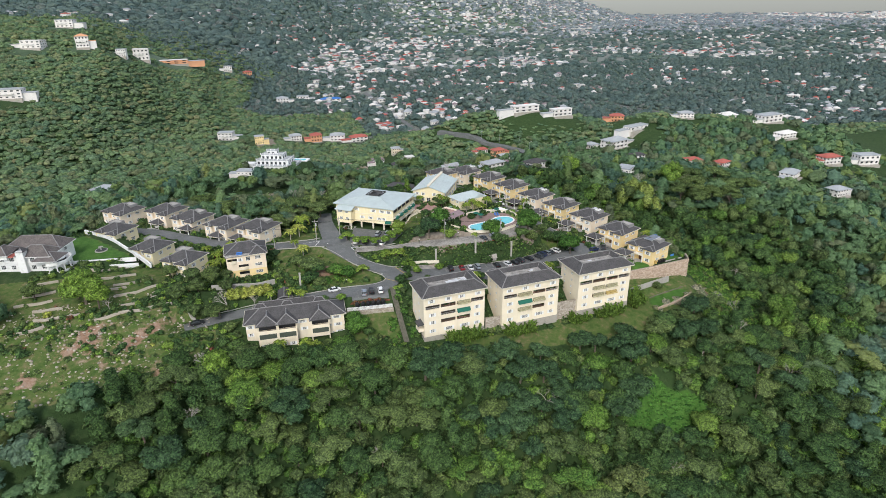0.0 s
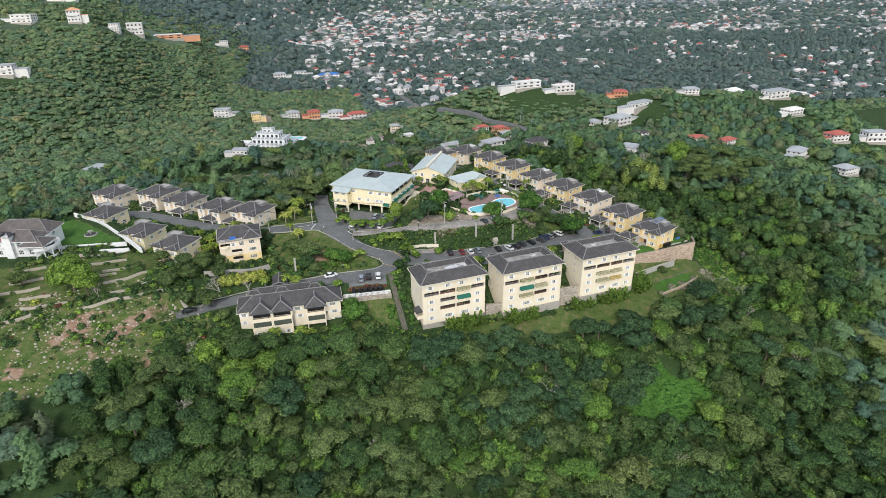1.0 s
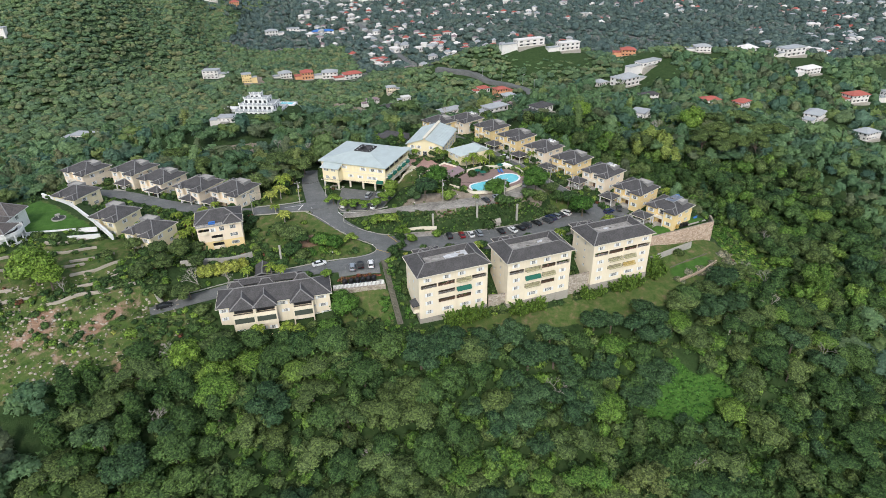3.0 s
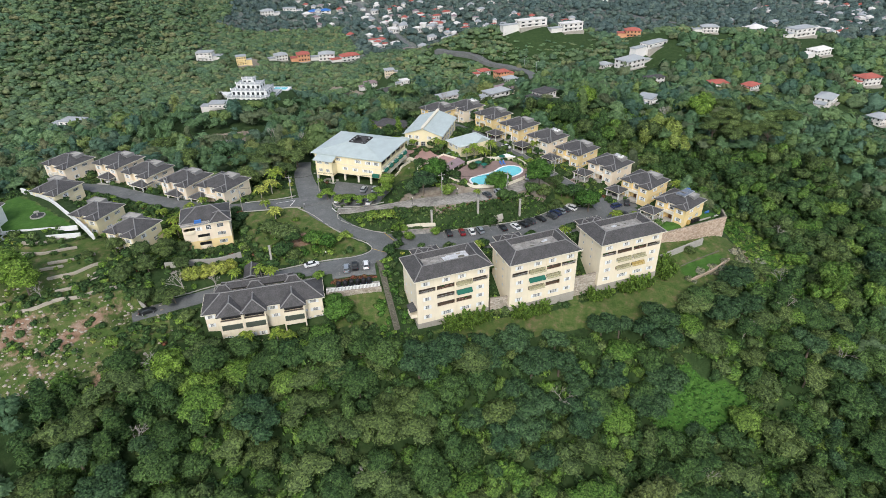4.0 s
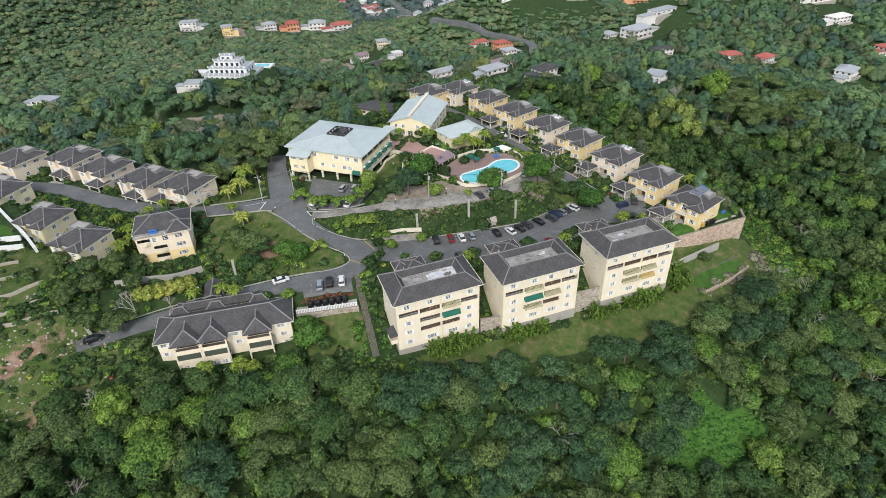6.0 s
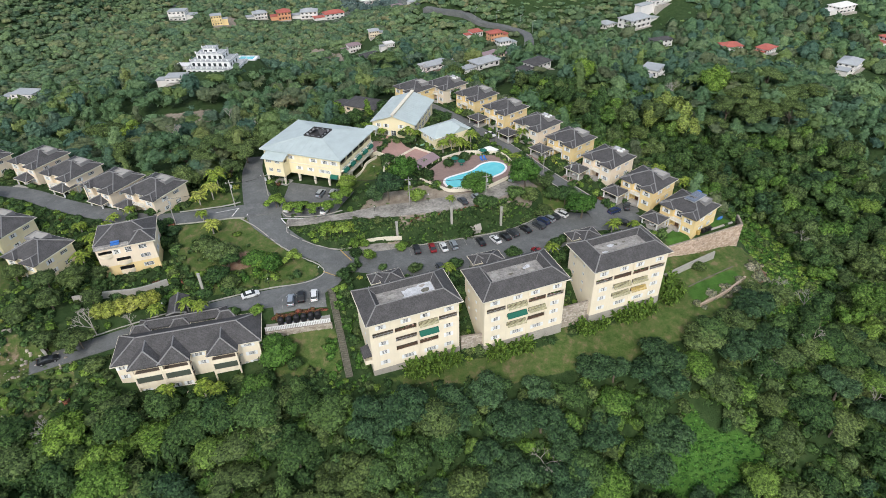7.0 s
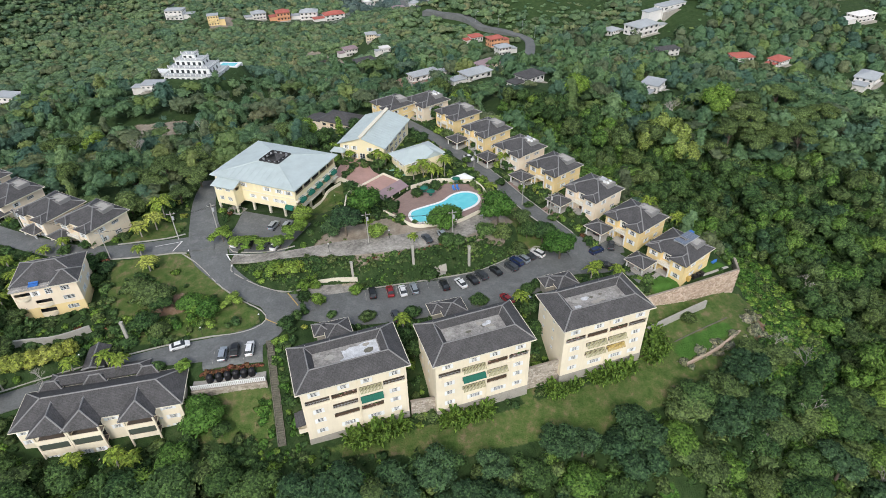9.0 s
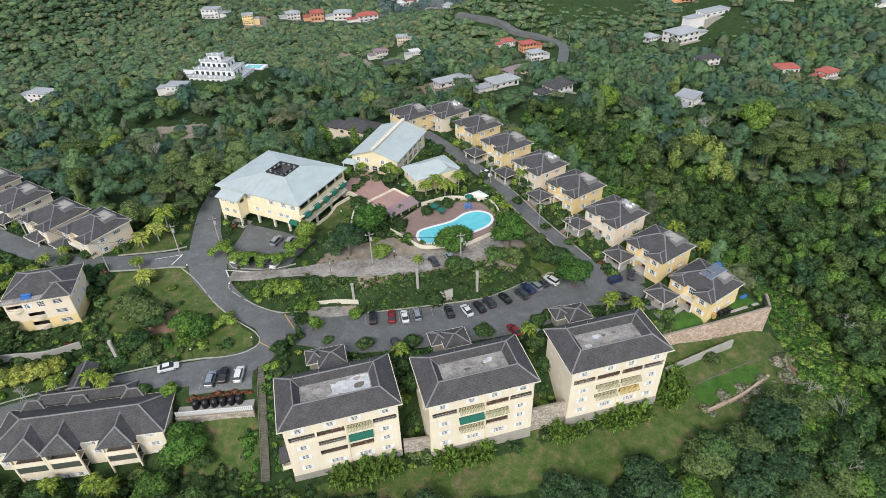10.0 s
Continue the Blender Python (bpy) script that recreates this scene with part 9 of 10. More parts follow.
def power_pole(x, y, h, arm=True):
    z = height1(x, y)
    ob = thing("power_pole", pose(x, y, z), "tall grey timber power pole with cross-arm", "power pole", "power poles")
    part("shaft", Geo().tube((0, 0, -1), (0, 0, h), 0.16, 0.1, 8), M["concrete"], ob)
    if arm:
        part("cross_arm", Geo().box(-1.1, 1.1, -0.06, 0.06, h - 0.9, h - 0.76), M["concrete"], ob)
        for s in (-0.9, 0, 0.9):
            part("insulator", Geo().tube((s, 0, h - 0.76), (s, 0, h - 0.55), 0.06, 0.04, 6), M["white"], ob)
        part("transformer", Geo().tube((0.3, 0, h - 2.6), (0.3, 0, h - 1.6), 0.25, 0.25, 10), M["steel"], ob)
    return (x, y, z + h - 0.7)


tops_ = [power_pole(*p) for p in ((-28.4, 63.6, 9), (-44.6, 59.2, 9), (-69.6, 78.2, 8.5), (20.4, 47.6, 9.5), (-18.8, 66.8, 8), (42.0, 43.4, 8.5), (68.6, 62.2, 8.5), (74.6, 55.2, 8), (60.2, 84.6, 8.5))]


def wire(a, b, sag):
    g = Geo()
    P = [(a[0] + (b[0] - a[0]) * t, a[1] + (b[1] - a[1]) * t, a[2] + (b[2] - a[2]) * t - sag * 4 * t * (1 - t)) for t in [k / 8 for k in range(9)]]
    R = ((0.02, 0.02), (0.02, -0.02), (-0.02, -0.02), (-0.02, 0.02))
    for p, q in zip(P, P[1:]):
        for (u, v), (w, x) in zip(R, R[1:] + R[:1]):
            g.face([(p[0] + u, p[1] + u, p[2] + v), (p[0] + w, p[1] + w, p[2] + x), (q[0] + w, q[1] + w, q[2] + x), (q[0] + u, q[1] + u, q[2] + v)])
    tagged(new("power_line", g.mesh("power_line", M["tyre"])), "thin dark power line between the poles", "power line", "power lines")


for a_, b_ in ((0, 1), (1, 2), (0, 4), (4, 3), (3, 5), (6, 7), (6, 8)):
    for o_ in (-0.5, 0.5):
        wire((tops_[a_][0] + o_, tops_[a_][1], tops_[a_][2]), (tops_[b_][0] + o_, tops_[b_][1], tops_[b_][2]), 0.9)


def street_lamp(x, y):
    ob = thing("street_lamp", pose(x, y, height1(x, y)), "tall grey street lamp beside the valley road", "street lamp", "street lamps")
    part("pole", Geo().tube((0, 0, -1), (0, 0, 9), 0.14, 0.09, 6), M["steel"], ob)
    part("arm", Geo().tube((0, 0, 9), (1.4, 0, 9.3), 0.07, 0.06, 5), M["steel"], ob)
    part("head", Geo().box(1.2, 2.0, -0.16, 0.16, 9.2, 9.38), M["white"], ob)


for p_ in ((154.5, 390.8), (171, 383.6), (186.8, 371), (191.2, 355)):
    street_lamp(*p_)


def lamp_post(x, y):
    ob = thing("lamp_post", pose(x, y, height1(x, y)), "short black garden lamp with white globe", "lamp post", "garden lamps")
    part("pole", Geo().tube((0, 0, -0.5), (0, 0, 2.4), 0.05, 0.04, 6), M["tyre"], ob)
    part("globe", Geo().tube((0, 0, 2.4), (0, 0, 2.55), 0.08, 0.2, 8).tube((0, 0, 2.55), (0, 0, 2.75), 0.2, 0.1, 8), M["white"], ob)


for p_ in ((-8.2, 29.6), (-24.8, 55), (-21, 28.6), (-46, 27.2), (26, 48), (44, 47.4), (49.5, 41.6), (10, 47), (14, 69), (-14.2, 47.2)):
    lamp_post(*p_)

# ---------------------------------------------------------------- white house above the terraces
w_ = thing("white_house", pose(-127, 66, 14.6, 0, 0, -14), "large white house with steep dark roofs and red terrace", "house")
hs_ = [(x, z, 1.6, 1.5) for x in (2.5, 6, 9.5, 13, 16.5) for z in (1.6, 4.6)]
wl_ = four_walls(w_, -10, 9, -7, 8, -4, 5.8, "white", (hs_, [(3, 1.6, 1.6, 1.6), (7, 1.6, 1.6, 1.6), (11, 1.6, 1.6, 1.6), (5, 4.5, 1.6, 1.5), (10, 4.5, 1.6, 1.5)], [], []))
for x, z, a, b in hs_:
    window(wl_[0], x, z, a, b, False, 3, 2)
for y, z in ((3, 1.6), (7, 1.6), (11, 1.6), (5, 4.5), (10, 4.5)):
    window(wl_[1], y, z, 1.6, 1.6 if z < 3 else 1.5, False, 3, 2)
hip_roof(w_, -10.8, 9.8, -1.0, 8.8, 5.8, 3.6, "brownroof")
hip_roof(w_, -2.5, 9.8, -7.8, 0.5, 5.82, 2.8, "brownroof")
hip_roof(w_, 4.0, 12.5, -9.5, -1.5, 4.6, 2.2, "brownroof")
part("red_terrace", Geo().box(-9.4, -2.0, -7.6, -1.2, 5.6, 6.0), M["redroof"], w_, "dull red terrace roof")
part("turret", Geo().box(-1.2, 1.4, -8.4, -5.8, -3, 8.0), M["white"], w_)
part("turret_roof", hip_faces(-1.6, 1.8, -8.8, -5.4, 8.0, 1.6)[0], M["roof"], w_)
part("bay", Geo().prism([(9 + 3.2 * math.cos(t), -4 + 3.6 * math.sin(t)) for t in np.linspace(-1.6, 1.6, 9)] + [(8, -0.4), (8, -7.6)], -4, 4.5), M["white"], w_)
part("bay_opening", Geo().prism([(9 + 3.26 * math.cos(t), -4 + 3.66 * math.sin(t)) for t in np.linspace(-1.2, 1.2, 7)] + [(10.2, -1.0), (10.2, -7.0)], 2.2, 3.6), M["screen"], w_)
railing(w_, -9.5, 4, -7.6, 2.9, 1.0, "white", 0.5)
for z_ in (2.9, -0.6):
    part("balcony", Geo().prism([(9 + 5.0 * math.cos(t), -4 + 5.4 * math.sin(t)) for t in np.linspace(-1.6, 1.6, 11)] + [(8, 1.2), (8, -9.2)], z_ - 0.3, z_), M["white"], w_, "curved white balcony slab")
    for t_ in np.linspace(-1.5, 1.5, 7):
        part("column", Geo().tube((9 + 4.8 * math.cos(t_), -4 + 5.2 * math.sin(t_), z_ - 3.4), (9 + 4.8 * math.cos(t_), -4 + 5.2 * math.sin(t_), z_ - 0.3), 0.2, 0.2, 8), M["white"], w_)
    part("parapet", Geo().prism([(9 + 5.0 * math.cos(t), -4 + 5.4 * math.sin(t)) for t in np.linspace(-1.6, 1.6, 11)] + [(9 + 4.8 * math.cos(t), -4 + 5.2 * math.sin(t)) for t in np.linspace(1.6, -1.6, 11)], z_, z_ + 0.9), M["white"], w_)
hip_roof(w_, -10.6, -4.2, -8.6, -0.6, 6.6, 2.4, "brownroof")
part("gable_wall", Geo().box(-10.2, -4.6, -8.2, -1.2, 5.0, 6.5), M["white"], w_)
t_ = thing("fountain", pose(-107.5, 71, 15.0), "round stone fountain on the clipped lawn", "fountain")
part("basin", Geo().tube((0, 0, -0.6), (0, 0, 0.35), 2.2, 2.2, 20), M["concrete"], t_)
part("water", Geo().tube((0, 0, 0.36), (0, 0, 0.38), 1.9, 1.9, 20), M["screen"], t_)
part("bowl", Geo().tube((0, 0, 0.38), (0, 0, 1.4), 0.25, 0.2, 10).tube((0, 0, 1.4), (0, 0, 1.6), 0.3, 0.9, 12), M["concrete"], t_)

# solar panels on the end house
t_ = thing("solar_array", pose(99.9, 26.9, 3.9, 0, 0, -66), "grey-blue rooftop solar panels in a pale frame", "solar panels")
for i in range(3):
    for j in range(6):
        part("solar_panel", cached("pv", lambda: Geo().box(-0.5, 0.5, -0.5, 0.5, 0, 0.05).mesh("solar_panel", M["panel"])), None, t_, "", pose(-1.08 + i * 1.08, -1.9 + j * 1.08, 8.62 - 0.03 * j, -2, 0, 0))
part("mount", Geo().box(-1.7, 1.7, -2.5, 4.1, 8.3, 8.42).box(-1.5, -1.3, -2.2, 3.8, 6.8, 8.3).box(1.3, 1.5, -2.2, 3.8, 6.8, 8.3), M["steel"], t_, "pale metal mounting frame")
t_ = thing("tarpaulin", pose(103.2, 29.4, 11.4, 0, 0, 24), "crumpled blue tarpaulin on the dark roof", "tarpaulin")
part("cover", Geo().box(-1.2, 1.0, -0.6, 0.7, -0.6, 0.35).box(-0.4, 1.5, -0.3, 0.9, 0.1, 0.6), M["blue"], t_)

# ---------------------------------------------------------------- garden trees and shrubs


def palm_mesh(rng, n=15, reach=2.6, mat="palm"):
    vs, qs = [], []
    k = 0
    for i in range(n):
        a = i * 2.4 + rng.uniform(-0.2, 0.2)
        up = rng.uniform(0.15, 1.1)
        L = reach * rng.uniform(0.8, 1.1)
        prev = None
        for s in range(9):
            t = s / 8
            r = L * t * (1 - 0.18 * t * up)
            z = L * (up * t - (0.55 + 0.6 * up) * t * t)
            p = np.array((math.cos(a) * r, math.sin(a) * r, z))
            if prev is not None:
                w = 0.42 * math.sin(math.pi * min(0.97, 0.12 + 0.85 * t)) + 0.06
                sd = np.array((-math.sin(a), math.cos(a), 0))
                for side in (-1, 1):
                    q = [prev, p, p + sd * w * side + np.array((math.cos(a) * 0.18, math.sin(a) * 0.18, -0.22 * w)), prev + sd * w * side + np.array((0, 0, -0.22 * w))]
                    vs += q
                    qs.append((k, k + 1, k + 2, k + 3))
                    k += 4
            prev = p
    return array_mesh("fronds", np.array(vs), np.array(qs), None, M[mat], np.full(len(vs), 0.5))


PALMS = [palm_mesh(RNG) for _ in range(2)]
GOLDEN = palm_mesh(RNG, 17, 2.6, "leafyellow")


def palm(x, y, h, s=1.0, label="slender coconut palm with drooping fronds", lean=4, crown=None):
    ob = thing("palm_tree", pose(x, y, height1(x, y), 0, 0, RNG.uniform(0, 360)), label, "palm tree", "palms")
    g = Geo()
    o = Vector((lean * 0.06 * h / 5, 0, 0))
    for i in range(5):
        a, b = i / 5, (i + 1) / 5
        g.tube(o * a * a + Vector((0, 0, h * a - (0.5 if i == 0 else 0))), o * b * b + Vector((0, 0, h * b)), 0.2 - 0.08 * a, 0.2 - 0.08 * b, 7)
    part("trunk", g, M["palebark"], ob)
    part("crown", crown or PALMS[int(x * 7) % 2], None, ob, "", Matrix.Translation((o.x, 0, h)) @ Matrix.Diagonal((s, s, s, 1)))


for x_, y_, h_, s_ in ((-38.4, 68.2, 3.6, 1.3), (-34.8, 70.6, 4.4, 1.4), (-34.4, 52.6, 3.4, 1.3)):
    palm(x_, y_, h_, s_, "golden-leaved palm with arching yellow fronds", 4, GOLDEN)
for x_, y_, h_, s_ in ((-37.0, 58.4, 2.8, 0.9), (-33.2, 75.6, 6.2, 1.7), (-57.4, 68.6, 2.4, 0.9), (-61.5, 66, 2.2, 0.9), (42.0, 78.4, 4.8, 1.2),
                       (44.4, 77.2, 4.2, 1.2), (48.8, 78.6, 6.0, 1.25), (29.8, 88.6, 4.4, 1.0), (31.6, 86.8, 4.0, 1.0), (21.6, 93.6, 3.0, 0.9)):
    palm(x_, y_, h_, s_)
for x_, y_, h_, s_ in ((-45.4, 5.4, 4.4, 1.1), (-37.6, 4.6, 4.2, 1.1), (-34.6, 3.6, 3.6, 1.0), (23.6, 19.2, 5.0, 1.0), (52.4, 19.4, 5.2, 1.0), (74.0, 26.2, 4.0, 1.0), (80.2, 24.8, 3.8, 1.0), (31.0, 42.6, 3.4, 0.75), (1.6, 43.2, 1.8, 0.9), (-3.2, 44.6, 1.6, 0.8), (-66.0, 47.0, 3.4, 1.2), (-64.2, 51.4, 3.6, 1.2), (-65.6, 56.0, 3.0, 1.1), (-62.6, 60.6, 2.6, 1.1), (-80.4, 60.2, 2.6, 1.0), (-69.6, 63.4, 2.6, 1.0), (38.8, 77.6, 3.6, 1.1), (46.4, 77.4, 3.6, 1.1), (-28.7, 139, 7, 1.4), (-24.2, 142, 8, 1.4),
                       (77.0, 29.2, 2.6, 0.8), (-47.0, 24.2, 4.2, 1.0), (-40.0, 24.0, 4.0, 1.0), (-36.8, 22.6, 3.6, 1.0), (58.6, 62.6, 3.0, 0.9), (70.0, 84.6, 4.0, 1.1), (110, 44, 5, 1.3), (106, 54, 5, 1.3), (101, 70, 5, 1.3)):
    palm(x_, y_, h_, s_, "feathery garden palm with arching fronds")


def blades(rng, n, reach, wide, mat, label, tall=1.0):
    """A clump of long arching leaves."""
    vs, qs, k = [], [], 0
    for i in range(n):
        a, up, L = rng.uniform(0, 6.28), rng.uniform(0.5, 1.6) * tall, reach * rng.uniform(0.6, 1.1)
        bx, by = rng.normal(0, 0.35, 2)
        sd = np.array((-math.sin(a), math.cos(a), 0))
        pts = [np.array((bx + math.cos(a) * L * t * 0.8, by + math.sin(a) * L * t * 0.8, L * (up * t - 0.75 * up * t * t))) for t in (0, 0.35, 0.7, 1.0)]
        for (p, q), (wa, wb) in zip(zip(pts, pts[1:]), ((0.4, 1.0), (1.0, 0.8), (0.8, 0.08))):
            vs += [p - sd * wide * wa, p + sd * wide * wa, q + sd * wide * wb, q - sd * wide * wb]
            qs.append((k, k + 1, k + 2, k + 3))
            k += 4
    return array_mesh("leaves", np.array(vs), np.array(qs), None, M[mat], np.full(len(vs), 0.5))


CLUMPS = {"agave": (blades(RNG, 64, 2.2, 0.2, "agave", "", 2.2), "sprawling spiky green plant clump below the wall"), "areca": (blades(RNG, 80, 2.6, 0.14, "leafyellow", "", 1.3), "yellow-green feathery shrub clump"),
          "banana": (blades(RNG, 16, 3.4, 0.36, "leaf", "", 1.4), "broad-leaved banana plant clump"), "grassclump": (blades(RNG, 60, 1.8, 0.07, "leaflime", "", 1.3), "tall yellow-green grass clump")}


def clump(kind, x, y, s):
    me, label = CLUMPS[kind]
    ob = new("plant_clump", me)
    ob.matrix_basis = pose(x, y, height1(x, y) - 0.05, 0, 0, RNG.uniform(0, 360)) @ Matrix.Diagonal((s, s, s, 1))
    tagged(ob, label, "plant", kind + " clumps")


for x_, y_, s_ in ((8.6, -1.6, 1.1), (10.6, -1.9, 1.2), (12.6, -1.5, 1.3), (14.8, -1.4, 1.2), (17.2, -1.0, 1.3), (19.0, -0.8, 1.0), (28.6, -1.4, 1.1), (30.6, -1.8, 1.3), (32.6, -1.6, 1.1), (35.0, -1.2, 1.1), (37.2, -1.0, 1.1), (53.6, 0.6, 1.1), (55.2, 0.2, 1.0),
                   (58.4, 0.6, 0.9), (64.2, 1.4, 1.0), (66.4, 1.2, 1.2), (68.6, 1.4, 1.3), (70.8, 1.6, 1.3), (73.0, 2.0, 1.1), (79.8, 3.6, 1.2), (81.2, 5.2, 1.3), (82.6, 7.2, 1.3), (83.2, 9.2, 1.1), (84.0, 5.4, 1.0), (80.4, 7.2, 1.2)):
    clump("agave", x_, y_, s_ * 1.35)
for x_, y_ in ((-57.4, 27.4), (-55, 27.8), (-52.6, 28.4), (-50.2, 28.8), (-48.2, 29.4), (-59.4, 27.0)):
    hero_tree(0, "leafyellow", pose(x_, y_, height1(x_, y_) - 1.1, 0, 0, RNG.uniform(0, 360)) @ Matrix.Diagonal((0.6, 0.6, 0.66, 1)), "yellow shrubs", "shrub", "bushy yellow-green feathery shrub on the bank")
for x_, y_ in ((-22.4, 32.6), (-20.8, 32.4), (-24, 33.2), (4.4, 42.2), (-30, 34)):
    clump("grassclump", x_, y_, 1.1)
for x_, y_ in ((104, 58), (102, 64), (100, 72), (96, 80), (108, 44), (110, 50), (106, 66), (98, 88), (93, 92), (-66, 36), (-69, 40), (-58, 38), (-63, 43)):
    clump("banana", x_, y_, RNG.uniform(0.9, 1.3))



def garden_trees(label, look_, rows):
    """Trees of one look: x, y, size, shape of crown, squat."""
    for x, y, k, shape, squat in rows:
        hero_tree(shape, look_, pose(x, y, height1(x, y) - 0.3 - 1.2 * k * (1 - squat), RNG.uniform(-3, 3), RNG.uniform(-3, 3), RNG.uniform(0, 360)) @ Matrix.Diagonal((k, k, k * squat, 1)), "garden trees", "tree", label)


garden_trees("dense fresh-green tree beside the pool terrace", "leafbright",
             [(21.1, 59.2, 1.3, 0, 0.95), (55.6, 46.8, 1.25, 0, 1.0), (41.0, 50.2, 1.25, 0, 0.62), (44.0, 51.6, 0.85, 4, 0.6), (69.6, 36.4, 1.3, 4, 0.8), (-21.0, 10.2, 0.95, 0, 0.85), (-20, 34.6, 0.9, 0, 0.7)])
garden_trees("broad leafy green tree shading the terrace", "leaf",
             [(19.3, 73.4, 0.62, 0, 0.8), (27.3, 95.0, 0.5, 0, 0.8), (29.1, 83.8, 0.6, 1, 0.8), (7.0, 106.6, 0.78, 0, 1),
              (67.4, 43.2, 1.0, 4, 0.8), (63.1, 44.2, 0.82, 0, 0.8), (47.5, 103.9, 0.7, 4, 0.9), (57.2, 122.3, 0.8, 0, 1), (64.8, 97.6, 0.5, 0, 0.8), (59.0, 89.4, 0.45, 4, 0.8), (65.9, 74.4, 0.5, 0, 0.7), (70.1, 60.8, 0.42, 0, 0.7),
              (74.2, 52.5, 0.42, 4, 0.7), (70.8, 81.3, 0.6, 1, 0.7), (39.5, 40.4, 0.7, 0, 0.8), (42.6, 40.2, 0.6, 4, 0.8), (50.0, 41.4, 0.8, 4, 0.8), (58.8, 41.6, 0.6, 0, 0.7), (15.2, 112, 0.85, 0, 1)])
garden_trees("dark green tree beside the worn lane", "leafdark", [(15.2, 52.4, 1.2, 4, 0.95), (11.6, 53.4, 0.8, 0, 0.9), (-45.2, 56.0, 0.62, 0, 0.7), (-50.5, 111.3, 1.5, 1, 0.9), (10, 108, 0.8, 4, 1)])
garden_trees("spreading lime-green tree in the garden", "leaflime",
             [(23.2, 49.6, 0.7, 0, 0.8), (-14.2, 36.2, 0.52, 2, 0.7), (-21.6, 37.0, 0.6, 2, 0.75), (10.0, 131.3, 1.0, 0, 1), (-75.5, 170.7, 1.4, 0, 1), (118, 134, 1.7, 0, 0.95)])
garden_trees("young bright green ornamental tree along the parking", "leaflime",
             [(-16.8, 59.6, 0.6, 2, 0.9), (-13.4, 56.4, 0.5, 4, 0.95), (-10.2, 55.0, 0.55, 2, 0.95), (-6.4, 53.6, 0.5, 2, 0.95), (-2.4, 53.0, 0.55, 4, 0.95), (1.4, 55.2, 0.6, 2, 1.0), (3.6, 58.6, 0.62, 4, 0.95), (4.8, 61.6, 0.8, 4, 1.0), (-4.4, 43.6, 0.42, 2, 0.9), (-0.6, 42.4, 0.5, 2, 0.85), (-8.2, 44.8, 0.34, 0, 0.9), (5.5, 33.6, 0.5, 0, 0.9), (-3.2, 22.0, 0.36, 0, 0.7), (2.4, 39.6, 0.5, 1, 0.65),
              (5.2, 40.2, 0.48, 0, 0.65), (-3.6, 46.2, 0.26, 2, 0.9), (-24.0, 19.2, 0.5, 4, 0.7), (15.0, 36.2, 0.48, 0, 0.75), (20.6, 118.4, 0.8, 3, 1)])
garden_trees("dense rounded green tree beside the paving", "leaf",
             [(-2.2, 26.2, 0.55, 0, 0.8), (0.2, 28.4, 0.44, 0, 0.8), (1.9, 30.8, 0.5, 3, 0.7), (-29.6, 20.9, 0.4, 0, 0.7), (8.0, 28.4, 0.36, 0, 0.7), (26.4, 23.8, 0.6, 0, 0.8), (33.2, 37.0, 0.36, 0, 0.7), (43.1, 23.2, 0.66, 4, 0.7), (28.2, 16.0, 0.56, 1, 0.8), (23.8, 17.4, 0.55, 0, 0.8),
              (24.6, 12.6, 0.6, 4, 0.9), (55.9, 24.6, 0.58, 0, 0.8), (54.0, 17.6, 0.62, 4, 0.9), (53.4, 13.2, 0.55, 0, 0.9), (51.6, 9.4, 0.5, 1, 0.8), (-49.5, 57.4, 0.9, 4, 0.72), (-51.3, 66.5, 0.55, 0, 0.7), (-56.5, 65.5, 0.5, 0, 0.7), (-46.6, 59.6, 0.5, 4, 0.6), (-47.9, 53.0, 0.7, 0, 0.75),
              (-62.9, 77.3, 0.45, 0, 0.7), (-33.3, 33.4, 0.9, 0, 0.75), (-30.6, 38.5, 0.8, 4, 0.72), (-17.5, 5.4, 0.6, 4, 0.8), (-24, 5, 0.6, 0, 0.8), (-58, 7, 0.7, 0, 0.9), (26, 114, 0.8, 0, 1), (-5.2, 17.2, 0.32, 0, 0.7), (-3.4, 13.2, 0.36, 4, 0.7), (-4.0, 9.0, 0.34, 0, 0.7)])
garden_trees("olive-green thin-leaved tree in the garden", "leafolive",
             [(62.2, 47.6, 0.8, 4, 0.75), (55.2, 42.4, 0.85, 0, 0.75), (59.6, 40.8, 0.8, 0, 0.7), (46.2, 39.8, 0.55, 0, 0.8), (28.5, 91.9, 0.55, 4, 0.8), (19.4, 91.6, 0.45, 0, 0.7), (57.0, 106.7, 0.7, 4, 0.8), (57.4, 60.4, 0.55, 0, 0.7), (16.2, 25.4, 0.56, 0, 0.7), (-32.1, 41.0, 1.1, 0, 0.72), (-36.4, 44.6, 0.9, 4, 0.7),
              (-30.4, 31.6, 0.75, 0, 0.6), (-25.7, 38.4, 0.62, 0, 0.6), (94.5, 12.4, 0.6, 0, 0.6), (-60, 14, 0.6, 0, 0.9), (-63, 20, 0.65, 2, 0.9), (-42.6, 80.6, 1.2, 0, 0.85)])
garden_trees("spreading mature tree with layered crown", "leafolive",
             [(-34.3, 99.8, 1.33, 2, 0.95), (-24.6, 92.4, 1.1, 2, 0.9), (-38.0, 92.6, 1.0, 2, 0.9), (-29.6, 83.8, 0.8, 2, 0.9), (-44, 99, 1.1, 2, 0.95), (-27, 106, 1.2, 2, 1)])
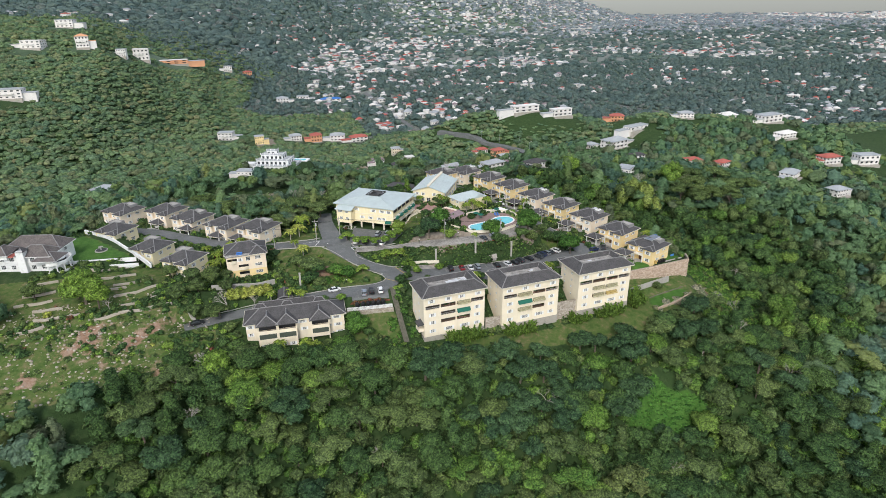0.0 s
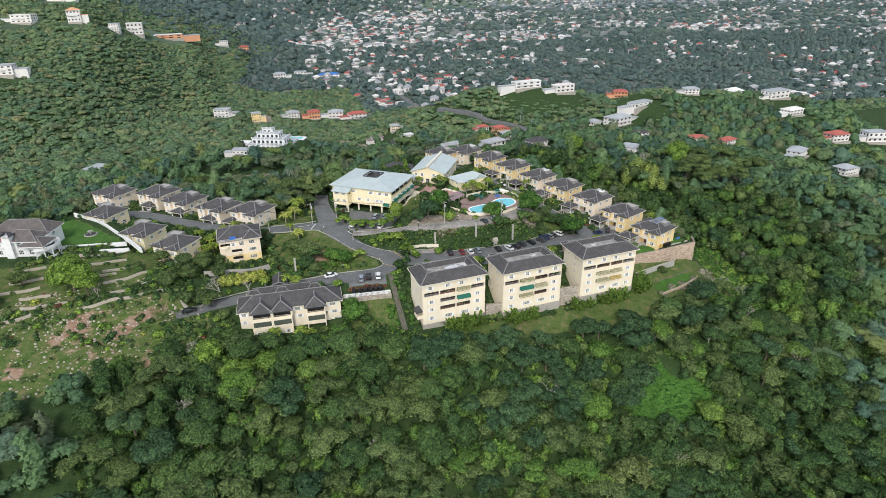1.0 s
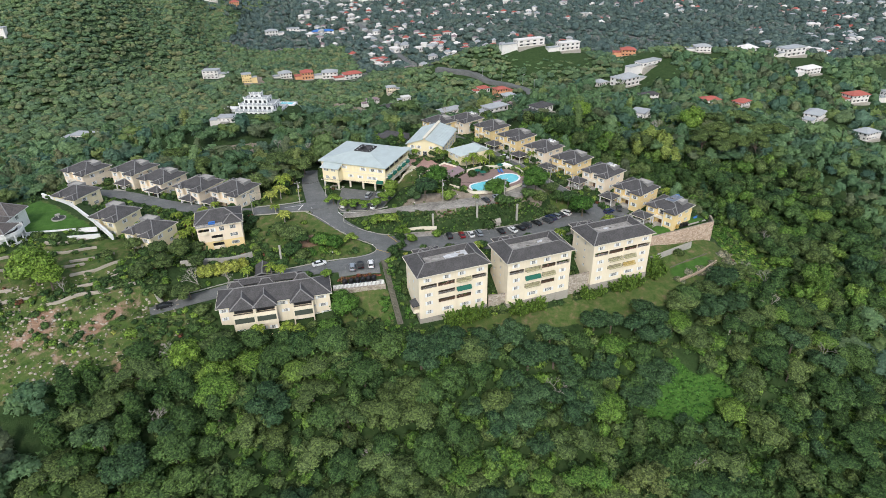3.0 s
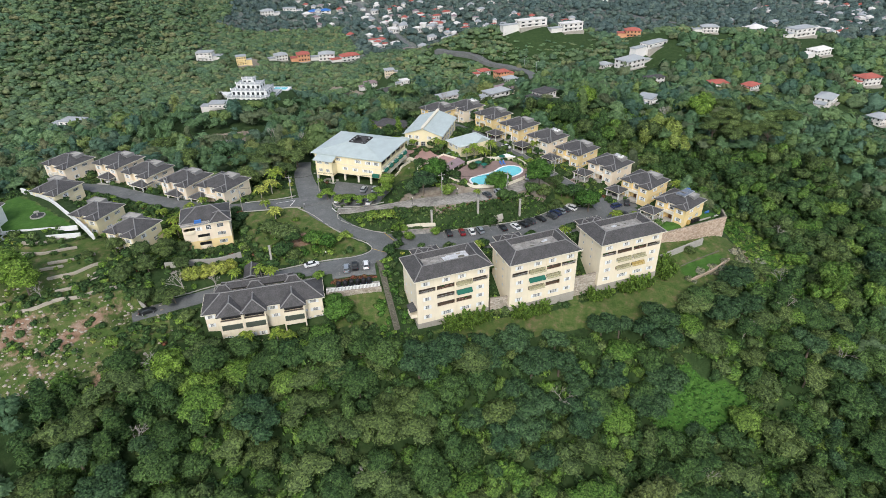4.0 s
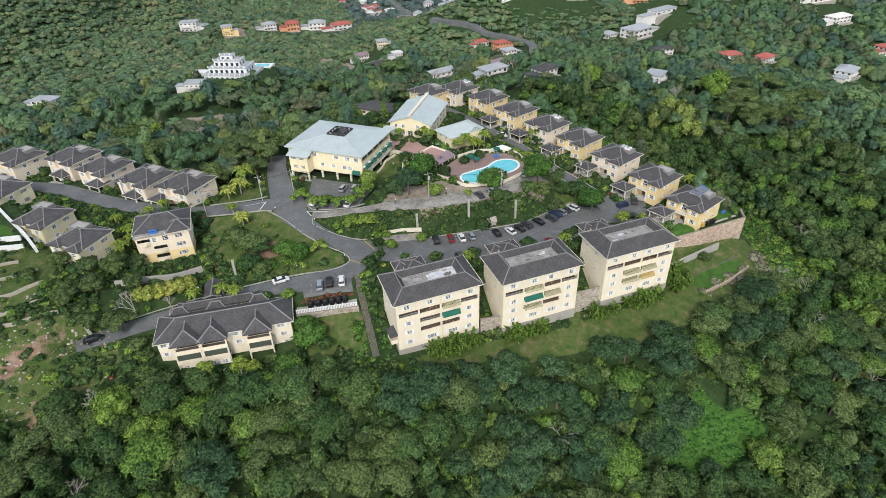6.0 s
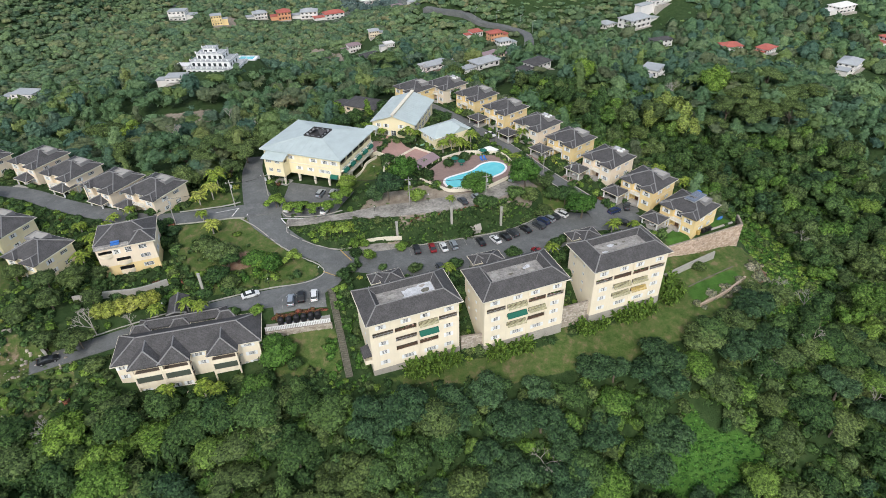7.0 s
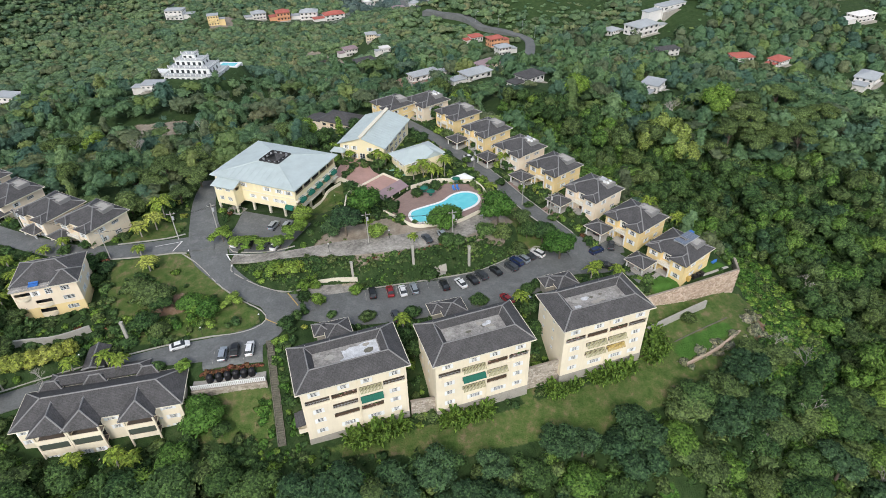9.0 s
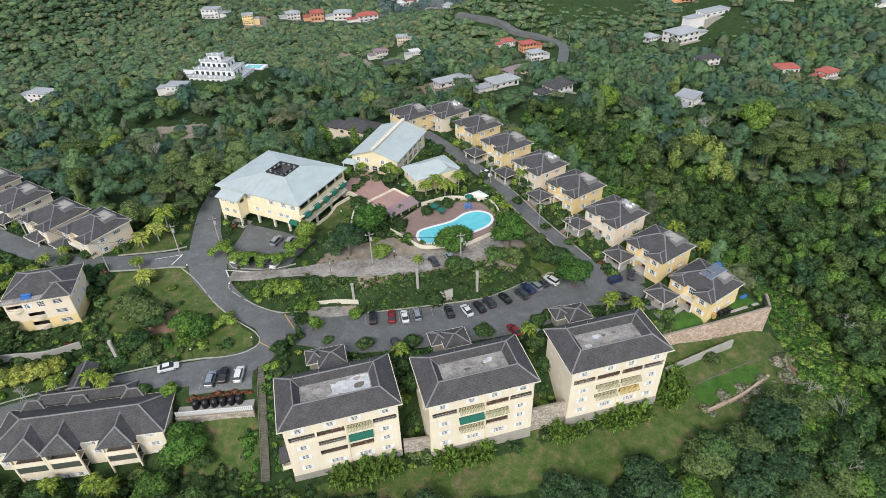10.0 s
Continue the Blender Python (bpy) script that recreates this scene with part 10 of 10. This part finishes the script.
garden_trees("spreading umbrella tree on the far ridge", "leafolive",
             [(159, 88, 1.3, 2, 1.2), (168.6, 90.8, 1.4, 2, 1.2), (172, 82.4, 1.2, 2, 1.2), (192.5, 95, 1.5, 2, 1.1), (206.7, 120.5, 1.5, 2, 1.1), (214, 102.5, 1.4, 2, 1.1), (162.7, 79.8, 1.1, 2, 1.2), (183.8, 80.7, 1.3, 2, 1.2), (150, 84, 1.0, 2, 1.1), (180, 108, 1.4, 2, 1.1)])
garden_trees("large bright green tree on the ridge", "leaflime", [(167.6, 109.6, 1.7, 0, 1.1), (100.2, 131.4, 0.9, 4, 0.9), (74.9, 153, 1.2, 0, 0.9), (-81, 150, 1.5, 0, 1)])
garden_trees("large lime-green tree among the stone terraces", "leaflime", [(-104, 32, 1.7, 0, 0.95), (-99.5, 28.5, 1.2, 4, 0.9), (-107, 36, 1.2, 4, 0.9)])
garden_trees("rounded olive woodland tree at the edge of the estate", "leafolive",
             [(-79.4, 148.0, 1.5, 2, 1), (-65.1, 105.6, 1.35, 4, 0.9), (1.9, 126.3, 1.1, 4, 1), (-18.5, 108.6, 1.2, 0, 0.95), (-7.5, 109.0, 1.1, 0, 0.95), (77.2, 159.3, 1.2, 0, 1), (67.8, 162.1, 1.4, 4, 1), (-66, 21.5, 0.75, 0, 0.9), (-61.5, 31, 0.7, 4, 0.9), (-70, 31, 0.85, 0, 0.9),
              (-66, 38, 0.9, 0, 0.9), (-72, 38, 0.8, 4, 0.9), (-62, 41.6, 0.7, 0, 0.9), (-121, 40, 0.9, 0, 0.9), (-80, 43, 0.8, 4, 0.9), (-87, 41, 0.5, 0, 0.9), (-76, 28, 0.8, 0, 0.9), (-71, 22, 0.75, 4, 0.9)])

# bamboo on the far ridge
bl_ = [(RNG.uniform(-4, 4), RNG.uniform(-4, 4), 0, 0, 0, 0) for _ in range(16)]
bl_ = [(a * 2.0, b * 2.0, 15.0 - 0.9 * math.hypot(a, b) ** 1.3 - RNG.uniform(0, 4), 2.0, 2.0, 3.0) for a, b, *_ in bl_ * 2]
V_, Q_, T_ = crown_arrays(bl_, 11000, 0.75, RNG, 0.72, 7, 5, -0.9)
t_ = thing("bamboo", pose(136, 93, height1(136, 93) - 1.0), "huge feathery yellow-green bamboo clump", "bamboo")
part("crown", array_mesh("crown", V_, Q_, T_, foliage("bamboo_leaves", (0.1, 0.15, 0.035), (0.2, 0.28, 0.065), (0.34, 0.42, 0.12)), np.full(len(V_), 0.5)), None, t_)
g_ = Geo()
for i in range(26):
    a_, r_ = RNG.uniform(0, 6.28), RNG.uniform(0.2, 1.6)
    g_.tube((r_ * math.cos(a_), r_ * math.sin(a_), -1), (r_ * 3 * math.cos(a_), r_ * 3 * math.sin(a_), RNG.uniform(8, 12)), 0.09, 0.05, 5)
part("cane", g_, M["leafolive"], t_)

# clipped shrubs by the car park and the pool
for x_, y_, s_, lk_ in ((2.4, 35.8, 1.1, "leaf"), (34.6, 37.6, 1.4, "leaf"), (49.4, 17, 1.4, "leaf"), (59.4, 27.0, 0.9, "leaf"), (43.3, 67.9, 1.15, "leaf"), (37.3, 65.5, 1.05, "leaf"), (28.9, 62.0, 0.9, "leaf"), (29.4, 60.4, 1.1, "leaf")):
    key_ = ("shrub", lk_)
    me_ = cached(key_, lambda: array_mesh("shrub", *crown_arrays([(0, 0, 0.9, 1.5, 1.5, 1.1), (0.5, 0.3, 1.2, 1.0, 1.0, 0.9)], 1100, 0.26, RNG, 0.9, 7, 5), M[lk_], None))
    ob_ = new("shrub", me_)
    zz_ = 14.02 if 26 < x_ < 56 and 49 < y_ < 71 else height1(x_, y_)
    ob_.matrix_basis = pose(x_, y_, zz_ - 0.1, 0, 0, RNG.uniform(0, 360)) @ Matrix.Diagonal((s_, s_, s_, 1))
    tagged(ob_, "rounded clipped green shrub beside the paving", "shrub", "clipped shrubs")

# planting beds and hedges: too many plants to count


def off_roads(x, y, gap):
    ok = np.ones(len(x), bool)
    for line in ROAD_LINES.values():
        d = np.hypot(x[:, None] - line[None, :, 0], y[:, None] - line[None, :, 1])
        k = d.argmin(1)
        ok &= d[np.arange(len(k)), k] - line[k, 3] > gap
    return ok


def off_pads(x, y, gap):
    ok = np.ones(len(x), bool)
    for cx, cy, rz, hw, hd, pz, soft in PADS:
        ok &= rect_dist(x, y, cx, cy, rz, hw - 1.2, hd - 1.2) > gap
    for bx, by, bz in BLOCKS:
        c = turned(bx, by, 5, [(10.6, 6)])[0]
        ok &= rect_dist(x, y, c[0], c[1], 5, 10.8, 6.4) > gap
        c = turned(bx, by, 5, [(10, 15)])[0]
        ok &= rect_dist(x, y, c[0], c[1], 5, 8.5, 3.6) > gap * 0.5
    ok &= rect_dist(x, y, -39.8, 18, -2, 15.6, 9.5) > gap
    ok &= rect_dist(x, y, -15, 17, -3, 8, 6) > gap
    ok &= rect_dist(x, y, -6, 12, 5, 1.4, 12) > 0.3
    ok &= rect_dist(x, y, -6, 62, -36, 12, 9) > gap
    return ok


SHRUB = [crown_arrays([(0, 0, 0.35, 0.9, 0.85, 0.7), (0.5, 0.3, 0.5, 0.6, 0.6, 0.5)], 96, 0.26, RNG, 0.86, 6, 3) for _ in range(4)]
x_, y_ = scatter(-125, 116, -6, 145, 1.45)
ok_ = inside(x_, y_, ESTATE) & ~inside(x_, y_, [(84, 12), (116, 16), (118, 22), (97, 20), (84, 18)]) & off_roads(x_, y_, 1.1) & off_pads(x_, y_, 0.6)
for poly_ in LAWNS[:1] + LAWNS[2:7] + LAWNS[8:11] + SOILS[1:7] + SOILS[8:]:
    ok_ &= ~inside(x_, y_, poly_)
ok_ &= ~((x_ > -12) & (x_ < 72) & (y_ > 37) & (y_ < 42.5))
lawnish_ = inside(x_, y_, LAWNS[1]) | inside(x_, y_, LAWNS[7]) | inside(x_, y_, SOILS[0]) | inside(x_, y_, SOILS[7])
ok_ &= ~(lawnish_ & (RNG.uniform(size=len(x_)) > 0.12))
ok_ &= (RNG.uniform(size=len(x_)) < 0.62 + 0.4 * wobble(x_, y_, 0.2, 3))
x_, y_ = x_[ok_], y_[ok_]
pick_ = RNG.uniform(size=len(x_))
for lo_, hi_, mt_, txt_ in ((0, 0.6, "leaf", "green garden shrubs and hedges"), (0.6, 0.78, "leaflime", "bright lime garden shrubs"), (0.78, 0.975, "leafolive", "olive-green hedge plants"), (0.975, 0.99, "leafyellow", "yellow-leaved shrubs"), (0.99, 1.01, "flower", "red flowering shrubs")):
    s_ = (pick_ >= lo_) & (pick_ < hi_)
    forest("garden_shrubs", SHRUB, stand(x_[s_], y_[s_], 0.6, 1.5, 0.7, 1.2) + np.array((0, 0, 0.35, 0, 0, 0, 0)), M[mt_], txt_, "shrubs")
x_, y_ = scatter(-14, 72, 37.2, 50, 0.62)
ok_ = off_roads(x_, y_, 0.35) & off_pads(x_, y_, 0.3) & ((y_ < 42) | (x_ < 14)) & ((x_ > 1) | (y_ > 38 - 0.85 * x_)) & ~inside(x_, y_, [(3, 36.5), (17, 36), (16.4, 39.4), (4.6, 41)])
pick_ = RNG.uniform(size=len(x_)) + 0.3 * wobble(x_, y_, 0.3, 5)
for lo_, hi_, mt_, txt_ in ((-9, 0.6, "leaf", "dark creeper hanging over the bank"), (0.6, 0.85, "leafolive", "olive creeper on the bank above the car park"), (0.85, 9, "leafvine", "fresh creeper shoots on the bank")):
    s_ = ok_ & (pick_ >= lo_) & (pick_ < hi_)
    forest("bank_creeper", SHRUB, stand(x_[s_], y_[s_], 0.36, 0.72, 0.8, 1.4), M[mt_], txt_, "hedge")
x_, y_ = scatter(-47, -14, 27.5, 54, 1.25)
ok_ = inside(x_, y_, [(-46, 28.5), (-22, 29.2), (-18, 31.5), (-22, 35), (-27, 41), (-33, 48), (-46, 52)]) & off_pads(x_, y_, 0.3) & (RNG.uniform(size=len(x_)) < 0.4 + 0.35 * wobble(x_, y_, 0.25, 6)) & ~inside(x_, y_, SOILS[3])
pick_ = RNG.uniform(size=len(x_))
for lo_, hi_, mt_, txt_ in ((0, 0.32, "leaf", "thick green bushes on the bank"), (0.32, 0.55, "leafbright", "fresh green bushes on the bank"), (0.55, 0.88, "leafolive", "dull olive bushes on the bank"), (0.88, 1.01, "leaflime", "bright green bushes on the bank")):
    s_ = ok_ & (pick_ >= lo_) & (pick_ < hi_)
    forest("bank_bushes", SHRUB, stand(x_[s_], y_[s_], 0.8, 1.7, 0.7, 1.2), M[mt_], txt_, "shrubs")
rim_ = ROAD_LINES["worn_lane"]
pick_ = RNG.integers(0, len(rim_), 210)
side_ = RNG.choice((-1.0, 1.0), 210)
x_, y_ = rim_[pick_, 0] + RNG.normal(0, 0.6, 210), rim_[pick_, 1] + side_ * (rim_[pick_, 3] + RNG.uniform(-0.3, 1.6, 210))
ok_ = wobble(x_, y_, 0.5, 4) > -0.15
forest("lane_weeds", SHRUB, stand(x_[ok_], y_[ok_], 0.2, 0.75, 0.6, 1.2), M["leafolive"], "weeds creeping over the edges of the worn lane", "weeds")
x_, y_ = RNG.uniform(18, 40, 14), RNG.uniform(40.4, 41.2, 14)
forest("flowering_creeper", SHRUB, stand(x_, y_, 0.3, 0.55, 0.7, 1.0) + np.array((0, 0, 0.5, 0, 0, 0, 0)), M["flower"], "red-flowering creeper over the bank", "shrubs")
kerb([(5.0, 41.2), (10.6, 40.9), (15.8, 39.6)], 7.5, "low pale wall at the back of the bay", 0.12, 0.8, name="garden_wall", mat="trim")
# concrete box against the bank, given the form of a small shed
t_ = thing("pump_house", pose(36.2, 38.9, 5.8, 0, 0, -8), "small weathered concrete shed against the bank", "shed")
part("wall", Geo().prism([(-2.4, -1.3), (2.4, -1.3), (2.4, 1.6), (-2.4, 1.6)], -1, lambda x, y: 2.3 + 0.5 * y), M["concrete"], t_)
part("roof", Geo().prism([(-2.7, -1.6), (2.7, -1.6), (2.7, 1.8), (-2.7, 1.8)], lambda x, y: 2.32 + 0.5 * y, lambda x, y: 2.5 + 0.5 * y), M["base"], t_, "sloping grey slab roof")
part("door", Geo().box(-0.5, 0.5, -1.34, -1.28, 0.1, 1.5), M["screen"], t_, "dark metal door")
# bins and covers in the end garden
for k_, (x_, y_, mt_, tx_) in enumerate(((98.2, 19.9, "markyellow", "yellow wheeled refuse bin"), (100.2, 20.3, "plastic", "black wheeled refuse bin"), (101.4, 20.6, "plastic", "black wheeled refuse bin"), (102.6, 20.8, "plastic", "black wheeled refuse bin"))):
    t_ = thing("refuse_bin", pose(x_, y_, height1(x_, y_), 0, 0, 8), tx_ + " by the garden wall", "bin", "refuse bins")
    part("body", Geo().prism([(-0.42, -0.42), (0.42, -0.42), (0.42, 0.42), (-0.42, 0.42)], 0.1, 1.2), M[mt_], t_)
    part("lid", Geo().box(-0.47, 0.47, -0.5, 0.47, 1.2, 1.32), M[mt_], t_)
t_ = thing("covered_boat", pose(109.4, 25.0, height1(109.4, 25.0), 0, 0, 20) @ Matrix.Diagonal((0.62, 0.62, 0.7, 1)), "small boat under a bright blue cover", "boat")
part("cover", Geo().prism([(-1.6, -0.5), (1.0, -0.6), (1.8, 0), (1.0, 0.6), (-1.6, 0.5)], 0.0, lambda x, y: 0.85 - 0.5 * abs(y)), M["blue"], t_)
for k_ in range(9):
    t_ = new("stepping_stone", cached("slabstone", lambda: Geo().box(-0.45, 0.45, -0.35, 0.35, -0.1, 0.05).mesh("stepping_stone", M["concrete"])))
    x_, y_ = 103.6 + k_ * 0.95, 20.9 + k_ * 0.16
    t_.matrix_basis = pose(x_, y_, height1(x_, y_) + 0.03, 0, 0, 9)
    tagged(t_, "square concrete stepping stone in the lawn", "paving slab", "stepping stones")
x_, y_ = scatter(84, 118, -8, 17, 1.6)
ok_ = inside(x_, y_, [(86, -0.6), (96, 1.4), (106, 5), (113, 3), (116, 12), (112, 14), (108, 8.4), (98, 5), (86, 2)]) & (RNG.uniform(size=len(x_)) < 0.7)
forest("dry_brush", SHRUB, stand(x_[ok_], y_[ok_], 0.8, 1.6, 0.8, 1.2), M["pinkflower"], "pale blossoming brush along the lawn edge", "shrubs")

# red flowering hedge above the tanks
x_, y_ = np.linspace(-21, -8.4, 26), np.full(26, 17.6)
forest("flowering_hedge", SHRUB, stand(x_, y_ + RNG.uniform(-0.2, 0.2, 26), 0.5, 0.8, 0.8, 1.1) + np.array((0, 0, 0.3, 0, 0, 0, 0)), M["flower"], "red flowering hedge above the tanks", "hedge")

# creeper carpet in the clearing
x_, y_ = scatter(54, 96, -48, -8, 1.0)
ok_ = inside(x_, y_, BRIGHT[0])
forest("creeper_carpet", SHRUB, stand(x_[ok_], y_[ok_], 0.6, 1.1, 0.35, 0.7), M["creeper"], "bright green creeper carpet in the clearing", "creeper")

# light vines over the eastern brow
x_, y_ = scatter(103, 138, -10, 45, 1.15)
ok_ = inside(x_, y_, VINES) & ~inside(x_, y_, ESTATE)
x_, y_ = x_[ok_], y_[ok_]
pick_ = RNG.uniform(size=len(x_))
for lo_, hi_, mt_, txt_ in ((0, 0.6, "leafbright", "bright vines spilling over the brow"), (0.6, 0.85, "leaflime", "lime vines spilling over the brow"), (0.85, 1.01, "leafolive", "dry brush among the vines")):
    s_ = (pick_ >= lo_) & (pick_ < hi_)
    forest("vine_carpet", SHRUB, stand(x_[s_], y_[s_], 0.6, 1.5, 0.4, 1.1), M[mt_], txt_, "vines")

# broad tree beside the tanks
hero_tree(0, "leafbright", pose(-20.8, 7.6, height1(-20.8, 7.6) - 0.6, 0, 0, 40) @ Matrix.Diagonal((1.15, 1.15, 0.95, 1)), "trees on the slope", "tree", "broad bright green tree beside the tank wall")

# spreading trees on the bank by the bend
for x_, y_, s_, a_ in ((-23.6, 37.4, 0.85, 20), (-18.8, 35.6, 0.62, 130)):
    hero_tree(4, "leafbright", pose(x_, y_, height1(x_, y_) - 1.2, 0, 0, a_) @ Matrix.Diagonal((s_, s_, s_ * 0.75, 1)), "trees on the bank", "tree", "spreading bright green tree on the bank by the bend")

# rough weeds on the grass below the blocks
r_ = np.random.default_rng(77)
x_, y_ = r_.uniform(-2, 112, 2600), r_.uniform(-11, 12, 2600)
ok_ = inside(x_, y_, LAWNS[0]) & off_pads(x_, y_, 0.6) & (wobble(x_, y_, 0.22, 5) + r_.uniform(-0.5, 0.5, 2600) > 0.18)
x_, y_ = x_[ok_], y_[ok_]
pick_ = r_.uniform(size=len(x_))
for lo_, hi_, mt_, txt_ in ((0, 0.5, "leafbright", "fresh weeds in the rough grass"), (0.5, 0.8, "leaf", "dark weeds in the rough grass"), (0.8, 1.01, "leafolive", "dry weeds in the rough grass")):
    s_ = (pick_ >= lo_) & (pick_ < hi_)
    forest("grass_weeds", SHRUB, stand(x_[s_], y_[s_], 0.14, 0.55, 0.1, 0.42, r_), M[mt_], txt_, "weeds")

# plants beside the stairway
x_, y_ = RNG.uniform(-9.4, -2.6, 130), RNG.uniform(-2, 21, 130)
ok_ = (np.abs(x_ + 6.2) > 1.3) & off_pads(x_, y_, 0.3)
forest("stair_plants", SHRUB, stand(x_[ok_], y_[ok_], 0.6, 1.4, 0.8, 1.5), M["leafbright"], "leafy plants crowding the stairway", "shrubs")

# loose stones on the bare slope
n_ = 3200
x_, y_ = RNG.uniform(-140, -64, n_), RNG.uniform(-8, 34, n_)
ok_ = (inside(x_, y_, RUBBLE) | inside(x_, y_, LAWNS[7])) & (RNG.uniform(size=n_) < 0.55 + 0.5 * wobble(x_, y_, 0.18, 8))
x_, y_ = x_[ok_], y_[ok_]
vs_, fs_ = [], []
for k, (x, y) in enumerate(zip(x_, y_)):
    bv, bf = ball((x, y, height1(x, y) + 0.05), np.array((1, RNG.uniform(0.6, 1), RNG.uniform(0.4, 0.8))) * RNG.uniform(0.12, 0.66) ** 1.5, 5, 3, RNG, 0.3)
    fs_.append(bf + k * len(bv))
    vs_.append(bv)
tagged(new("loose_stones", array_mesh("loose_stones", np.vstack(vs_), None, np.vstack(fs_), M["pale_stone"])), "pale limestone rubble on the bare slope", "stones", "", "stuff")
x_, y_ = scatter(-138, -62, -8, 26, 3.0)
ok_ = inside(x_, y_, RUBBLE) & (RNG.uniform(size=len(x_)) < 0.5)
forest("scrub", SHRUB, stand(x_[ok_], y_[ok_], 0.6, 1.5, 0.5, 0.9), M["leafolive"], "low scrub on the bare slope", "shrubs")

# dead pale trees among the green


def dead_tree(x, y, s):
    ob = thing("dead_tree", pose(x, y, height1(x, y)), "bare pale-branched tree without leaves", "tree", "bare trees")
    g = Geo()

    def grow(p, d, L, r, lvl):
        q = p + d * L
        g.tube(p, q, r, r * 0.6, 5)
        if lvl:
            for _ in range(3):
                e = (d + Vector((RNG.normal(0, 0.55), RNG.normal(0, 0.55), RNG.normal(0.1, 0.3)))).normalized()
                grow(q, e, L * 0.72, r * 0.6, lvl - 1)
    grow(Vector((0, 0, -0.5)), Vector((0, 0, 1)), 2.6 * s, 0.2 * s, 4)
    part("crown", g, M["palebark"], ob)


for p_ in ((-61, 24, 1.1), (-66, 0, 1.0), (92, -20, 1.1), (108, -16, 1.2), (-20, -34, 1.0), (-52, 22.0, 0.8), (150, 110, 1.4), (118, -4, 1.0), (32, -26, 1.0), (112, 1, 0.8), (-70, -18, 1.0), (-8, -52, 1.2), (64, -48, 1.1), (120, -30, 1.2), (140, 20, 1.1), (-20, 128, 1.3), (-56, 150, 1.4), (-34, 172, 1.4), (60, 178, 1.5), (186, 120, 1.4), (-96, 26, 0.8)):
    dead_tree(*p_)
